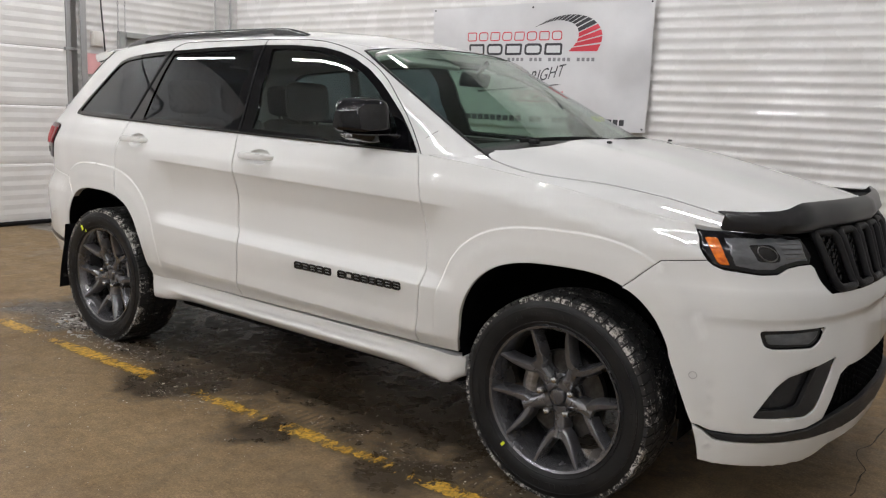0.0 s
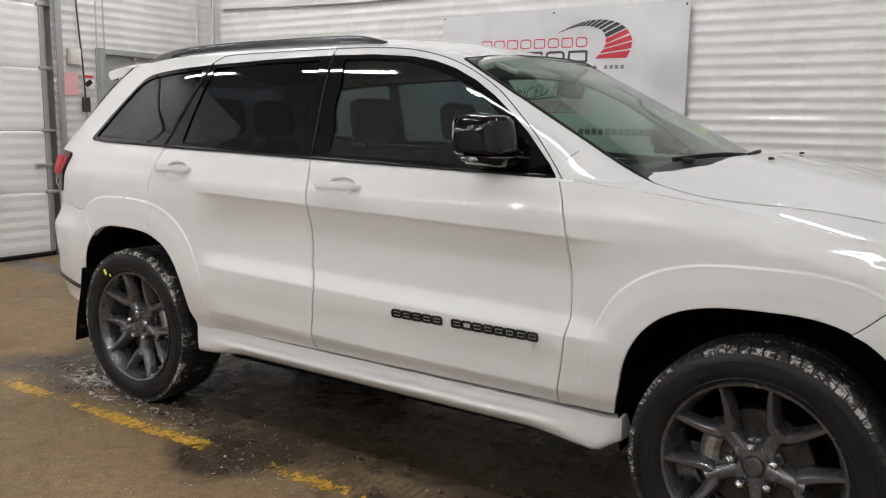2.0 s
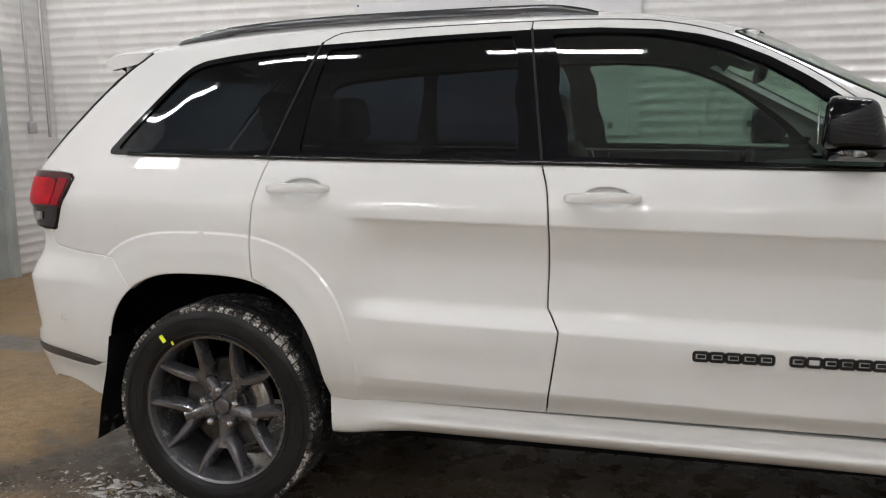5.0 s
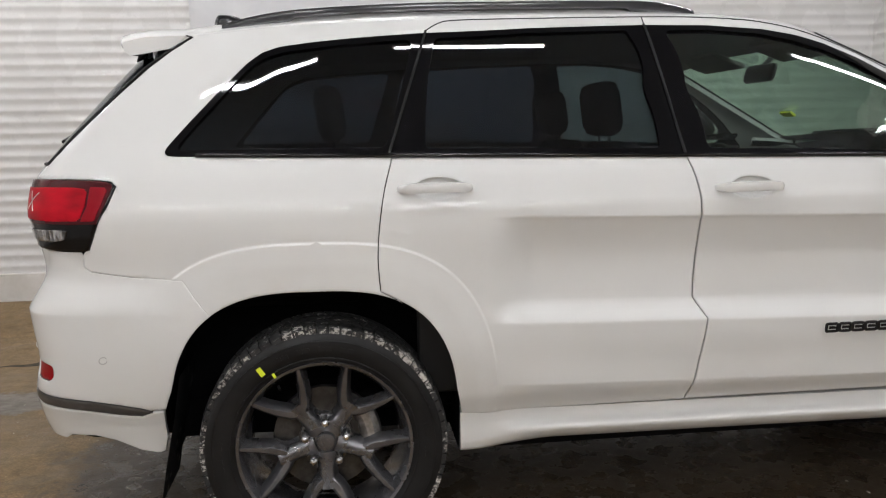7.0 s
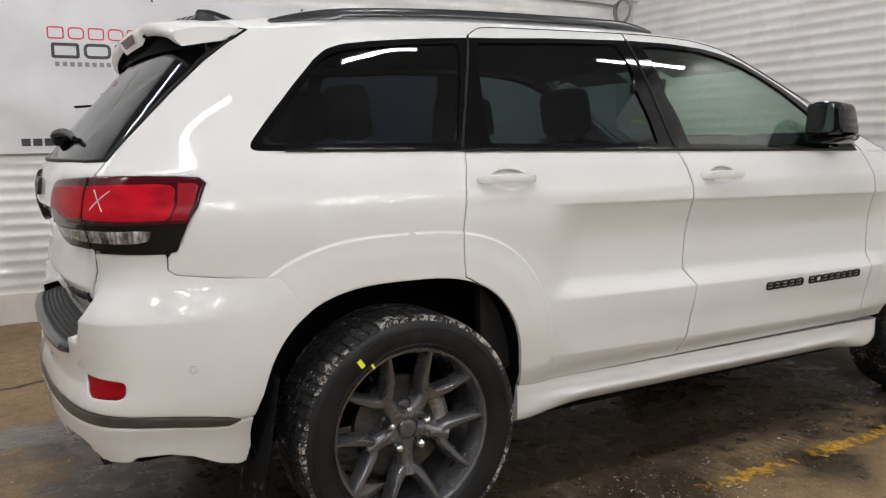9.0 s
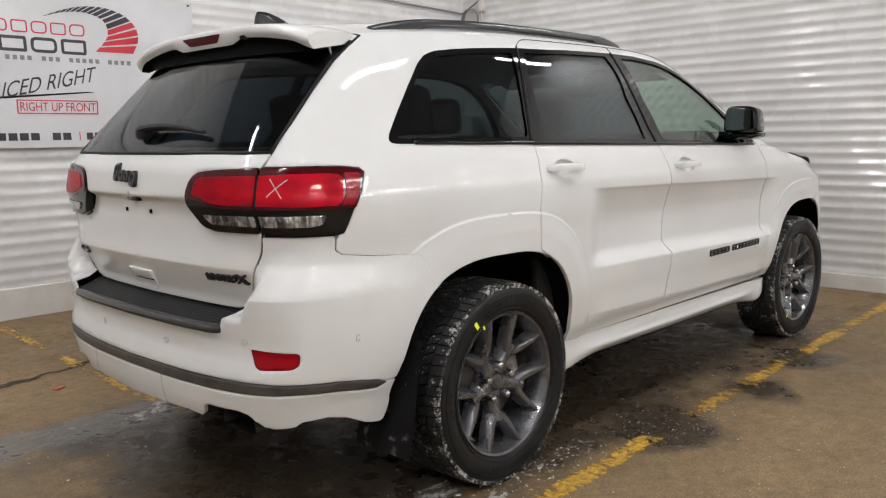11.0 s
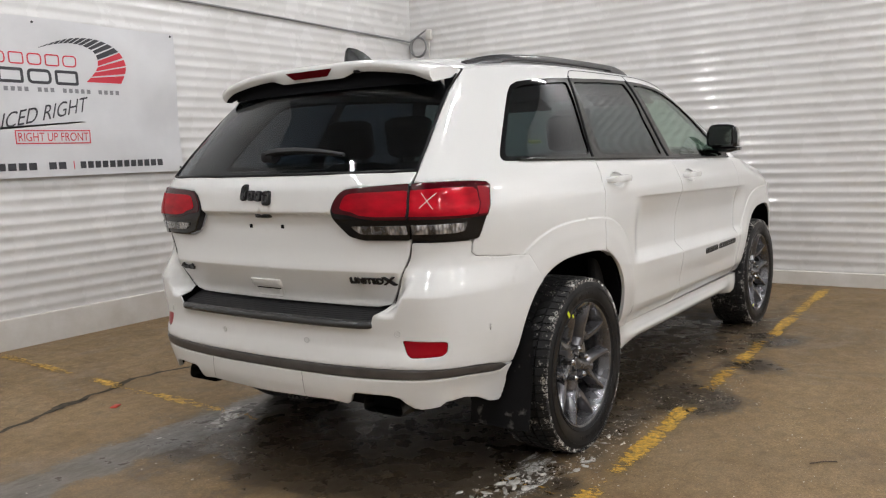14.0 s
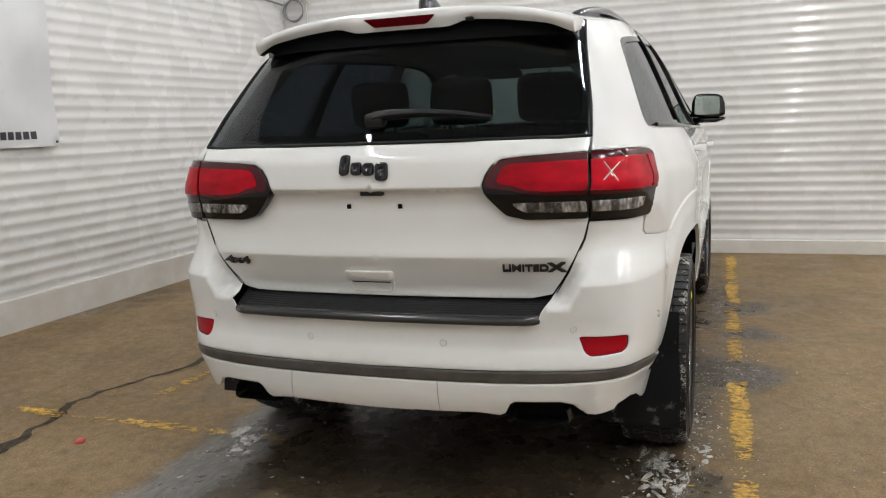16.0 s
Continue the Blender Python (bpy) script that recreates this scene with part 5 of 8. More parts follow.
# roof
roof_line = [(x / 20, ROOF_EDGE(x / 20)) for x in range(-10, 36)] + [(1.775, 0.66), (1.80, 0.5), (1.825, 0.25), (1.832, 0.0), (-0.51, 0.0), (-0.51, 0.4), (-0.505, 0.6)]
panel("roof", [(roof_top, roof_line)], PAINT, car, "white roof panel", gap=0.0, inner=LINER, thick=0.04)

# black window surround and panes
QUARTER_GLASS = [(-0.418, 1.292), (-0.36, 1.36), (-0.26, 1.47), (-0.19, 1.543), (-0.145, 1.572), (-0.08, 1.59), (0.1, 1.607), (0.318, 1.622), (0.29, 1.52), (0.252, 1.40), (0.218, 1.287)]
REAR_GLASS = [(0.335, 1.281), (0.345, 1.40), (0.362, 1.52), (0.388, 1.625), (0.7, 1.64), (1.026, 1.648), (1.048, 1.45), (1.072, 1.267), (0.6, 1.277)]
FRONT_GLASS = [(1.228, 1.264), (1.19, 1.45), (1.152, 1.646), (1.3, 1.647), (1.47, 1.634), (1.59, 1.61), (1.69, 1.578), (1.79, 1.533), (1.885, 1.476), (1.97, 1.412), (2.05, 1.348), (2.09, 1.305), (2.10, 1.232), (1.6, 1.254)]
panes = [on(up, rounded(g, r, 4)) for g, r in ((QUARTER_GLASS, 0.03), (REAR_GLASS, 0.02), (FRONT_GLASS, 0.02))]
for sgn in (1, -1):
    panel("window_surround", [(up, dlo, panes)], GLOSS_BLACK, car, "gloss black window surround", sides=(sgn,), off=-0.002, gap=0.0, inner=INNER, round_edge=0.0)
    for nm, g, m, lab in (("quarter_window", panes[0], GLASS_DARK, "dark tinted rear quarter glass"), ("rear_door_window", panes[1], GLASS_DARK, "dark tinted rear door glass"),
                          ("front_door_window", panes[2], GLASS_DOOR, "lightly green front door glass")):
        panel(nm, [(up, g)], m, car, lab, sides=(sgn,), off=-0.008, gap=0.0005, thick=0.004, round_edge=0.0).visible_shadow = False
    # belt moulding and division between the rear panes
    bm = bmesh.new()
    line = [(x / 20, belt(x / 20) - 0.001) for x in range(-7, 45)]
    tube(bm, [Vector(up(*side(x, z, up))) * Vector((1, sgn, 1)) + Vector((0, -0.004 * sgn, 0)) for x, z in line], 0.0085, 8, 0.9)
    part("belt_moulding", bm, GLOSS_BLACK, car, "gloss black belt moulding", 60)
    for lo_p, hi_p, nm in (((0.224, 1.268), (0.362, 1.65), "window_division"), ((1.148, 1.25), (1.085, 1.668), "pillar_joint")):
        bm = bmesh.new()
        tube(bm, [Vector(up(*side(lo_p[0] + (hi_p[0] - lo_p[0]) * i / 10, lo_p[1] + (hi_p[1] - lo_p[1]) * i / 10, up))) * Vector((1, sgn, 1)) for i in range(11)], 0.0045, 6)
        part(nm, bm, RUBBER, car, "", 60)
    # upper door shut line over the windows
    bm = bmesh.new()
    shut = smooth_line([(0.36, 1.648), (0.40, 1.672), (0.46, 1.684), (0.7, 1.689), (1.09, 1.693), (1.3, 1.69), (1.5, 1.674), (1.70, 1.622), (1.9, 1.522), (2.08, 1.388), (2.2, 1.275), (2.262, 1.21)], 0.03)
    tube(bm, [Vector(up(*side(x, z, up))) * Vector((1, sgn, 1)) for x, z in shut], 0.0022, 5)
    part("door_seal_line", bm, RUBBER, car, "", 60)
    bm = bmesh.new()
    tube(bm, [Vector(up(*side(1.085 - 0.0 * i, 1.664 + 0.004 * i, up))) * Vector((1, sgn, 1)) for i in range(8)], 0.0022, 5)
    part("door_seal_line", bm, RUBBER, car, "", 60)

# windscreen
wind = on(up, [(0.835, 1.215), (0.804, 1.29), (0.767, 1.38), (0.726, 1.48), (0.688, 1.57), (0.655, 1.636)], ahead) + on(up, [(0.56, 1.652), (0.4, 1.664), (0.2, 1.673), (0.0, 1.676)], ahead) + on(up, [(0.0, 1.20), (0.3, 1.20), (0.6, 1.20)], ahead)
panel("windscreen", [(up, wind)], GLASS_CLEAR, car, "clear greenish windscreen", off=-0.004, gap=0.0, thick=0.004, round_edge=0).visible_shadow = False
for sgn in (1, -1):
    bm = bmesh.new()
    tube(bm, [Vector(up(*ahead(y, z, up))) * Vector((1, sgn, 1)) for y, z in [(0.84, 1.21), (0.809, 1.29), (0.772, 1.38), (0.731, 1.48), (0.693, 1.57), (0.66, 1.635)]], 0.007, 6, 0.6)
    part("windscreen_moulding", bm, RUBBER, car, "", 60)
bm = bmesh.new()
tube(bm, [Vector(up(*ahead(abs(y), z, up))) * Vector((1, 1 if y > 0 else -1, 1)) + Vector((0.003, 0, 0)) for y, z in [(0.655, 1.638), (0.56, 1.652), (0.4, 1.664), (0.2, 1.672), (0.001, 1.675), (-0.2, 1.672), (-0.4, 1.664), (-0.56, 1.652), (-0.655, 1.638)]], 0.006, 6, 0.5)
part("header_moulding", bm, RUBBER, car, "", 60)
# cowl under the windscreen
SCREEN_FOOT = curve((0, 2.765), (0.33, 2.74), (0.64, 2.66), (0.85, 2.57))


def screen_x(y, z):
    return SCREEN_FOOT(abs(y)) - 1.88 * (z - 1.2)


bm = bmesh.new()
rows = []
for i in range(25):
    y = -0.84 + 1.68 * i / 24
    u = abs(y) / 0.84
    xf = screen_x(y, 1.272)
    rows.append([bm.verts.new((xf + dx, y, z - 0.03 * u ** 3)) for dx, z in ((-0.04, 1.288), (0.004, 1.276), (0.06, 1.266), (0.16, 1.20))])
for a, b in zip(rows, rows[1:]):
    for j in range(3):
        bm.faces.new((a[j], b[j], b[j + 1], a[j + 1]))
part("cowl", bm, PLASTIC, car, "black plastic cowl", 50)
for y0, y1, x0 in ((-0.62, -0.02, 2.42), (0.05, 0.66, 2.48)):
    bm = bmesh.new()
    tube(bm, [(screen_x(y0 + (y1 - y0) * i / 12, 1.29) + 0.03, y0 + (y1 - y0) * i / 12, 1.286 + 0.008 * math.sin(math.pi * i / 12) - 0.02 * abs(y0 + (y1 - y0) * i / 12) ** 3) for i in range(13)], 0.0065, 6, 1.4)
    box(bm, (screen_x(y0, 1.28) + 0.05, y0 + 0.04, 1.278), (0.035, 0.04, 0.018), 0.006)
    part("wiper", bm, RUBBER, car, "black windscreen wiper", 45)
for x, y in ((2.79, -0.36), (2.77, 0.34)):
    bm = boxed((x, y, hood_top(x, y)[2] + 0.008), (0.020, 0.018, 0.010), 0.004)
    part("washer_nozzle", bm, PLASTIC, car, "", 45)
# dark gutter under the gap beside the bonnet, and the short joint at the foot of the pillar
for sgn in (1, -1):
    bm = bmesh.new()
    gutter = smooth_line([(2.492, 0.80), (2.509, 0.8355), (2.5525, 0.856), (2.62, 0.864), (2.69, 0.865), (2.785, 0.851), (2.875, 0.832), (3.05, 0.786), (3.2, 0.748), (3.40, 0.716)], 0.03)
    tube(bm, [Vector(hood_top(x, y)) * Vector((1, sgn, 1)) - Vector((0, 0, 0.0085)) for x, y in gutter], 0.006, 6)
    part("bonnet_gutter", bm, INNER, car, "", 60)
    bm = bmesh.new()
    tube(bm, [Vector(up(*side(2.248 + 0.034 * k / 6, 1.276 + 0.03 * k / 6, up))) * Vector((1, sgn, 1)) for k in range(7)], 0.0014, 5)
    part("pillar_joint", bm, RUBBER, car, "", 60)

# sills: a ledge along the doors that runs out flush and deeper towards the wheels
SILL_MID = [(0.78, 0.320), (0.845, 0.324), (0.873, 0.335), (0.893, 0.352), (0.908, 0.369), (0.914, 0.379), (0.911, 0.388), (0.898, 0.400), (0.887, 0.412), (0.890, 0.441), (0.84, 0.444)]
SILL_END = [(0.78, 0.308), (0.85, 0.308), (0.878, 0.312), (0.887, 0.325), (0.889, 0.345), (0.890, 0.365), (0.890, 0.385), (0.890, 0.400), (0.889, 0.415), (0.890, 0.441), (0.84, 0.444)]
for sgn in (1, -1):
    prof = SILL_MID
    bm = bmesh.new()
    rings = []
    for i in range(61):
        x = 0.425 + (2.488 - 0.425) * i / 60
        mid = smooth(0.44, 0.74, x) * (1 - smooth(2.12, 2.42, x))
        ring = []
        for (ya, za), (yb, zb) in zip(SILL_MID, SILL_END):
            y, z = ya * mid + yb * (1 - mid), za * mid + zb * (1 - mid)
            yy = y + flare(x, 0.46) * 0.9 + 0.006 * smooth(2.2, 2.5, x) - 0.03 * smooth(2.43, 2.488, x) ** 2
            ring.append(bm.verts.new((x, -sgn * yy, z - 0.008 * (x - 1.2) + 0.05 * smooth(2.36, 2.488, x) ** 2 * max(0.0, (0.44 - z) / 0.13))))
        rings.append(ring)
    for a, b in zip(rings, rings[1:]):
        for j in range(len(prof) - 1):
            bm.faces.new((a[j], b[j], b[j + 1], a[j + 1]))
    for r in (rings[0], rings[-1]):
        bm.faces.new(r)
    bmesh.ops.recalc_face_normals(bm, faces=bm.faces[:])
    part("sill", bm, PAINT, car, "white sill with a moulded ledge", 50)

# rear bumper
REFLEX = mat("red_reflex", (0.27, 0.0015, 0.007), 0.3, coat=0.1, spec=0.1)
edge_r = [(0.0, 0.70), (0.3, 0.70), (0.50, 0.70), (0.538, 0.702), (0.546, 0.725), (0.561, 0.7525), (0.598, 0.80), (0.643, 0.88), (0.672, 0.94), (0.684, 0.995)]
bump_top = on(bumper_r, edge_r, back) + on(bumper_r, [(-0.706, 0.994), (-0.7015, 0.985), (-0.701, 0.9485), (-0.68, 0.9335), (-0.55, 0.9175), (-0.404, 0.9085), (-0.399, 0.9075)])
bump_front = on(bumper_r, [p for p in arch_line(REAR_ARCH, 126, 158)] + [(-0.462, 0.56), (-0.485, 0.50)])
bump_low = on(bumper_r, [(-0.53, 0.496), (-0.56, 0.507), (-0.63, 0.520), (-0.71, 0.5305)]) + on(bumper_r, [(0.78, 0.54), (0.70, 0.543), (0.5, 0.542), (0.2, 0.54), (0.0, 0.5395)], back)
REFLECTOR = [(0.655, 0.648), (0.80, 0.640), (0.797, 0.60), (0.785, 0.588), (0.69, 0.585), (0.672, 0.60)]
LEDGE = [(S_REAR + 0.60 + 0.02 * i, z) for z in (0.79, 0.798, 0.804, 0.809, 0.816, 0.83) for i in range(32)] + [(S_REAR + 0.02 + 0.03 * i, z) for z in (0.545, 0.552, 0.56, 0.575, 0.60, 0.62) for i in range(36)]
refl = on(bumper_r, rounded(REFLECTOR, 0.012, 3), back)
panel("rear_bumper", [(bumper_r, bump_top + bump_front + bump_low, [refl])], PAINT, car, "white rear bumper", gap=0.0, off=-0.001, inner=INNER, round_edge=0.002, thick=0.006, step=0.024, extra=LEDGE)
for sgn in (1, -1):
    panel("rear_reflector", [(bumper_r, refl)], REFLEX, car, "red bumper reflector", sides=(sgn,), off=-0.006, gap=0.001)
    strip = on(bumper_r, [(-0.525, 0.493), (-0.56, 0.505), (-0.63, 0.518), (-0.71, 0.5285)]) + on(bumper_r, [(0.78, 0.538), (0.70, 0.541), (0.5, 0.54), (0.2, 0.538), (0.0, 0.5375), (0.0, 0.5025), (0.2, 0.501), (0.5, 0.503), (0.7, 0.507), (0.78, 0.507)], back) + on(bumper_r, [(-0.71, 0.497), (-0.63, 0.486), (-0.56, 0.479)])
    panel("bumper_strip", [(bumper_r, strip)], TRIM_GREY, car, "satin grey bumper strip", sides=(sgn,), off=0.004, gap=0.0, thick=0.02)
skirt_top = on(bumper_r, [(-0.49, 0.495), (-0.524, 0.491), (-0.56, 0.476), (-0.63, 0.483), (-0.71, 0.494)]) + on(bumper_r, [(0.78, 0.504), (0.7, 0.504), (0.5, 0.50), (0.2, 0.498), (0.0, 0.4995)], back)
skirt_low = on(bumper_r, [(0.0, 0.392), (0.2, 0.394), (0.34, 0.398), (0.385, 0.393), (0.41, 0.39), (0.428, 0.40), (0.445, 0.432), (0.46, 0.441), (0.60, 0.441), (0.635, 0.432), (0.67, 0.396), (0.695, 0.385), (0.72, 0.386), (0.74, 0.389)], back) + on(bumper_r, [(-0.80, 0.404), (-0.72, 0.406), (-0.654, 0.391), (-0.58, 0.356), (-0.53, 0.345), (-0.505, 0.352), (-0.492, 0.40)])
panel("bumper_skirt", [(bumper_r, skirt_top + skirt_low)], PAINT, car, "white lower bumper skirt with tailpipe cut-outs", gap=0.0, inner=INNER, off=0.004, step=0.02)
# joints of the cover in the middle of the skirt
for y in (0.31, -0.215):
    bm = bmesh.new()
    tube(bm, [Vector(bumper_r(*back(abs(y + 0.012 * (y > 0) * k / 8), 0.498 - 0.102 * k / 8, bumper_r))) * Vector((1, 1 if y < 0 else -1, 1)) + Vector((-0.0035, 0, 0)) for k in range(9)], 0.0011, 5)
    part("skirt_joint", bm, RUBBER, car, "", 60)
for sgn in (1, -1):
    bm = bmesh.new()
    ring = rounded([(-0.105, -0.038), (0.105, -0.038), (0.082, 0.036), (-0.082, 0.036)], 0.03, 4)
    outer = [[bm.verts.new((xx, -sgn * 0.52 + a * k, 0.382 + b * k)) for a, b in ring] for xx, k in ((-0.66, 1.0), (-0.875, 1.0), (-0.88, 0.97), (-0.875, 0.93), (-0.71, 0.9))]
    for a, b in zip(outer, outer[1:]):
        for j in range(len(ring)):
            bm.faces.new((a[j], a[(j + 1) % len(ring)], b[(j + 1) % len(ring)], b[j]))
    bm.faces.new(outer[-1])
    bmesh.ops.recalc_face_normals(bm, faces=bm.faces[:])
    part("tailpipe", bm, BADGE, car, "black trapezoid tailpipe tip", 40)
    # parking sensors
    for y, z in ((0.235, 0.622), (0.64, 0.672)):
        p = Vector(bumper_r(*back(y, z, bumper_r)))
        d = Vector((-1, -0.2 - 0.6 * (y > 0.5), 0)).normalized()
        bm = bmesh.new()
        tube(bm, [p + d * 0.0025 + 0.0105 * (math.cos(a * math.tau / 18) * Vector((0, 0, 1)) + math.sin(a * math.tau / 18) * d.cross(Vector((0, 0, 1)))) for a in range(18)], 0.0016, 5, closed=True, up=d)
        ob = part("sensor_ring", bm, SENSOR, car, "", 60)
        ob.scale = (1, sgn, 1)
    p = Vector(bumper_r(*side(-0.655, 0.668, bumper_r)))
    bm = bmesh.new()
    tube(bm, [p + Vector((0.0105 * math.cos(a * math.tau / 18), -0.004 + 0.004 * math.cos(a * math.tau / 18), 0.0105 * math.sin(a * math.tau / 18))) for a in range(18)], 0.0016, 5, closed=True, up=(0, 1, 0))
    ob = part("sensor_ring", bm, SENSOR, car, "", 60)
    ob.scale = (1, sgn, 1)

# step pad on the rear bumper: a ribbed top and a satin lip round its front
pad_top, pad_lip = bmesh.new(), bmesh.new()
rows, lips = [], []
for i in range(49):
    v = -1 + 2 * i / 48
    end = smooth(0.93, 1.0, abs(v))
    yo, yi = 0.543 * v, 0.562 * v
    xo = bumper_r(*back(abs(yo), 0.72, bumper_r))[0] + 0.022 * end
    xi = low(*back(min(abs(yi), 0.55), 0.765))[0] + 0.03
    prof = [(0.045, 0.7105), (0.07, 0.7145)]
    for k in range(7):
        u = 0.12 + 0.115 * k
        prof += [(u, 0.7125 + 0.036 * u), (u + 0.012, 0.709 + 0.036 * u), (u + 0.03, 0.709 + 0.036 * u), (u + 0.042, 0.7125 + 0.036 * u)]
    prof += [(1.0, 0.7515)]
    rows.append([pad_top.verts.new((xo + (xi - xo) * u, yo + (yi - yo) * u, z)) for u, z in prof])
    lips.append([pad_lip.verts.new((xo + dx, yo, z)) for dx, z in ((0.012, 0.6835), (-0.008, 0.685), (-0.0155, 0.690), (-0.0175, 0.699), (-0.014, 0.7085), (-0.005, 0.7135), (0.005, 0.715), (0.014, 0.713))])
for bm, strips in ((pad_top, rows), (pad_lip, lips)):
    for a, b in zip(strips, strips[1:]):
        for j in range(len(a) - 1):
            bm.faces.new((a[j], a[j + 1], b[j + 1], b[j]))
    bm.faces.new(strips[0]), bm.faces.new(strips[-1])
    bmesh.ops.recalc_face_normals(bm, faces=bm.faces[:])
step_pad = part("step_pad", pad_top, PAD_BLACK, car, "black ribbed plastic step pad", 30)
part("pad_lip", pad_lip, PAD_LIP, step_pad, "satin dark grey lip", 50)

# tailgate
gate_lamp = [(0.683, 1.006), (0.50, 1.006), (0.44, 1.02), (0.405, 1.055), (0.375, 1.09), (0.368, 1.118), (0.38, 1.15), (0.40, 1.178), (0.43, 1.196), (0.50, 1.203), (0.683, 1.212)]
gate_line = [(0.0, 0.752), (0.3, 0.752), (0.50, 0.752), (0.562, 0.762), (0.596, 0.81), (0.640, 0.885), (0.667, 0.945)] + gate_lamp + [(0.686, 1.23), (0.686, 1.252), (0.5, 1.252), (0.25, 1.252), (0.0, 1.252)]
tailgate = panel("tailgate", [(low, on(low, gate_line, back))], PAINT, car, "white tailgate with creases under the badge and over the handle", gap=0.0, inner=INNER, step=0.03,
                 extra=[back(0.66 * (i + 0.5) / 22, z) for i in range(22) for z in (0.872, 0.882, 0.887, 0.892, 0.899, 0.91, 1.086, 1.094, 1.099, 1.104, 1.109, 1.115, 1.125)])
glass_line = [(0.0, 1.257), (0.3, 1.257), (0.6, 1.257), (0.682, 1.258), (0.668, 1.35), (0.645, 1.45), (0.62, 1.55), (0.598, 1.645), (0.5, 1.665), (0.25, 1.69), (0.0, 1.70)]
panel("rear_window", [(up, on(up, glass_line, back))], GLASS_BACK, car, "dark tinted tailgate glass", gap=0.0, thick=0.004, round_edge=0, off=-0.003).visible_shadow = False
bm = bmesh.new()
loop = [Vector(up(*back(abs(y), z, up))) * Vector((1, 1 if y > 0 else -1, 1)) for y, z in [(0.0, 1.254), (0.3, 1.254), (0.6, 1.254), (0.686, 1.256), (0.672, 1.35), (0.649, 1.45), (0.624, 1.55), (0.602, 1.645), (0.5, 1.672)] + [(-0.5, 1.672), (-0.602, 1.645), (-0.624, 1.55), (-0.649, 1.45), (-0.672, 1.35), (-0.686, 1.256), (-0.6, 1.254), (-0.3, 1.254)]]
tube(bm, loop, 0.006, 6, closed=True, up=(1, 0, 0))
part("glass_seal", bm, RUBBER, car, "", 60)
# shut line beside the tailgate
for sgn in (1, -1):
    bm = bmesh.new()
    tube(bm, [Vector(low(*back(y, z))) * Vector((1, sgn, 1)) + Vector((0.004, 0, 0)) for y, z in [(0.569, 0.757), (0.60, 0.805), (0.645, 0.88), (0.671, 0.945), (0.686, 1.006)]], 0.0022, 5)
    part("tailgate_seal", bm, RUBBER, car, "", 60)
    # tail lamp: the piece on the tailgate and the piece on the wing
    pieces = (("lens", [(0.681, 1.095), (0.56, 1.095), (0.50, 1.10), (0.47, 1.112), (0.43, 1.119), (0.416, 1.126), (0.425, 1.152), (0.44, 1.172), (0.46, 1.178), (0.52, 1.181), (0.681, 1.184)], LAMP_RED),
              ("upper_lens", [(0.681, 1.083), (0.56, 1.083), (0.50, 1.09), (0.46, 1.10), (0.385, 1.108), (0.378, 1.125), (0.395, 1.165), (0.42, 1.186), (0.46, 1.197), (0.52, 1.20), (0.681, 1.207)], LAMP_MAROON),
              ("reverse_lens", [(0.679, 1.030), (0.50, 1.032), (0.475, 1.045), (0.46, 1.062), (0.677, 1.064)], LAMP_CLEAR))
    base = panel("gate_lamp", [(lamp_face, on(lamp_face, rounded(gate_lamp, 0.01, 2), back))], LAMP_SMOKE, car, "smoked lamp housing on the tailgate", sides=(sgn,), off=0.005, gap=0.0015, thick=0.03, step=0.02)
    for pn, ol, m in pieces:
        panel(pn, [(lamp_face, on(lamp_face, rounded(ol, 0.008, 3), back))], m, base, sides=(sgn,), off=0.0072 if pn == "upper_lens" else 0.010, gap=0.0, thick=0.006, step=0.014, round_edge=0.001)
    wing_lamp = on(lamp_face, [(0.6875, 1.006), (0.6875, 1.1), (0.6885, 1.211)], back) + on(lamp_face, [(-0.78, 1.213), (-0.66, 1.21)] + LAMP_SIDE) + on(lamp_face, [(-0.75, 0.998)]) + on(lamp_face, [(0.72, 1.003)], back)
    base = panel("tail_lamp", [(lamp_face, wing_lamp)], LAMP_SMOKE, car, "smoked tail lamp round the corner", sides=(sgn,), off=0.005, gap=0.0015, thick=0.03, step=0.02)
    panel("upper_lens", [(lamp_face, on(lamp_face, [(0.689, 1.083), (0.689, 1.207)], back) + on(lamp_face, [(-0.78, 1.209), (-0.66, 1.206), (-0.612, 1.201), (-0.598, 1.196), (-0.592, 1.187), (-0.617, 1.13), (-0.641, 1.082), (-0.72, 1.080), (-0.76, 1.081)]))], LAMP_MAROON, base, "smoked dark red lens", sides=(sgn,), off=0.0072, gap=0, thick=0.006, step=0.012, round_edge=0.001)
    panel("lens", [(lamp_face, on(lamp_face, [(0.6905, 1.095), (0.6905, 1.184)], back) + on(lamp_face, [(-0.79, 1.187), (-0.71, 1.186), (-0.678, 1.182), (-0.668, 1.172), (-0.674, 1.13), (-0.688, 1.10), (-0.702, 1.091), (-0.77, 1.09)]))], LAMP_RED, base, "red lens", sides=(sgn,), off=0.010, gap=0, thick=0.006, step=0.012, round_edge=0.001)
    panel("lens_end", [(lamp_face, on(lamp_face, [(-0.658, 1.187), (-0.614, 1.185), (-0.607, 1.177), (-0.626, 1.13), (-0.645, 1.094), (-0.652, 1.09), (-0.688, 1.09), (-0.667, 1.13)]))], LAMP_END, base, "dim red lens end", sides=(sgn,), off=0.010, gap=0, thick=0.006, step=0.012, round_edge=0.001)
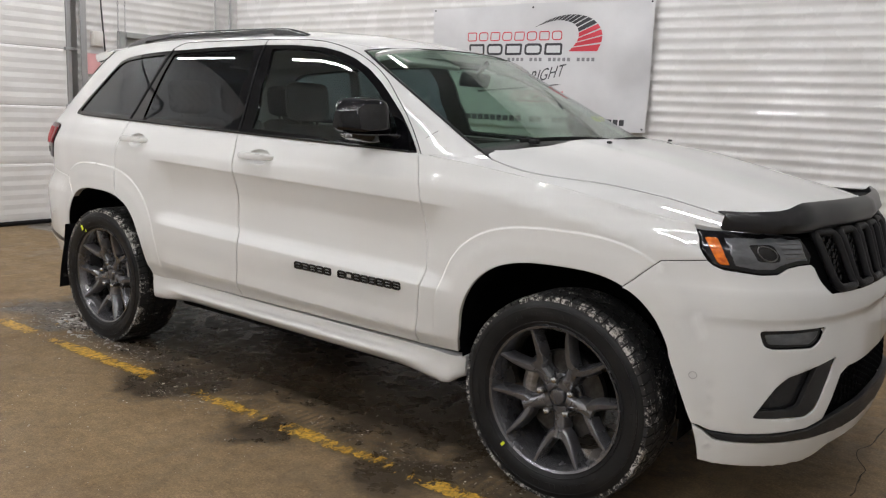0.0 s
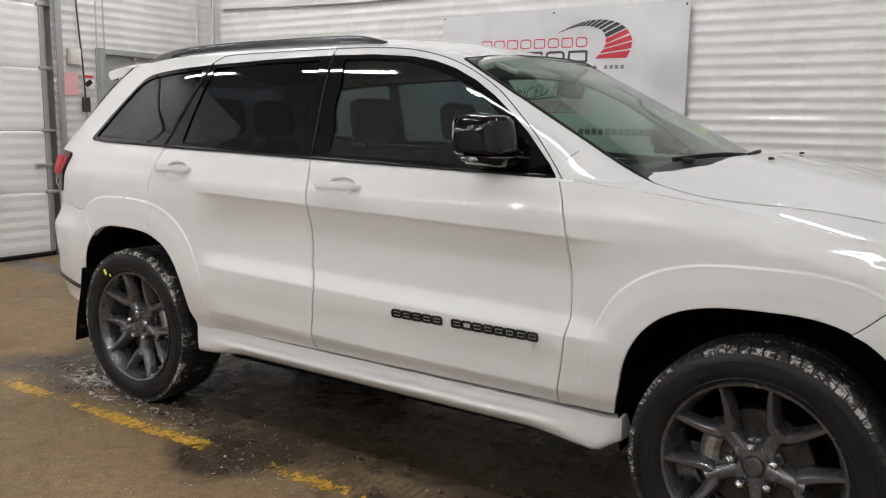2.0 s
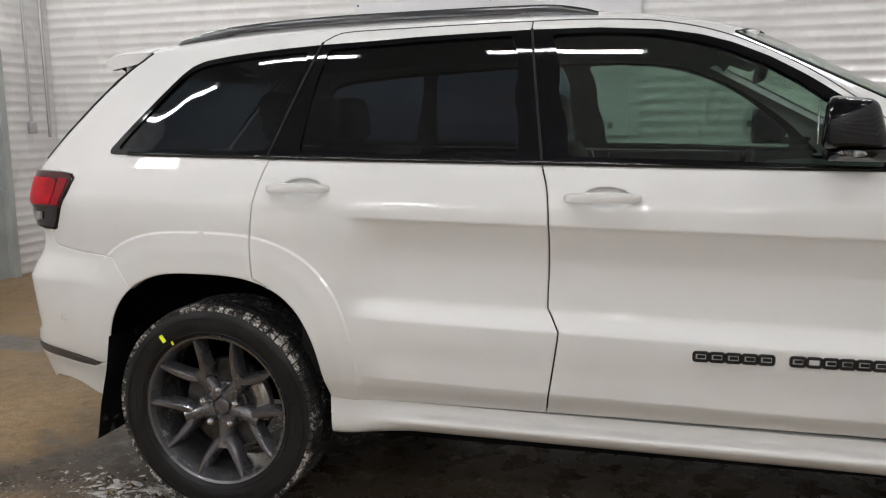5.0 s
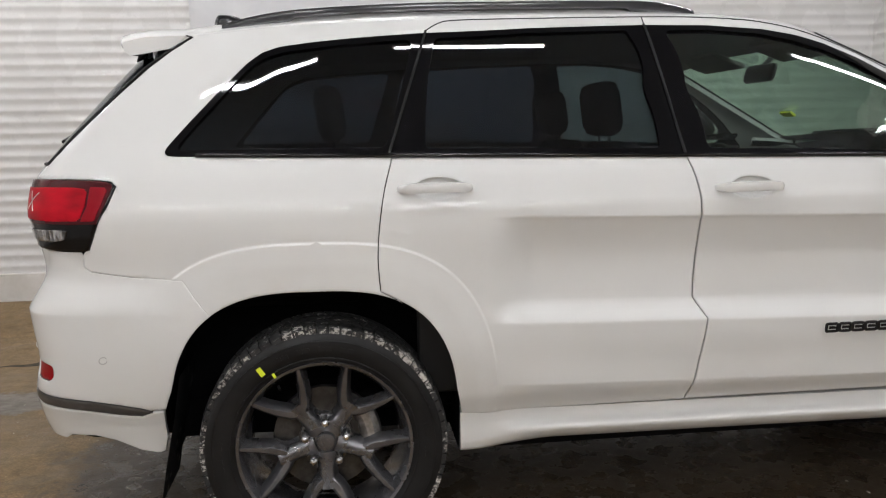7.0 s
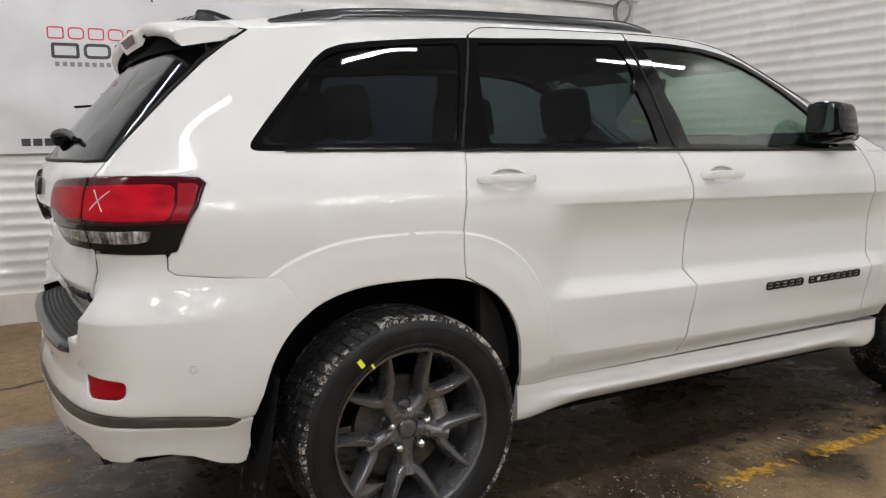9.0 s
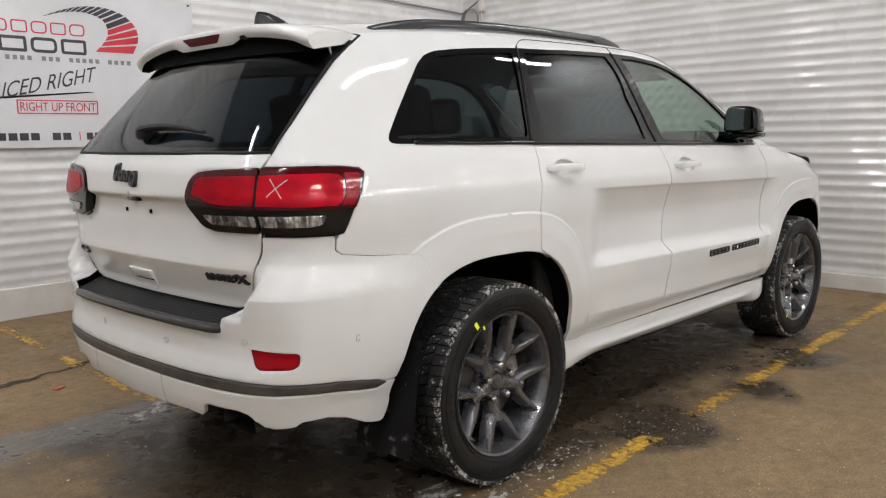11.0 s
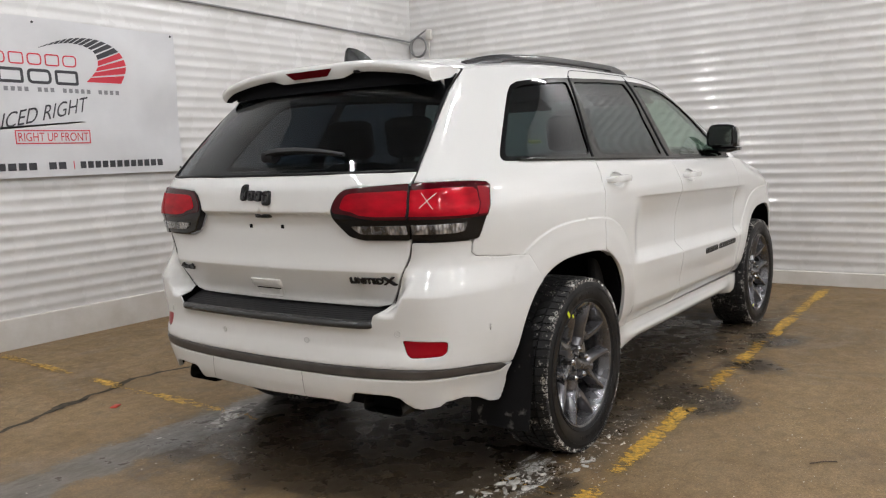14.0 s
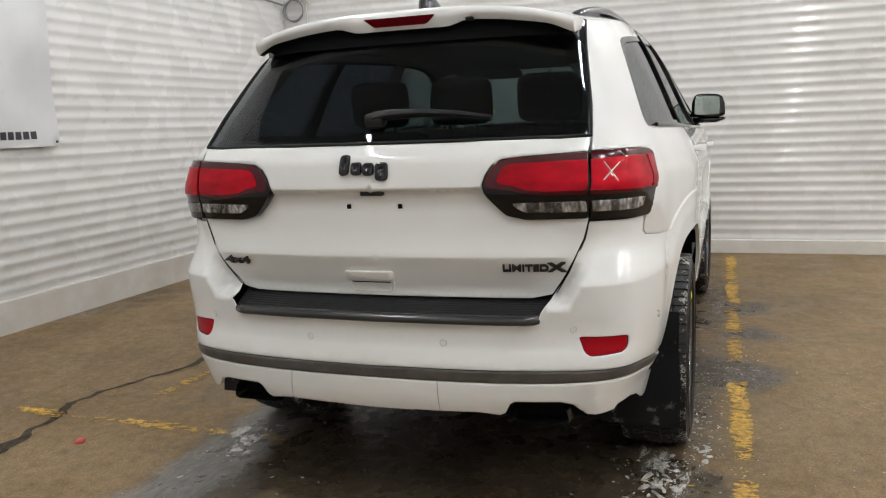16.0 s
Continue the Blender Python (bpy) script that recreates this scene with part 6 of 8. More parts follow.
    panel("reverse_lens", [(lamp_face, on(lamp_face, [(0.694, 1.03), (0.694, 1.064)], back) + on(lamp_face, [(-0.77, 1.064), (-0.735, 1.062), (-0.745, 1.035), (-0.78, 1.029)]))], LAMP_CLEAR, base, "clear ribbed lens", sides=(sgn,), off=0.009, gap=0, thick=0.006, step=0.012, round_edge=0.001)
# chalk cross on the right lamp
tl = [o for o in car.children if o.name.startswith("tail_lamp")][0]
for (y0, z0), (y1, z1) in (((0.722, 1.177), (0.762, 1.119)), ((0.764, 1.174), (0.722, 1.123))):
    bm = bmesh.new()
    tube(bm, [Vector(lamp_face(*back(y0 + (y1 - y0) * i / 8, z0 + (z1 - z0) * i / 8, lamp_face))) + Vector((-0.0075, -0.0085, 0)) for i in range(9)], 0.0016, 5)
    part("chalk_stroke", bm, SNOW, tl, "", 60)


def gate_x(y, z):
    return low(*back(abs(y), z))[0]


# number plate recess, catch, handle
bm = boxed((gate_x(0.0, 1.085) - 0.002, 0.0, 1.0965), (0.034, 0.082, 0.02), 0.007)
part("plate_lamp", bm, BADGE, tailgate, "black release switch", 40)
for y in (-0.09, 0.09):
    part("plate_screw_hole", boxed((gate_x(y, 1.05) + 0.004, y, 1.052), (0.018, 0.015, 0.015), 0.002), INNER, tailgate)
bm = bmesh.new()
loop = rounded([(-0.05, 0.805), (0.122, 0.805), (0.122, 0.838), (-0.05, 0.838)], 0.01, 4)
rings = [[bm.verts.new((gate_x(y, z) - d, 0.036 + (y - 0.036) * f, 0.8215 + (z - 0.8215) * f)) for y, z in loop] for f, d in ((1.03, -0.004), (1.0, 0.007), (0.93, 0.0105), (0.8, 0.012))]
for a, b in zip(rings, rings[1:]):
    for j in range(len(loop)):
        bm.faces.new((a[j], a[(j + 1) % len(loop)], b[(j + 1) % len(loop)], b[j]))
bm.faces.new(rings[-1])
bmesh.ops.recalc_face_normals(bm, faces=bm.faces[:])
pull = part("pull_handle", bm, PAINT, tailgate, "white pull handle", 50)
bm = bmesh.new()
loop = rounded([(-0.046, 0.803), (-0.034, 0.765), (0.106, 0.765), (0.118, 0.803)], 0.012, 4)
tube(bm, [(gate_x(y, z) + 0.0005, y, z) for y, z in loop], 0.0045, 6, closed=True, up=(1, 0, 0))
part("pull_cup", bm, PAINT, pull, "white rim of the finger cup", 60)
# flat black strip standing in for the shade under the handle; no real opening
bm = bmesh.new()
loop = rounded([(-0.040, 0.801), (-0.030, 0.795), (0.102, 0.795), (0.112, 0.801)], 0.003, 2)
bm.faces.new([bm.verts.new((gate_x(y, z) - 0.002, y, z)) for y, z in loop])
part("cup_shade_strip", bm, INNER, pull)
# shapes in place of the maker's badge
bm = bmesh.new()
for y0, w, z0, h, lean in ((0.084, 0.034, 1.188, 0.066, 0.1), (0.042, 0.038, 1.176, 0.042, 0.0), (0.0, 0.038, 1.174, 0.042, 0.0), (-0.045, 0.042, 1.166, 0.058, 0.0)):
    loop = [(y0 + a - lean * b, z0 + b) for a, b in rounded([(-w / 2, -h / 2), (w / 2, -h / 2), (w / 2, h / 2), (-w / 2, h / 2)], 0.014, 4)]
    rings = [[bm.verts.new((gate_x(a, b) - d, y0 + (a - y0) * f, z0 + (b - z0) * f)) for a, b in loop] for f, d in ((1.0, -0.004), (1.0, 0.008), (0.88, 0.0125), (0.45, 0.0125), (0.32, 0.009))]
    for p, q in zip(rings, rings[1:]):
        for k in range(len(loop)):
            bm.faces.new((p[k], p[(k + 1) % len(loop)], q[(k + 1) % len(loop)], q[k]))
    bm.faces.new(rings[-1])
bmesh.ops.recalc_face_normals(bm, faces=bm.faces[:])
part("maker_badge", bm, BADGE, tailgate, "grey-black maker badge", 40)


def lettering(text, size, m, material, parent, extrude=0.004, name="lettering", label="", widen=1.0, bold=0.0):
    """Raised letters as a mesh; they read along m's x axis and stand on its y axis."""
    fc = bpy.data.curves.new(name, "FONT")
    fc.body, fc.size, fc.extrude, fc.align_x = text, size, extrude, "CENTER"
    fc.bevel_depth, fc.offset = min(0.0008, extrude / 4), bold
    tmp = bpy.data.objects.new(name, fc)
    me = bpy.data.meshes.new_from_object(tmp)
    me.name = name
    bpy.data.objects.remove(tmp)
    bpy.data.curves.remove(fc)
    me.transform(m @ Matrix.Diagonal((widen, 1, 1, 1)))
    me.materials.clear()
    me.materials.append(material)
    ob = new(name, me)
    ob.parent = parent
    if label:
        ob["label"] = label
    return ob


def gate_frame(y, z):
    """Axes for letters on the tailgate: x to the viewer's right, that is towards -y."""
    p = Vector(low(*back(abs(y), z)))
    p.y = y
    q = Vector(low(*back(abs(y - 0.05), z)))
    q.y = y - 0.05
    ex = (q - p).normalized()
    r = Vector(low(*back(abs(y), z + 0.02)))
    r.y = y
    en = ex.cross((r - p).normalized()).normalized()
    ez = en.cross(ex)
    m = Matrix((ex, ez, en)).transposed().to_4x4()
    m.translation = p + en * 0.003
    return m


lettering("4x4", 0.037, gate_frame(0.548, 0.855), BADGE, tailgate, 0.005, "drive_badge", "black four wheel drive badge", 2.0, 0.0005)
lettering("LIMITED", 0.034, gate_frame(-0.489, 0.846), BADGE, tailgate, 0.004, "trim_badge", "black trim badge", 1.18, 0.0002)
lettering("X", 0.044, gate_frame(-0.584, 0.845), BADGE, tailgate, 0.005, "trim_badge", "black trim badge", 1.55, 0.001)
# rear wiper
bm = bmesh.new()
xw = [(Vector(up(*back(abs(y), z, up))).x - d, y, z) for y, z, d in ((0.0, 1.335, 0.03), (-0.05, 1.343, 0.034), (-0.15, 1.345, 0.032), (-0.27, 1.338, 0.028), (-0.385, 1.322, 0.022))]
tube(bm, xw, lambda u: 0.020 - 0.013 * u, 8, 1.2, up=(1, 0, 0))
box(bm, (xw[0][0] + 0.01, 0.0, 1.325), (0.06, 0.07, 0.05), 0.018)
part("rear_wiper", bm, RUBBER, car, "black rear wiper arm", 45)

# roof spoiler over the tailgate glass
bm = bmesh.new()
rows, under = [], []
for i in range(49):
    v = -1 + 2 * i / 48
    y = 0.598 * v
    a = abs(v)
    tip = -0.636 + 0.018 * a ** 3 + 0.02 * a ** 14
    zt = CANT(-0.5) + ROOF_UP(-0.5) * (1 - a ** 3.2)
    drop = 0.022 * (1 - smooth(0.16, 0.25, abs(y))) + 0.012 * smooth(0.85, 1.0, a)
    thin = 0.006 * smooth(0.7, 1.0, a)
    xg = up(*back(min(abs(y), 0.60), 1.60, up))[0] - 0.012
    rows.append([bm.verts.new(p) for p in ((-0.40, y, zt + 0.008), (-0.52, y, zt + 0.006), (tip + 0.035, y, zt - 0.002), (tip + 0.006, y, zt - 0.009), (tip, y, zt - 0.020), (tip + 0.005, y, zt - 0.034 - drop * 0.5 + thin * 0.5), (tip + 0.022, y, zt - 0.048 - drop + thin))])
    under.append([(tip + 0.022, y, zt - 0.047 - drop + thin), (tip + 0.055, y, zt - 0.050 - drop * 0.9 + thin), (xg - 0.005, y, 1.588 + 0.02 * smooth(0.9, 1, a))])
for a, b in zip(rows, rows[1:]):
    for j in range(6):
        bm.faces.new((a[j], b[j], b[j + 1], a[j + 1]))
for r in (rows[0], rows[-1]):
    y = r[0].co.y
    bm.faces.new(r + [bm.verts.new((-0.44, y, CANT(-0.5) - 0.03))])
bmesh.ops.recalc_face_normals(bm, faces=bm.faces[:])
spoiler = part("spoiler", bm, PAINT, car, "white roof spoiler", 55)
zt = CANT(-0.5) + ROOF_UP(-0.5)
bm = bmesh.new()
loop = rounded([(0.135, -0.029), (-0.135, -0.029), (-0.098, -0.058), (0.098, -0.058)], 0.008, 3)
bm.faces.new([bm.verts.new((-0.6385 + 0.012 * (b + 0.029) / -0.03, a, zt + b)) for a, b in loop])
bmesh.ops.solidify(bm, geom=bm.faces[:], thickness=0.012)
bmesh.ops.recalc_face_normals(bm, faces=bm.faces[:])
part("brake_lamp", bm, LAMP_DARK, spoiler, "dark red high brake lamp", 40)
part("spoiler_nozzle", boxed((-0.61, -0.25, zt - 0.05), (0.03, 0.03, 0.012), 0.005), RUBBER, spoiler)
bm = bmesh.new()
rows = [[bm.verts.new(p) for p in r] for r in under]
for a, b in zip(rows, rows[1:]):
    for j in range(2):
        bm.faces.new((a[j], b[j], b[j + 1], a[j + 1]))
part("spoiler_underside", bm, INNER, spoiler, "black spoiler underside", 60)
# aerial fin
bm = bmesh.new()
rings = []
for k, (w, l0, l1, z) in enumerate(((0.038, -0.40, -0.19, 0.0), (0.034, -0.397, -0.22, 0.022), (0.026, -0.392, -0.27, 0.046), (0.016, -0.385, -0.315, 0.06), (0.006, -0.378, -0.335, 0.065))):
    base_z = roof_top(-0.3, 0)[2] + z
    rings.append([bm.verts.new(((l0 + l1) / 2 + (l1 - l0) / 2 * math.cos(t * math.tau / 16), w * math.sin(t * math.tau / 16), base_z)) for t in range(16)])
for a, b in zip(rings, rings[1:]):
    for j in range(16):
        bm.faces.new((a[j], a[(j + 1) % 16], b[(j + 1) % 16], b[j]))
bm.faces.new(rings[-1])
part("aerial_fin", bm, BADGE, car, "black roof aerial fin", 60)

# roof rails
for sgn in (1, -1):
    bm = bmesh.new()
    rings = []
    for i in range(61):
        u = i / 60
        x = -0.29 + (1.29 + 0.29) * u
        ends = min(1, u / 0.16, (1 - u) / 0.13)
        y = ROOF_EDGE(x) - 0.06
        z = roof_top(x, y)[2]
        zc = z + 0.024 * math.sin(ends * math.pi / 2) ** 0.8
        low_z = z - 0.01 if u < 0.15 or u > 0.86 else zc - 0.018
        rings.append([bm.verts.new((x, -sgn * (y + dy), zz)) for dy, zz in ((-0.020, low_z), (-0.019, zc - 0.004), (-0.009, zc + 0.008), (0.009, zc + 0.008), (0.019, zc - 0.004), (0.020, low_z))])
    for a, b in zip(rings, rings[1:]):
        for j in range(6):
            bm.faces.new((a[j], b[j], b[(j + 1) % 6], a[(j + 1) % 6]))
    bm.faces.new(rings[0]), bm.faces.new(rings[-1])
    bmesh.ops.recalc_face_normals(bm, faces=bm.faces[:])
    part("roof_rail", bm, PAD_LIP, car, "black roof rail", 50)


# front bumper with its openings
fb_top = on(low, [(3.1515, 0.8335), (3.2655, 0.9338), (3.403, 0.950), (3.4195, 0.936), (3.441, 0.9275)]) + on(low, [(0.85, 0.9235), (0.78, 0.9115), (0.735, 0.9135), (0.70, 0.9325), (0.66, 0.9395), (0.612, 0.9415), (0.595, 0.93), (0.565, 0.86), (0.55, 0.846), (0.3, 0.842), (0.0, 0.84), (0.0, 0.581), (0.40, 0.576), (0.455, 0.557), (0.50, 0.49), (0.55, 0.415)], ahead)
fb_low = on(low, [(0.62, 0.398), (0.70, 0.393), (0.76, 0.39)], ahead) + on(low, [(3.53, 0.388), (3.46, 0.392), (3.43, 0.405)])
fb_arch = on(low, [(3.405, 0.41), (3.385, 0.455), (3.345, 0.56), (3.322, 0.62)] + [p for p in arch_line(FRONT_ARCH, 10, 61) if p[1] > 0.65])
FOG = [(0.795, 0.735), (0.785, 0.685), (0.765, 0.674), (0.62, 0.669), (0.585, 0.69), (0.56, 0.735)]
INTAKE = [(0.80, 0.442), (0.775, 0.50), (0.745, 0.55), (0.71, 0.58), (0.60, 0.605), (0.49, 0.625), (0.54, 0.54), (0.59, 0.455), (0.63, 0.435)]
CENTRE = [(0.0, 0.578), (0.40, 0.573), (0.45, 0.555), (0.497, 0.49), (0.55, 0.418), (0.30, 0.43), (0.0, 0.435)]
fog, intake = (on(low, rounded(p, 0.014, 4), ahead) for p in (FOG, INTAKE))
NOSE_EDGE = [(S_NOSE - 0.02 - 0.03 * i, z) for z in (0.736, 0.745, 0.753, 0.761, 0.769, 0.777, 0.785, 0.795) for i in range(34)]
panel("front_bumper", [(low, fb_top + fb_low + fb_arch, [fog, intake]),], PAINT, car, "white front bumper with fog lamp slots", gap=0.0, inner=INNER, round_edge=0.002, step=0.026, thick=0.008, extra=NOSE_EDGE)
lower_grille = panel("lower_grille", [(low, on(low, [p if p[1] > 0.45 else (p[0], 0.37) for p in CENTRE], ahead))], INNER, car, "black lower grille mesh", gap=0.0, off=-0.03)
bm = bmesh.new()
for i in range(28):
    for j in range(7):
        yy, zz = -0.486 + 0.036 * i, 0.448 + 0.024 * j + (0.012 if i % 2 else 0)
        if zz > 0.57 or abs(yy) > 0.55 - (zz - 0.42) * 0.72:
            continue
        x = low(*ahead(abs(yy), zz))[0]
        tube(bm, [(x - 0.016, yy + 0.015 * math.cos(t * math.tau / 6), zz + 0.011 * math.sin(t * math.tau / 6)) for t in range(6)], 0.003, 4, closed=True, up=(1, 0, 0))
part("grille_mesh", bm, INNER, lower_grille, "", 60)
lip_line = on(low, [(3.452, 0.388), (3.5, 0.386), (3.54, 0.385)]) + on(low, [(0.74, 0.386), (0.62, 0.394), (0.555, 0.412), (0.40, 0.43), (0.2, 0.438), (0.0, 0.44), (0.0, 0.365), (0.3, 0.362), (0.6, 0.36), (0.74, 0.362)], ahead) + on(low, [(3.53, 0.363), (3.48, 0.366)])
panel("bumper_strip", [(low, lip_line)], PLASTIC, car, "dark plastic strip under the grille", gap=0.0, off=0.008, thick=0.02, step=0.02)
lip2 = on(low, [(3.408, 0.404), (3.44, 0.388), (3.47, 0.362), (3.53, 0.358)]) + on(low, [(0.74, 0.357), (0.6, 0.356), (0.3, 0.358), (0.0, 0.36), (0.0, 0.318), (0.3, 0.315), (0.48, 0.305), (0.56, 0.275), (0.65, 0.27), (0.75, 0.272)], ahead) + on(low, [(3.53, 0.275), (3.46, 0.28), (3.432, 0.286)])
panel("bumper_skirt", [(low, lip2)], PAINT, car, "white lower front lip", gap=0.0, inner=INNER, step=0.02, off=0.004)
for sgn in (1, -1):
    fl = panel("fog_lamp", [(low, fog)], LAMP_SMOKE, car, "smoked fog lamp", sides=(sgn,), off=-0.012, gap=0.001, step=0.02)
    panel("fog_lens", [(low, on(low, rounded([(0.78, 0.722), (0.772, 0.69), (0.63, 0.682), (0.60, 0.70), (0.585, 0.722)], 0.008, 2), ahead))], HEAD_IN, fl, sides=(sgn,), off=-0.009, gap=0, thick=0.004, step=0.02)
    si = panel("side_intake", [(low, intake)], BADGE, car, "black side intake", sides=(sgn,), off=-0.03, gap=0.001, step=0.02)
    panel("intake_blade", [(low, on(low, rounded([(0.49, 0.625), (0.58, 0.612), (0.63, 0.53), (0.66, 0.475), (0.70, 0.462), (0.785, 0.468), (0.80, 0.443), (0.63, 0.436), (0.59, 0.456), (0.54, 0.54)], 0.01, 3), ahead))], PLASTIC, si, "grey intake blade", sides=(sgn,), off=-0.008, gap=0, step=0.02)
    p = Vector(low(*side(3.40, 0.575)))
    bm = bmesh.new()
    tube(bm, [Vector((p.x + 0.012 * math.cos(a * math.tau / 18), sgn * (p.y - 0.003 + 0.003 * math.cos(a * math.tau / 18)), p.z + 0.012 * math.sin(a * math.tau / 18))) for a in range(18)], 0.0016, 5, closed=True, up=(0, 1, 0))
    part("sensor_ring", bm, SENSOR, car, "", 60)
    # headlamp
    hl = on(low, [(3.345, 1.044), (3.378, 0.99), (3.418, 0.938), (3.44, 0.93)]) + on(low, [(0.85, 0.926), (0.78, 0.914), (0.735, 0.916), (0.70, 0.935), (0.66, 0.942), (0.612, 0.944), (0.60, 0.97), (0.605, 1.03), (0.65, 1.036)], ahead) + on(low, [(3.55, 1.042), (3.45, 1.046)])
    head = panel("headlamp", [(low, rounded(hl, 0.006, 2))], LAMP_SMOKE, car, "smoked headlamp with amber corner", sides=(sgn,), off=0.0, gap=0.002, thick=0.03, step=0.02)
    panel("amber_lens", [(low, on(low, rounded([(3.376, 1.022), (3.436, 0.942), (3.466, 0.94), (3.412, 1.022)], 0.006, 2)))], AMBER, head, "amber corner lens", sides=(sgn,), off=0.003, gap=0, thick=0.004, step=0.015)
    panel("lamp_unit", [(low, on(low, [(3.428, 1.024), (3.482, 0.938)]) + on(low, [(0.79, 0.928), (0.745, 0.93), (0.71, 0.947), (0.665, 0.954), (0.625, 0.955), (0.62, 1.02), (0.70, 1.025)], ahead))], HEAD_IN, head, "grey lamp unit behind the lens", sides=(sgn,), off=0.002, gap=0, thick=0.004, step=0.015)
    panel("projector", [(low, on(low, rounded([(0.79, 1.004), (0.79, 0.955), (0.725, 0.953), (0.725, 1.006)], 0.012, 4), ahead))], LAMP_SMOKE, head, "dark projector lens", sides=(sgn,), off=0.0045, gap=0, thick=0.004, step=0.015)
    for zf in (0.966, 0.98, 0.994, 1.008):
        bm = bmesh.new()
        tube(bm, [Vector(low(*ahead(y, zf))) * Vector((1, sgn, 1)) + Vector((0.003, -0.002 * sgn, 0)) for y in (0.708, 0.69, 0.67, 0.65, 0.635)], 0.0016, 5)
        part("reflector_fin", bm, TRIM_GREY, head, "", 60)
    bm = bmesh.new()
    tube(bm, [Vector(low(*ahead(0.757 + 0.024 * math.cos(a * math.tau / 24), 0.98 + 0.022 * math.sin(a * math.tau / 24)))) * Vector((1, sgn, 1)) + Vector((0.005, -0.004 * sgn, 0)) for a in range(24)], 0.0022, 5, closed=True, up=(1, 0, 0))
    part("projector_ring", bm, TRIM_GREY, head, "dull grey ring", 60)
# grille
grille = panel("grille", [(low, on(low, [(0.55, 0.85), (0.59, 0.935), (0.60, 1.0), (0.60, 1.035), (0.2, 1.045), (0.0, 1.045), (0.0, 0.842), (0.3, 0.844)], ahead))], INNER, car, "black slotted front grille", gap=0.0, off=-0.03)
for k in range(7):
    y = -0.468 + 0.156 * k
    lean = 0.02 * (k - 3) / 3
    loop = []
    for a, b in rounded([(-0.058, -0.086), (0.058, -0.086), (0.06, 0.092), (-0.06, 0.092)], 0.022, 4):
        yy, zz = y + a + lean * b / 0.09, 0.945 + b
        loop.append((low(*ahead(abs(yy), zz))[0] + 0.004, yy, zz))
    bm = bmesh.new()
    tube(bm, loop, 0.0145, 8, closed=True, up=(1, 0, 0))
    part("grille_surround", bm, PAD_BLACK, grille, "", 60)
    bm = bmesh.new()
    for i in range(4):
        for j in range(8):
            yy, zz = y - 0.038 + 0.025 * i, 0.872 + 0.022 * j + (0.011 if i % 2 else 0)
            x = low(*ahead(abs(yy), zz))[0]
            tube(bm, [(x - 0.014, yy + 0.0125 * math.cos(t * math.tau / 6), zz + 0.011 * math.sin(t * math.tau / 6)) for t in range(6)], 0.003, 4, closed=True, up=(1, 0, 0))
    part("grille_mesh", bm, GLOSS_BLACK, grille, "", 60)
# bonnet deflector
bm = bmesh.new()
rows = []
for i in range(49):
    y = -0.80 + 1.6 * i / 48
    a = abs(y)
    yy = min(a, 0.79)
    x = curve((0, 3.72), (0.264, 3.698), (0.5, 3.655), (0.62, 3.63), (0.70, 3.59), (0.76, 3.53), (0.80, 3.43))(a)
    zb = curve((0, 1.05), (0.6, 1.05), (0.80, 1.052))(a)
    h = 0.09 - 0.026 * smooth(0.60, 0.70, a) - 0.01 * smooth(0.7, 0.8, a)
    rows.append([bm.verts.new(p) for p in ((x - 0.01, y, zb - 0.008), (x + 0.012, y, zb + h * 0.35), (x - 0.002, y, zb + h * 0.8), (x - 0.03, y, zb + h), (x - 0.034, y, zb + h - 0.004), (x - 0.01, y, zb + h * 0.75), (x - 0.02, y, zb))])
for a, b in zip(rows, rows[1:]):
    for j in range(7):
        bm.faces.new((a[j], b[j], b[(j + 1) % 7], a[(j + 1) % 7]))
bm.faces.new(rows[0]), bm.faces.new(rows[-1])
bmesh.ops.recalc_face_normals(bm, faces=bm.faces[:])
DEFLECT = mat("smoked_acrylic", (0.008, 0.008, 0.009), 0.3, spec=0.35)
part("bonnet_deflector", bm, DEFLECT, car, "smoked acrylic bonnet deflector", 50)

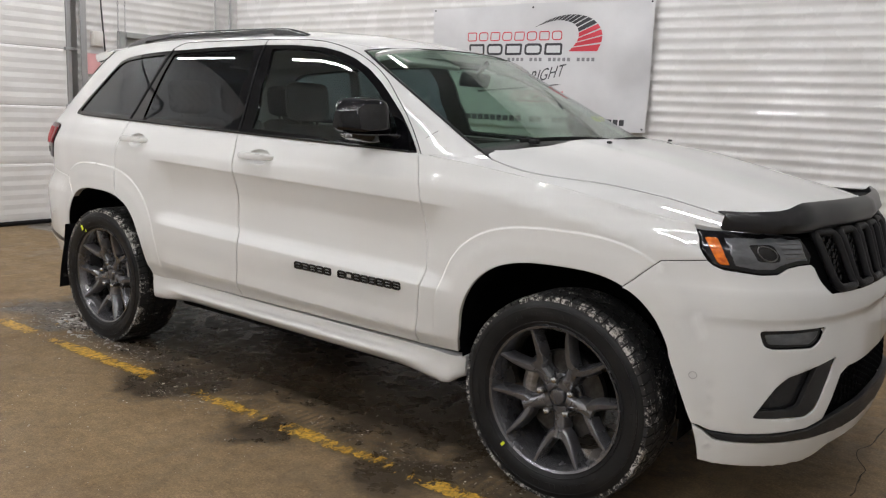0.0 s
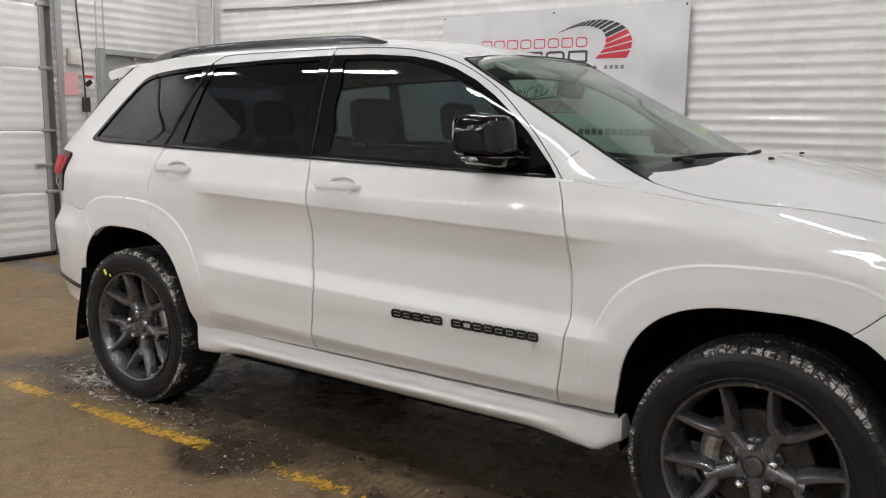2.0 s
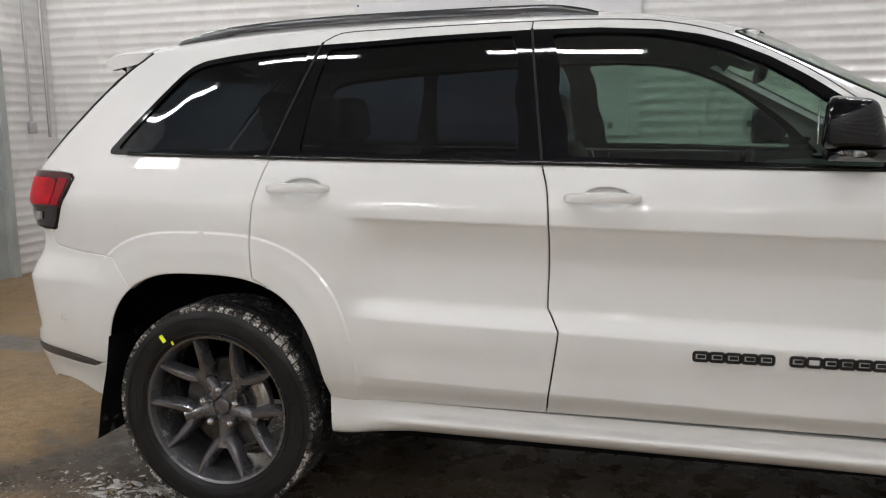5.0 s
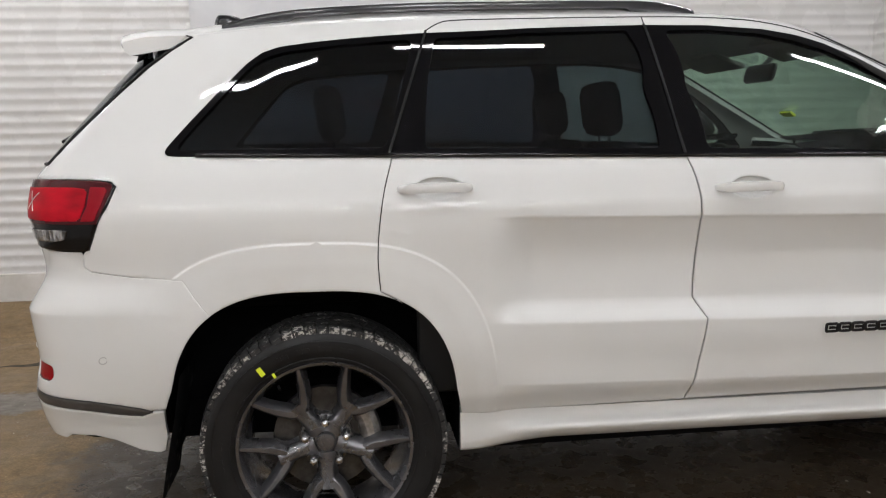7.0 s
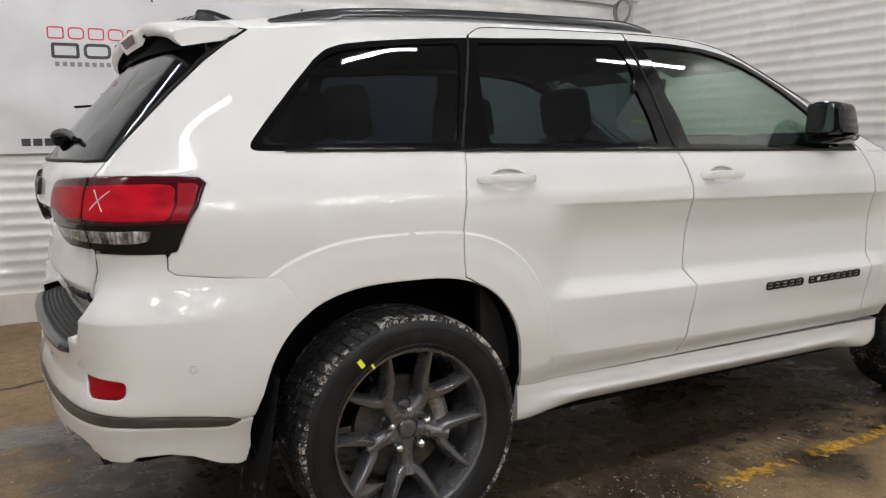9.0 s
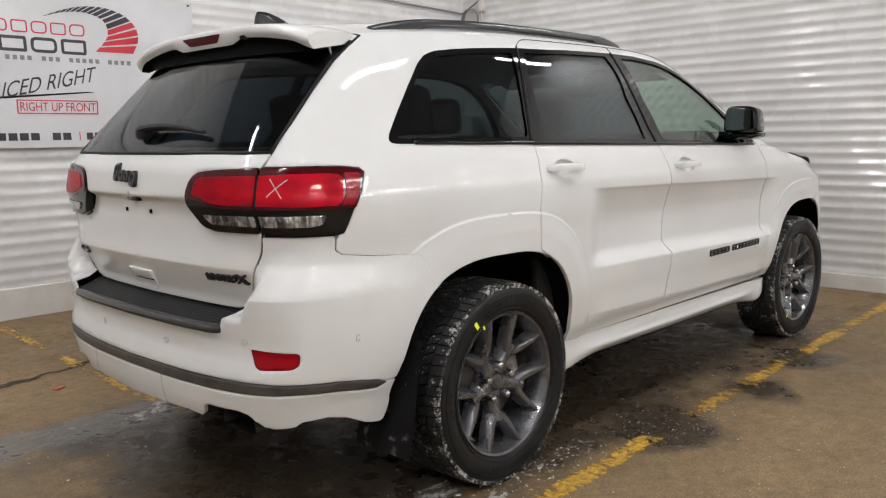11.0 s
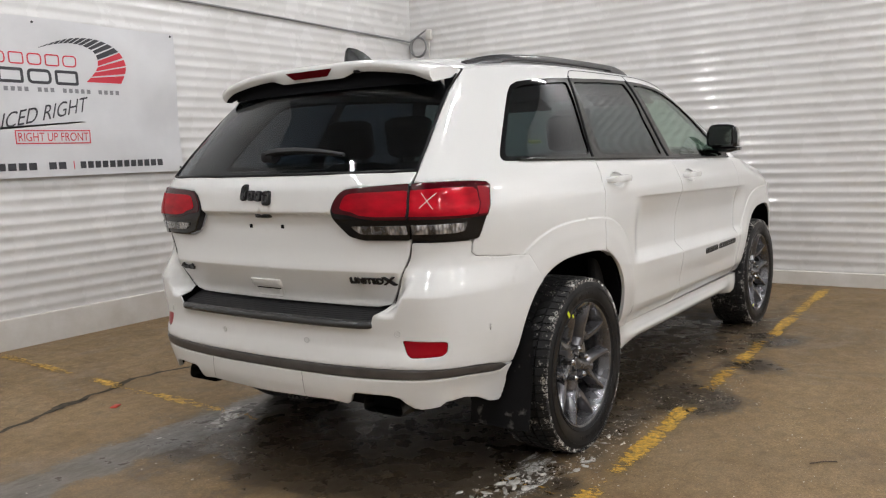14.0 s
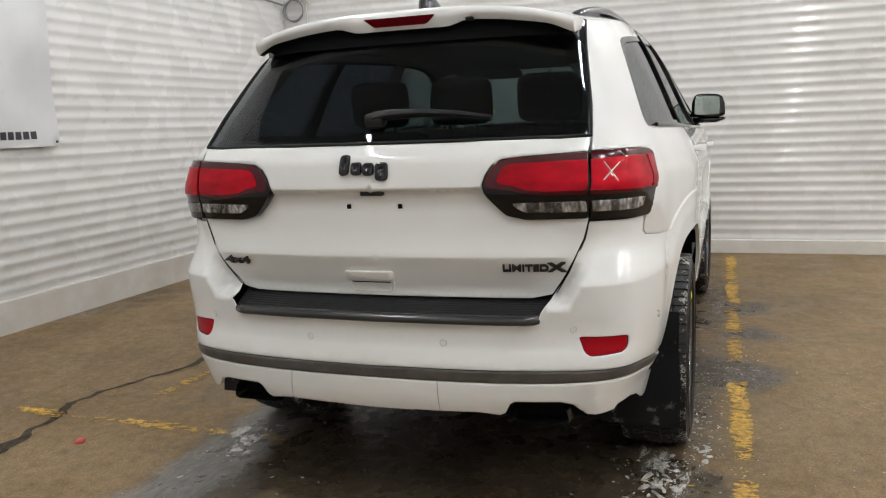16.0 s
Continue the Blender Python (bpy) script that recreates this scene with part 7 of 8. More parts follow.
# door handles
for sgn in (1, -1):
    for door, x0, z0 in ((rear_door, 0.356, 1.165), (front_door, 1.335, 1.143)):
        owner = door if sgn > 0 else (rear_door_l if door is rear_door else front_door_l)
        yb = -low(*side(x0, z0))[1]
        bm = bmesh.new()
        rows = []
        for i in range(17):
            u = -1 + i / 8
            lift = 0.002 + 0.044 * (1 - abs(u) ** 5)
            w = 0.0155 * (1 - 0.5 * abs(u) ** 7)
            c = Vector((x0 + 0.113 * u, -(yb - 0.006 + lift), z0 + 0.004 * (1 - u * u)))
            rows.append([bm.verts.new(c + Vector((0, dy, dz))) for dy, dz in ((0.009, -w), (-0.006, -w * 0.9), (-0.010, 0), (-0.006, w * 0.9), (0.009, w))])
        for a, b in zip(rows, rows[1:]):
            for j in range(5):
                bm.faces.new((a[j], b[j], b[(j + 1) % 5], a[(j + 1) % 5]))
        bm.faces.new(rows[0]), bm.faces.new(rows[-1])
        bmesh.ops.transform(bm, matrix=Matrix.Diagonal((1, sgn, 1, 1)), verts=bm.verts[:])
        bmesh.ops.recalc_face_normals(bm, faces=bm.faces[:])
        handle = part("door_handle", bm, PAINT, owner, "white pull handle", 55)
        # cup behind it
        bm = bmesh.new()
        ring0 = []
        for k in range(20):
            t = k * math.tau / 20
            ring0.append((x0 + 0.012 + 0.072 * math.cos(t), 0.034 * math.sin(t)))
        prev = None
        for f, d in ((1.06, 0.004), (1.0, 0.004), (0.93, 0.012), (0.8, 0.021), (0.5, 0.026)):
            ring = [bm.verts.new((x0 + 0.012 + (x - x0 - 0.012) * f, sgn * (low(*side(x0 + 0.012 + (x - x0 - 0.012) * f, z0 + z * f))[1] + d), z0 + z * f)) for x, z in ring0]
            if prev:
                for j in range(20):
                    bm.faces.new((prev[j], prev[(j + 1) % 20], ring[(j + 1) % 20], ring[j]))
            prev = ring
        bm.faces.new(prev)
        bmesh.ops.recalc_face_normals(bm, faces=bm.faces[:])
        part("handle_cup", bm, PAINT, owner, "", 60)
        if door is front_door:
            bm = bmesh.new()
            rod(bm, (x0 - 0.05, -sgn * (yb + 0.045), z0 + 0.003), (x0 - 0.05, -sgn * (yb + 0.0475), z0 + 0.003), 0.005, 12)
            part("lock_button", bm, INNER, handle)

# model badge on the front doors: one bar a character
for sgn, owner in ((1, front_door), (-1, front_door_l)):
    x = 1.607
    widths = [0.045] * 5 + [0.0] + [0.043] * 8
    for w in widths:
        if w == 0:
            x += 0.04
            continue
        z = 0.682 - 0.0 * x
        p = Vector(low(*side(x + w / 2 * 0.86, z)))
        bm = bmesh.new()
        loop = rounded([(x, z - 0.0125), (x + w * 0.86, z - 0.0125), (x + w * 0.86, z + 0.0125), (x, z + 0.0125)], 0.006, 3)
        tube(bm, [Vector((a, low(*side(a, b))[1] - 0.002, b)) * Vector((1, sgn, 1)) for a, b in loop], 0.0052, 6, closed=True, up=(0, 1, 0))
        if int(x * 1000) % 11:
            tube(bm, [Vector((x + w * (0.2 + 0.5 * i), low(*side(x + w * (0.2 + 0.5 * i), z))[1] - 0.002, z)) * Vector((1, sgn, 1)) for i in range(2)], 0.005, 6, up=(0, 1, 0))
        part("model_badge_piece", bm, BADGE, owner, "", 60)
        x += w

# mirrors: a cap over a lower shell that runs in to the sail at the window's corner
def lofted(sections):
    """A closed skin over equal loops."""
    bm = bmesh.new()
    loops = [[bm.verts.new(p) for p in sec] for sec in sections]
    k = len(loops[0])
    for a, b in zip(loops, loops[1:]):
        for j in range(k):
            bm.faces.new((a[j], a[(j + 1) % k], b[(j + 1) % k], b[j]))
    bm.faces.new(loops[0]), bm.faces.new(loops[-1])
    bmesh.ops.recalc_face_normals(bm, faces=bm.faces[:])
    return bm


for sgn in (1, -1):
    cap, shell = [], []
    for i in range(13):
        u = i / 12
        y = 0.866 + 0.194 * u
        grow = 0.3 + 0.7 * max(0.0, 1 - abs(2 * u - 1) ** 5) ** 0.5
        rear_x, front_x = 1.932 - 0.03 * u + 0.012 * (1 - grow), 1.935 + 0.17 * grow - 0.03 * u
        zlo, zhi = 1.284 + 0.02 * (1 - grow), 1.43 - 0.075 * (1 - grow) - 0.012 * u ** 3
        cap.append([(x, -sgn * y, z) for x, z in rounded([(rear_x, zlo), (front_x, zlo), (front_x - 0.035, zhi - 0.012), (rear_x + 0.012, zhi)], 0.026, 4)])
    for i in range(13):
        u = i / 12
        y = 0.83 + 0.226 * u
        w = 1 - smooth(0.0, 0.4, u)
        shut = smooth(0.75, 1.0, u)
        rear_x, front_x = 1.93 + 0.13 * w + 0.02 * shut, 2.10 + 0.09 * w - 0.06 * shut
        zlo = 1.252 + 0.014 * shut
        shell.append([(x, -sgn * y, z) for x, z in rounded([(rear_x, zlo), (front_x - 0.02, zlo - 0.004), (front_x, 1.284), (rear_x, 1.284)], 0.012, 3)])
    mir = part("door_mirror", lofted(cap), GLOSS_BLACK, car, "gloss black door mirror", 50)
    part("mirror_arm", lofted(shell), GLOSS_BLACK, mir, "black lower mirror shell", 60)
    bm = bmesh.new()
    ring = [(-sgn * (0.955 + a), 1.357 + b) for a, b in rounded([(-0.072, -0.056), (0.076, -0.058), (0.074, 0.052), (-0.066, 0.06)], 0.022, 5)]
    bm.faces.new([bm.verts.new((1.9135 - 0.165 * (abs(y) - 0.955), y, z)) for y, z in ring])
    r = bmesh.ops.extrude_face_region(bm, geom=bm.faces[:])
    bmesh.ops.translate(bm, vec=(-0.003, 0, 0), verts=[v for v in r["geom"] if isinstance(v, bmesh.types.BMVert)])
    bmesh.ops.recalc_face_normals(bm, faces=bm.faces[:])
    part("mirror_glass", bm, MIRROR, mir, "mirror glass")
    bm = bmesh.new()
    tube(bm, [(1.950, -sgn * 1.046, 1.274), (1.965, -sgn * 1.055, 1.274), (2.0, -sgn * 1.052, 1.273), (2.024, -sgn * 1.043, 1.272)], 0.0095, 8, 1.0)
    part("indicator", bm, LAMP_CLEAR, mir, "clear side indicator", 45)
    bm = bmesh.new()
    bm.faces.new([bm.verts.new(Vector(up(*side(x, z, up))) * Vector((1, sgn, 1)) + Vector((0, -sgn * 0.004, 0))) for x, z in ((2.225, 1.232), (2.20, 1.262), (2.115, 1.33), (2.105, 1.30), (2.105, 1.236))])
    bmesh.ops.solidify(bm, geom=bm.faces[:], thickness=0.008)
    part("mirror_sail", bm, GLOSS_BLACK, mir)

# wheels
TYRE_R, TYRE_W = 0.384, 0.262
n_blocks = 66
bm = bmesh.new()
half = TYRE_W / 2
lathe(bm, [(0.262, -half + 0.035), (0.272, -half + 0.018), (0.285, -half + 0.008), (0.315, -half), (0.337, -half + 0.0005), (0.354, -half + 0.004), (0.367, -half + 0.011), (0.3735, -half + 0.024),
           (0.375, -0.05), (0.376, 0), (0.375, 0.05), (0.374, half - 0.036), (0.366, half - 0.02), (0.335, half), (0.29, half - 0.005), (0.262, half - 0.03)], 96)
bmesh.ops.recalc_face_normals(bm, faces=bm.faces[:])
tyre_me = bpy.data.meshes.new("tyre")
for f in bm.faces:
    f.smooth = True
bm.to_mesh(tyre_me)
bm.free()
TYRE = mat("tyre_rubber", (0.016, 0.016, 0.017), 0.6, spec=0.18)
n = Nodes(TYRE)
n.link(n.ramp(n.noise(7, 6), 0.35, 0.75, (0.0085, 0.0086, 0.0092), (0.018, 0.0178, 0.0175)), n.p.inputs["Base Color"])
n.link(n.ramp(n.noise(5, 5), 0.4, 0.65, (0.34, 0.34, 0.34), (0.55, 0.55, 0.55)), n.p.inputs["Roughness"])
TREAD = mat("tread_rubber_salted", (0.02, 0.02, 0.02), 0.7)
n = Nodes(TREAD)
sep = n.add("ShaderNodeSeparateXYZ")
n.link(n.co, sep.inputs[0])
caked = n.math("ADD", n.math("ADD", n.math("MULTIPLY", n.noise(12, 4, 0.6), 0.4), n.math("MULTIPLY", n.noise(75, 6, 0.78), 0.6)), n.math("MULTIPLY", n.ramp(n.math("ABSOLUTE", sep.outputs[1]), 0.08, 0.12), 0.06))
n.link(n.mix(n.ramp(caked, 0.572, 0.602), (0.009, 0.009, 0.009), (0.42, 0.40, 0.37)), n.p.inputs["Base Color"])
tyre_me.materials.append(TYRE)
# tread blocks: shoulder blocks and three ribs of sloping blocks
tv, tf = [], []
for k in range(n_blocks):
    for y0, y1, skew, span in ((-half + 0.008, -0.076, 0.15, 0.84), (-0.070, -0.030, 0.45, 0.8), (-0.023, 0.023, -0.4, 0.85), (0.030, 0.070, 0.45, 0.8), (0.076, half - 0.012, 0.15, 0.84)):
        outer = abs(y0 + y1) / 2 > 0.08
        pts = []
        for y in (y0, y1):
            for u in (0, span):
                a = (k + u + skew * (y - y0) / (y1 - y0) + (0.5 if outer and y0 > 0 else 0)) * math.tau / n_blocks
                edge = abs(y) > half - 0.02
                for r in ((0.362 if edge else 0.373), (0.3765 if edge else TYRE_R)):
                    pts.append((r * math.cos(a), y, r * math.sin(a)))
        b = len(tv)
        tv += pts
        tf += [tuple(b + i for i in f) for f in ((1, 3, 7, 5), (0, 1, 5, 4), (2, 6, 7, 3), (0, 2, 3, 1), (4, 5, 7, 6))]
tread_me = bpy.data.meshes.new("tread")
tread_me.from_pydata(tv, [], tf)
bmx = bmesh.new()
bmx.from_mesh(tread_me)
bmesh.ops.recalc_face_normals(bmx, faces=bmx.faces[:])
bmx.to_mesh(tread_me)
bmx.free()
tread_me.materials.append(TREAD)
# raised ring and bars on the sidewall, in place of its writing
bm = bmesh.new()
for r, y, w in ((0.341, -half - 0.0005, 0.0014), (0.287, -half + 0.006, 0.002)):
    tube(bm, [(r * math.cos(a * math.tau / 72), y, r * math.sin(a * math.tau / 72)) for a in range(72)], w, 5, closed=True, up=(0, 1, 0))
for a0 in (20, 32, 44, 56, 200, 212, 224, 236, 248, 120, 130, 300, 312):
    for a in range(a0, a0 + 8, 4):
        t = radians(a)
        box(bm, (0.316 * math.cos(t), -half - 0.0003, 0.316 * math.sin(t)), (0.018, 0.0012, 0.014), 0, Matrix.Rotation(-t + math.pi / 2, 4, "Y"))
wall_me = bpy.data.meshes.new("sidewall_relief")
bm.to_mesh(wall_me)
bm.free()
wall_me.materials.append(TYRE)

# rim: barrel, then five forked spokes; the outer face looks along -y
bm = bmesh.new()
lathe(bm, [(0.258, -half + 0.036), (0.272, -half + 0.022), (0.2735, -half + 0.016), (0.271, -half + 0.012), (0.262, -half + 0.016), (0.256, -half + 0.03), (0.247, -half + 0.05), (0.238, -0.03), (0.232, 0.05), (0.245, half - 0.03)], 80)
FACE = curve((0.0, -0.068), (0.06, -0.070), (0.10, -0.074), (0.16, -0.088), (0.22, -0.103), (0.262, -0.110))


def spoke(path, w_top, w_base, depth):
    rings = []
    for i, (x, z) in enumerate(path):
        a, b = path[max(i - 1, 0)], path[min(i + 1, len(path) - 1)]
        t = Vector((b[0] - a[0], b[1] - a[1])).normalized()
        s = Vector((-t.y, t.x))
        r = math.hypot(x, z)
        u = i / (len(path) - 1)
        wt, wb = w_top(u), w_base(u)
        y = FACE(r)
        rings.append([bm.verts.new((x + s.x * d, yy, z + s.y * d)) for d, yy in ((-wb, y + depth), (-wt, y + 0.009), (-wt * 0.5, y), (0, y - 0.0005), (wt * 0.5, y), (wt, y + 0.009), (wb, y + depth))])
    for a, b in zip(rings, rings[1:]):
        for j in range(6):
            bm.faces.new((a[j], a[j + 1], b[j + 1], b[j]))
    bm.faces.new(rings[-1])
    bm.faces.new(rings[0])


lathe(bm, [(0.0, -0.058), (0.045, -0.058), (0.062, -0.045), (0.082, -0.04), (0.088, -0.02), (0.088, 0.02)], 40)
bmesh.ops.recalc_face_normals(bm, faces=bm.faces[:])
for f in bm.faces:
    f.smooth = True
for e in bm.edges:
    e.smooth = len(e.link_faces) == 2 and e.calc_face_angle(0) < radians(38)
rim_me = bpy.data.meshes.new("wheel")
bm.to_mesh(rim_me)
bm.free()
rim_me.materials.append(GRANITE)
bm = bmesh.new()
a0 = 0.0
stem = [((0.035 + 0.115 * i / 6) * math.cos(a0), (0.035 + 0.115 * i / 6) * math.sin(a0)) for i in range(7)]
spoke(stem, lambda u: 0.03 - 0.006 * math.sin(u * math.pi) - 0.003 * u, lambda u: 0.037 - 0.004 * u, 0.05)
for s in (1, -1):
    arm = []
    for i in range(11):
        u = i / 10
        r = 0.128 + (0.267 - 0.128) * u
        lat = 0.009 + 0.081 * ((r - 0.128) / 0.139) ** 0.72
        arm.append((math.sqrt(r * r - lat * lat), s * lat))
    spoke(arm, lambda u: 0.0185 - 0.0105 * u ** 1.2, lambda u: 0.024 - 0.006 * u, 0.05)
bmesh.ops.recalc_face_normals(bm, faces=bm.faces[:])
for f in bm.faces:
    f.smooth = True
for e in bm.edges:
    e.smooth = len(e.link_faces) == 2 and e.calc_face_angle(0) < radians(38)
spoke_me = bpy.data.meshes.new("spoke")
bm.to_mesh(spoke_me)
bm.free()
spoke_me.materials.append(GRANITE)
bm = bmesh.new()
lathe(bm, [(0.0, -0.076), (0.018, -0.0765), (0.027, -0.075), (0.0305, -0.070), (0.031, -0.055)], 32)
for t in range(6):
    box(bm, (0.011 * math.cos(t), -0.0768, 0.008 * math.sin(t * 1.7)), (0.006, 0.0015, 0.004))
bmesh.ops.recalc_face_normals(bm, faces=bm.faces[:])
cap_me = bpy.data.meshes.new("centre_cap")
bm.to_mesh(cap_me)
bm.free()
cap_me.materials.append(GRANITE)
bm = bmesh.new()
bmesh.ops.create_cone(bm, cap_ends=True, segments=6, radius1=0.0145, radius2=0.0145, depth=0.045, matrix=Matrix.Translation((0, -0.064, 0)) @ Matrix.Rotation(math.pi / 2, 4, "X"))
bmesh.ops.create_uvsphere(bm, u_segments=12, v_segments=8, radius=0.0135, matrix=Matrix.Translation((0, -0.087, 0)))
nut_me = bpy.data.meshes.new("lug_nut")
bm.to_mesh(nut_me)
bm.free()
nut_me.materials.append(CHROME)
bm = bmesh.new()
lathe(bm, [(0.07, -0.035), (0.085, -0.036), (0.086, -0.022), (0.165, -0.022), (0.165, 0.006), (0.08, 0.006)], 56)
bmesh.ops.recalc_face_normals(bm, faces=bm.faces[:])
disc_me = bpy.data.meshes.new("brake_disc")
bm.to_mesh(disc_me)
bm.free()
disc_me.materials.append(DISC)
bm = bmesh.new()
tube(bm, [(0.142 * math.cos(radians(-26 + 6.5 * i)), -0.018, 0.142 * math.sin(radians(-26 + 6.5 * i))) for i in range(9)], 0.036, 10, 0.8, up=(0, 1, 0))
cal_me = bpy.data.meshes.new("brake_caliper")
bm.to_mesh(cal_me)
bm.free()
cal_me.materials.append(STEEL)
bm = bmesh.new()
rod(bm, (0.237, -0.085, 0), (0.228, -0.10, 0), 0.0042, 8)
valve_me = bpy.data.meshes.new("valve")
bm.to_mesh(valve_me)
bm.free()
valve_me.materials.append(RUBBER)
bm = bmesh.new()
box(bm, (0, -half - 0.0025, 0), (0.026, 0.002, 0.014), 0.0008)
tag_me = bpy.data.meshes.new("paint_dot")
bm.to_mesh(tag_me)
bm.free()
tag_me.materials.append(YELLOW_TAG)
HUB_Z = 0.376


def put(name, me, parent, m):
    ob = new(name, me)
    ob.parent = parent
    ob.matrix_local = m
    return ob


for x, sgn, phase, cal_a in ((0.0, 1, 54, 8), (2.915, 1, 61, 165), (0.0, -1, 20, 8), (2.915, -1, 70, 165)):
    base = Matrix.Translation((x, -sgn * 0.822, HUB_Z)) @ (Matrix() if sgn > 0 else Matrix.Rotation(math.pi, 4, "Z"))
    if x > 1:
        base = base @ Matrix.Rotation(radians(-1.5), 4, "Z")
    # seen from outside on the right, +x is ahead; on the left the wheel is turned about
    spin = Matrix.Rotation(-radians(phase), 4, "Y")
    wheel = put("wheel", rim_me, car, base @ spin)
    wheel["label"] = "dark granite grey alloy wheel "
    tyre = put("tyre", tyre_me, wheel, Matrix())
    tyre["label"] = "black tyre with salt-caked tread"
    put("tread", tread_me, wheel, Matrix())
    put("sidewall_relief", wall_me, wheel, Matrix())
    for k in range(5):
        put("spoke", spoke_me, wheel, Matrix.Rotation(-k * math.tau / 5, 4, "Y"))
    put("centre_cap", cap_me, wheel, spin.inverted())
    for k in range(5):
        t = math.tau / 5 * (k + 0.5)
        put("lug_nut", nut_me, wheel, Matrix.Translation((0.067 * math.cos(t), 0, 0.067 * math.sin(t))))
    put("brake_disc", disc_me, wheel, Matrix())
    put("brake_caliper", cal_me, wheel, spin.inverted() @ Matrix.Rotation(-radians(cal_a), 4, "Y"))
    put("valve", valve_me, wheel, spin.inverted() @ Matrix.Rotation(-radians(125 if x < 1 else 232), 4, "Y"))
    if sgn > 0:
        for a, s, r in ((125.4, 1.1, 0.313), (120.5, 0.6, 0.281)) if x < 1 else ((229.5, 0.8, 0.284),):
            put("paint_dot", tag_me, wheel, spin.inverted() @ Matrix.Rotation(-radians(a), 4, "Y") @ Matrix.Translation((r, 0.0, 0)) @ Matrix.Diagonal((s, 1, s, 1)))

# wheel housings, mud flaps, underside
for sgn in (1, -1):
    for spec in (REAR_ARCH, FRONT_ARCH):
        bm = bmesh.new()
        rings = []
        for px, pz in arch_line(spec, -3, 183, 32, 1.02):
            rim_y = min(0.935, -low(*side(px, pz))[1] - 0.014, -bumper_r(*side(px, pz, bumper_r))[1] - 0.014 if px < -0.2 else 1.0)
            rings.append([bm.verts.new((px, -sgn * y, pz)) for y in (rim_y, 0.80, 0.62)])
        for p, q in zip(rings, rings[1:]):
            for j in range(2):
                bm.faces.new((p[j], q[j], q[j + 1], p[j + 1]))
        bm.faces.new([r[2] for r in rings])
        part("wheel_housing", bm, INNER, car, "", 60)
    bm = bmesh.new()
    prof = [(-0.425, 0.62), (-0.445, 0.50), (-0.475, 0.36), (-0.50, 0.225)]
    rows = [[bm.verts.new((x, -sgn * y, z)) for y in (0.66, 0.80, 0.925 + 0.008 * (z < 0.5))] for x, z in prof]
    for a, b in zip(rows, rows[1:]):
        for j in range(2):
            bm.faces.new((a[j], a[j + 1], b[j + 1], b[j]))
    bmesh.ops.solidify(bm, geom=bm.faces[:], thickness=0.008)
    FLAP = SALTY_RUBBER
    part("mud_flap", bm, FLAP, car, "black rubber mud flap with salt stains", 40)
bm = bmesh.new()
box(bm, (1.45, 0, 0.30), (1.9, 1.55, 0.06), 0.02)
box(bm, (-0.55, 0, 0.40), (0.55, 1.3, 0.14), 0.05)
box(bm, (3.4, 0, 0.36), (0.35, 1.4, 0.06), 0.02)
box(bm, (0.0, 0, 0.36), (0.35, 1.2, 0.12), 0.05)
part("underbody", bm, INNER, car, "", 40)
for x in (0.0, 2.915):
    bm = bmesh.new()
    rod(bm, (x, -0.72, HUB_Z), (x, 0.72, HUB_Z), 0.045, 12)
    part("axle", bm, INNER, car, "", 40)

# cabin
def seat(x, y, name, wide=0.5):
    bm = boxed((x + 0.02, y, 0.62), (0.52, wide, 0.18), 0.06)
    s = part(name, bm, LEATHER, car, "black leather seat", 50)
    bm = boxed((x - 0.27, y, 0.96), (0.15, wide * 0.94, 0.66), 0.065, Matrix.Rotation(radians(-14), 4, "Y"))
    part("backrest", bm, LEATHER, s, "", 50)
    bm = boxed((x - 0.375, y, 1.40), (0.10, 0.27, 0.20), 0.045, Matrix.Rotation(radians(-8), 4, "Y"))
    rod(bm, (x - 0.355, y - 0.06, 1.25), (x - 0.37, y - 0.06, 1.36), 0.007, 8)
    rod(bm, (x - 0.355, y + 0.06, 1.25), (x - 0.37, y + 0.06, 1.36), 0.007, 8)
    part("headrest", bm, LEATHER, s, "", 50)
    return s


seat(1.42, -0.37, "front_seat")
seat(1.42, 0.37, "front_seat")
for y, w in ((-0.38, 0.46), (0.38, 0.46)):
    seat(0.42, y, "rear_seat", w)
seat(0.42, 0.0, "rear_seat", 0.30)
bm = bmesh.new()
rows = []
for i in range(21):
    y = -0.78 + 1.56 * i / 20
    hump = 0.03 * math.exp(-((y - 0.37) / 0.2) ** 2)
    rows.append([bm.verts.new((x, y, z + hump * k)) for x, z, k in ((1.98, 0.72, 0), (1.93, 0.95, 0), (1.90, 1.10, 0.5), (1.95, 1.165, 1), (2.1, 1.185, 0.6), (2.5, 1.17, 0))])
for a, b in zip(rows, rows[1:]):
    for j in range(5):
        bm.faces.new((a[j], b[j], b[j + 1], a[j + 1]))
part("dashboard", bm, LEATHER, car, "black dashboard", 50)
bm = bmesh.new()
m = Matrix.Translation((1.80, 0.37, 1.06)) @ Matrix.Rotation(radians(-68), 4, "Y")
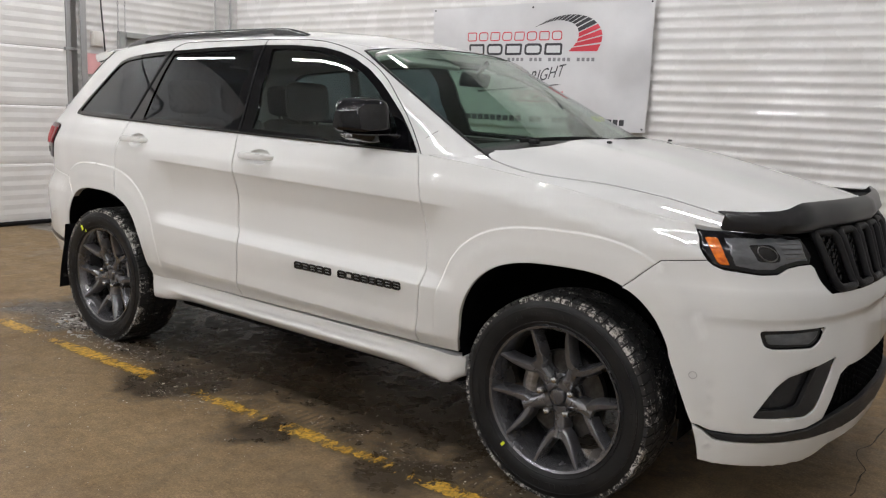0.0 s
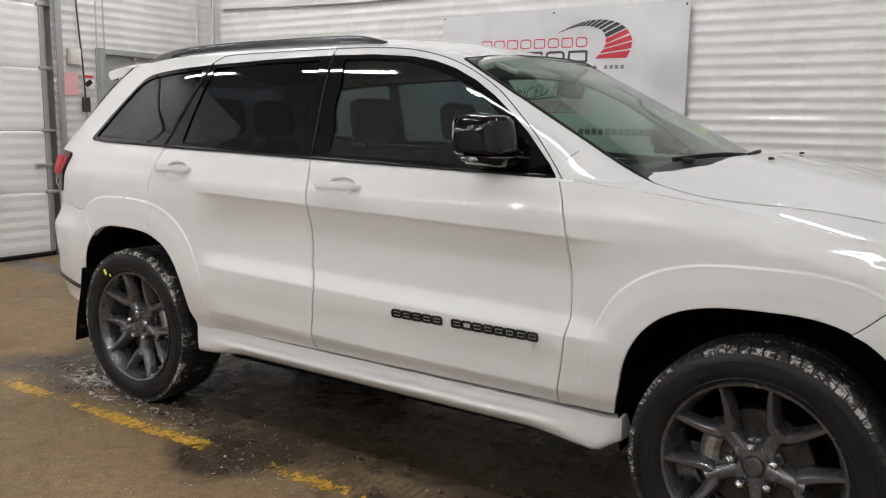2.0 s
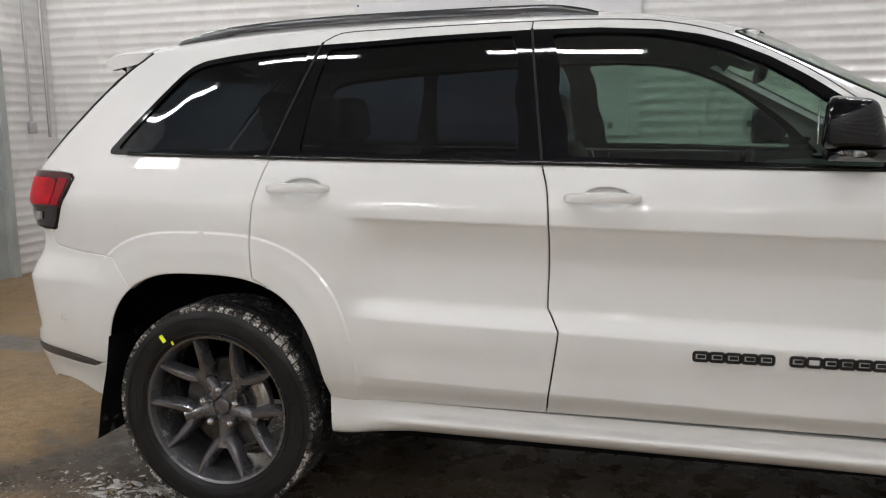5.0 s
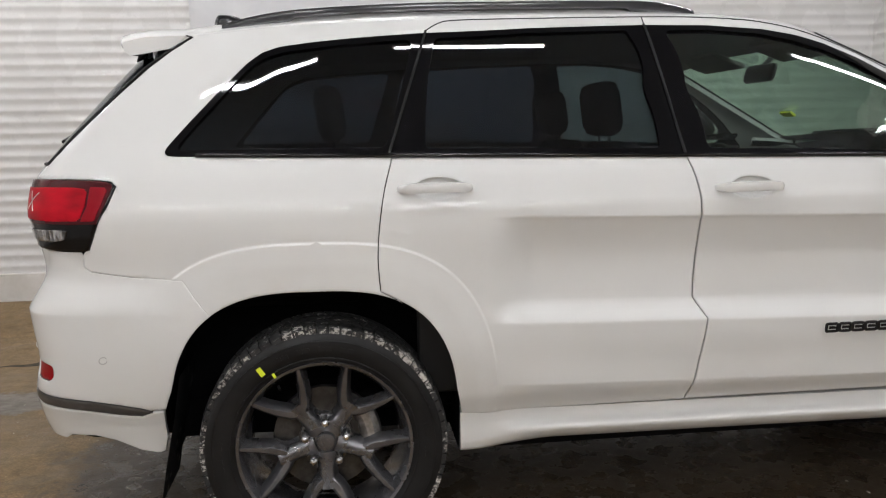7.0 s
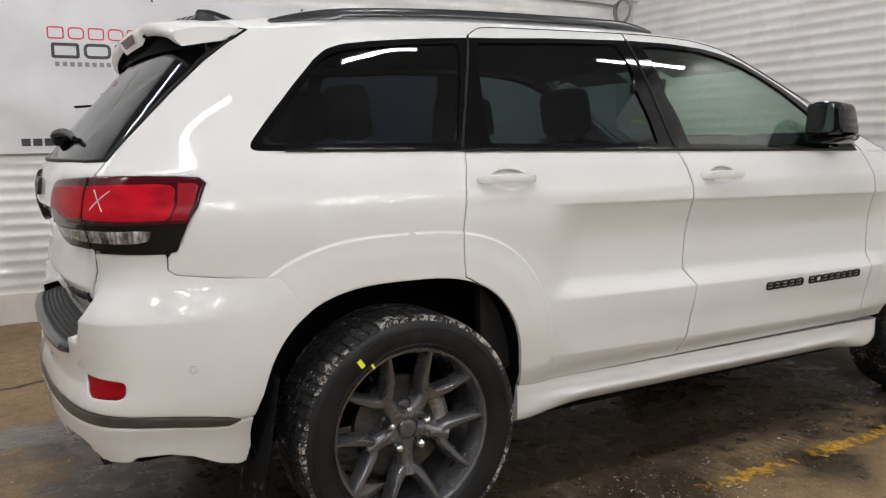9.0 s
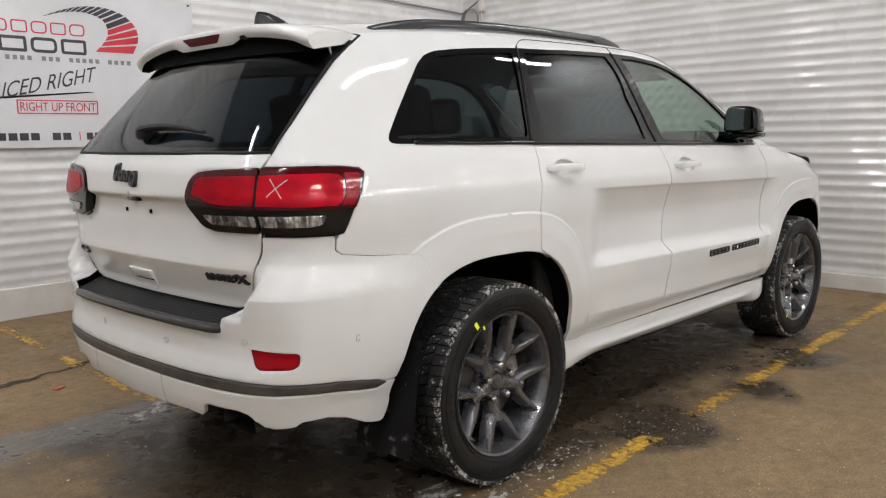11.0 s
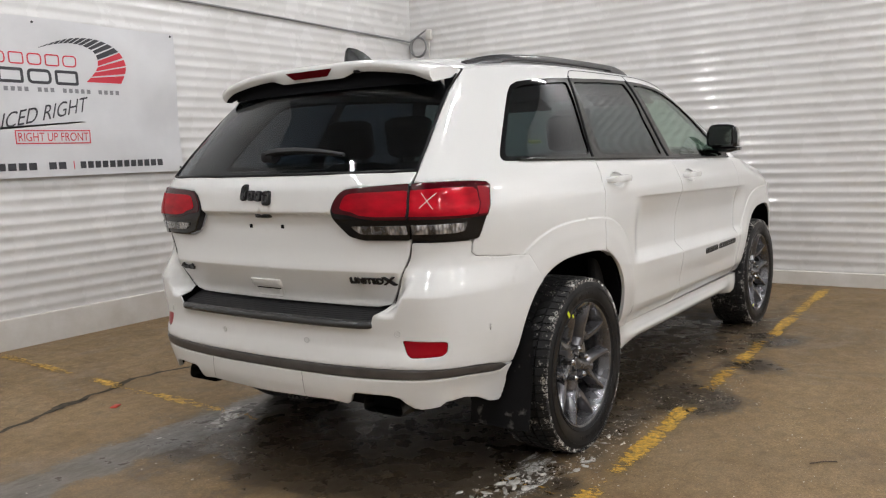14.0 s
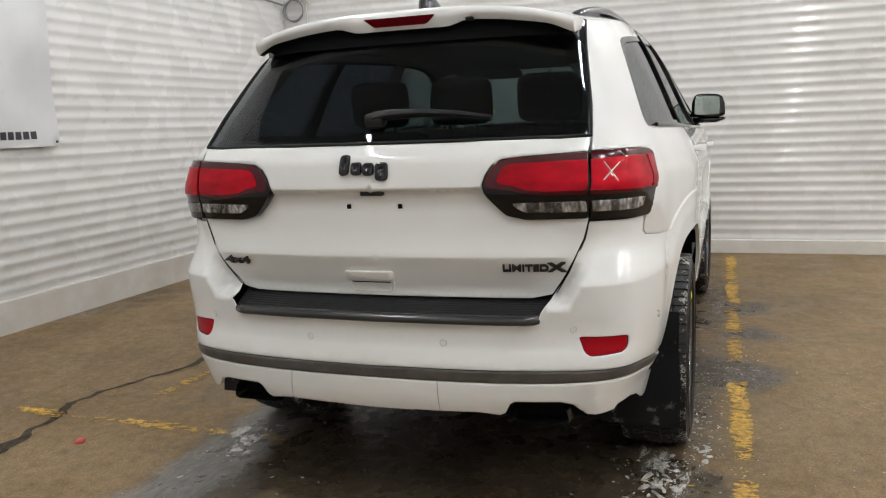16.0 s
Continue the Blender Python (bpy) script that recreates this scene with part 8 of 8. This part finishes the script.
tube(bm, [m @ Vector((0.185 * math.cos(t * math.tau / 40), 0.185 * math.sin(t * math.tau / 40), 0)) for t in range(40)], 0.016, 8, closed=True)
box(bm, m @ Vector((0, 0, 0)), (0.13, 0.16, 0.05), 0.02, Matrix.Rotation(radians(-68), 4, "Y"))
for p in ((0.0, 0.18), (0.0, -0.18), (-0.18, 0)):
    rod(bm, m @ Vector((0, 0, 0)), m @ Vector((p[0], p[1], 0)), 0.014, 8)
part("steering_wheel", bm, LEATHER, car, "black steering wheel", 50)
bm = boxed((1.86, -0.0, 1.545), (0.03, 0.25, 0.075), 0.02, Matrix.Rotation(radians(14), 4, "Y"))
rod(bm, (1.87, 0, 1.57), (1.93, 0, 1.63), 0.012, 8)
part("interior_mirror", bm, PLASTIC, car, "black interior mirror", 50)
bm = bmesh.new()
box(bm, (1.2, 0, 0.45), (2.2, 1.5, 0.06), 0.02)
box(bm, (-0.35, 0, 0.80), (0.95, 1.35, 0.06), 0.02)
box(bm, (1.45, 0, 0.68), (0.9, 0.24, 0.3), 0.04)
part("cabin_floor", bm, INNER, car, "", 40)
for sgn in (1, -1):
    bm = bmesh.new()
    for x0, x1 in ((0.3, 1.12), (1.24, 2.2)):
        box(bm, ((x0 + x1) / 2, -sgn * 0.835, 0.86), (x1 - x0, 0.05, 0.72), 0.02)
        box(bm, ((x0 + x1) / 2, -sgn * 0.80, 0.98), ((x1 - x0) * 0.7, 0.06, 0.05), 0.015)
    part("door_lining", bm, LEATHER, car, "", 40)
    bm = boxed((1.80, -sgn * 0.36, 1.615), (0.17, 0.40, 0.02), 0.008, Matrix.Rotation(radians(20), 4, "Y"))
    part("sun_visor", bm, LINER, car, "", 40)
p = Vector(up(*ahead(0.53, 1.39, up))) * Vector((1, -1, 1))
bm = boxed(p - Vector((0.02, 0, 0.012)), (0.012, 0.10, 0.035), 0.001, Matrix.Rotation(radians(-58), 4, "Y"))
part("yellow_tag", bm, YELLOW_TAG, car, "yellow paper tag inside the windscreen")
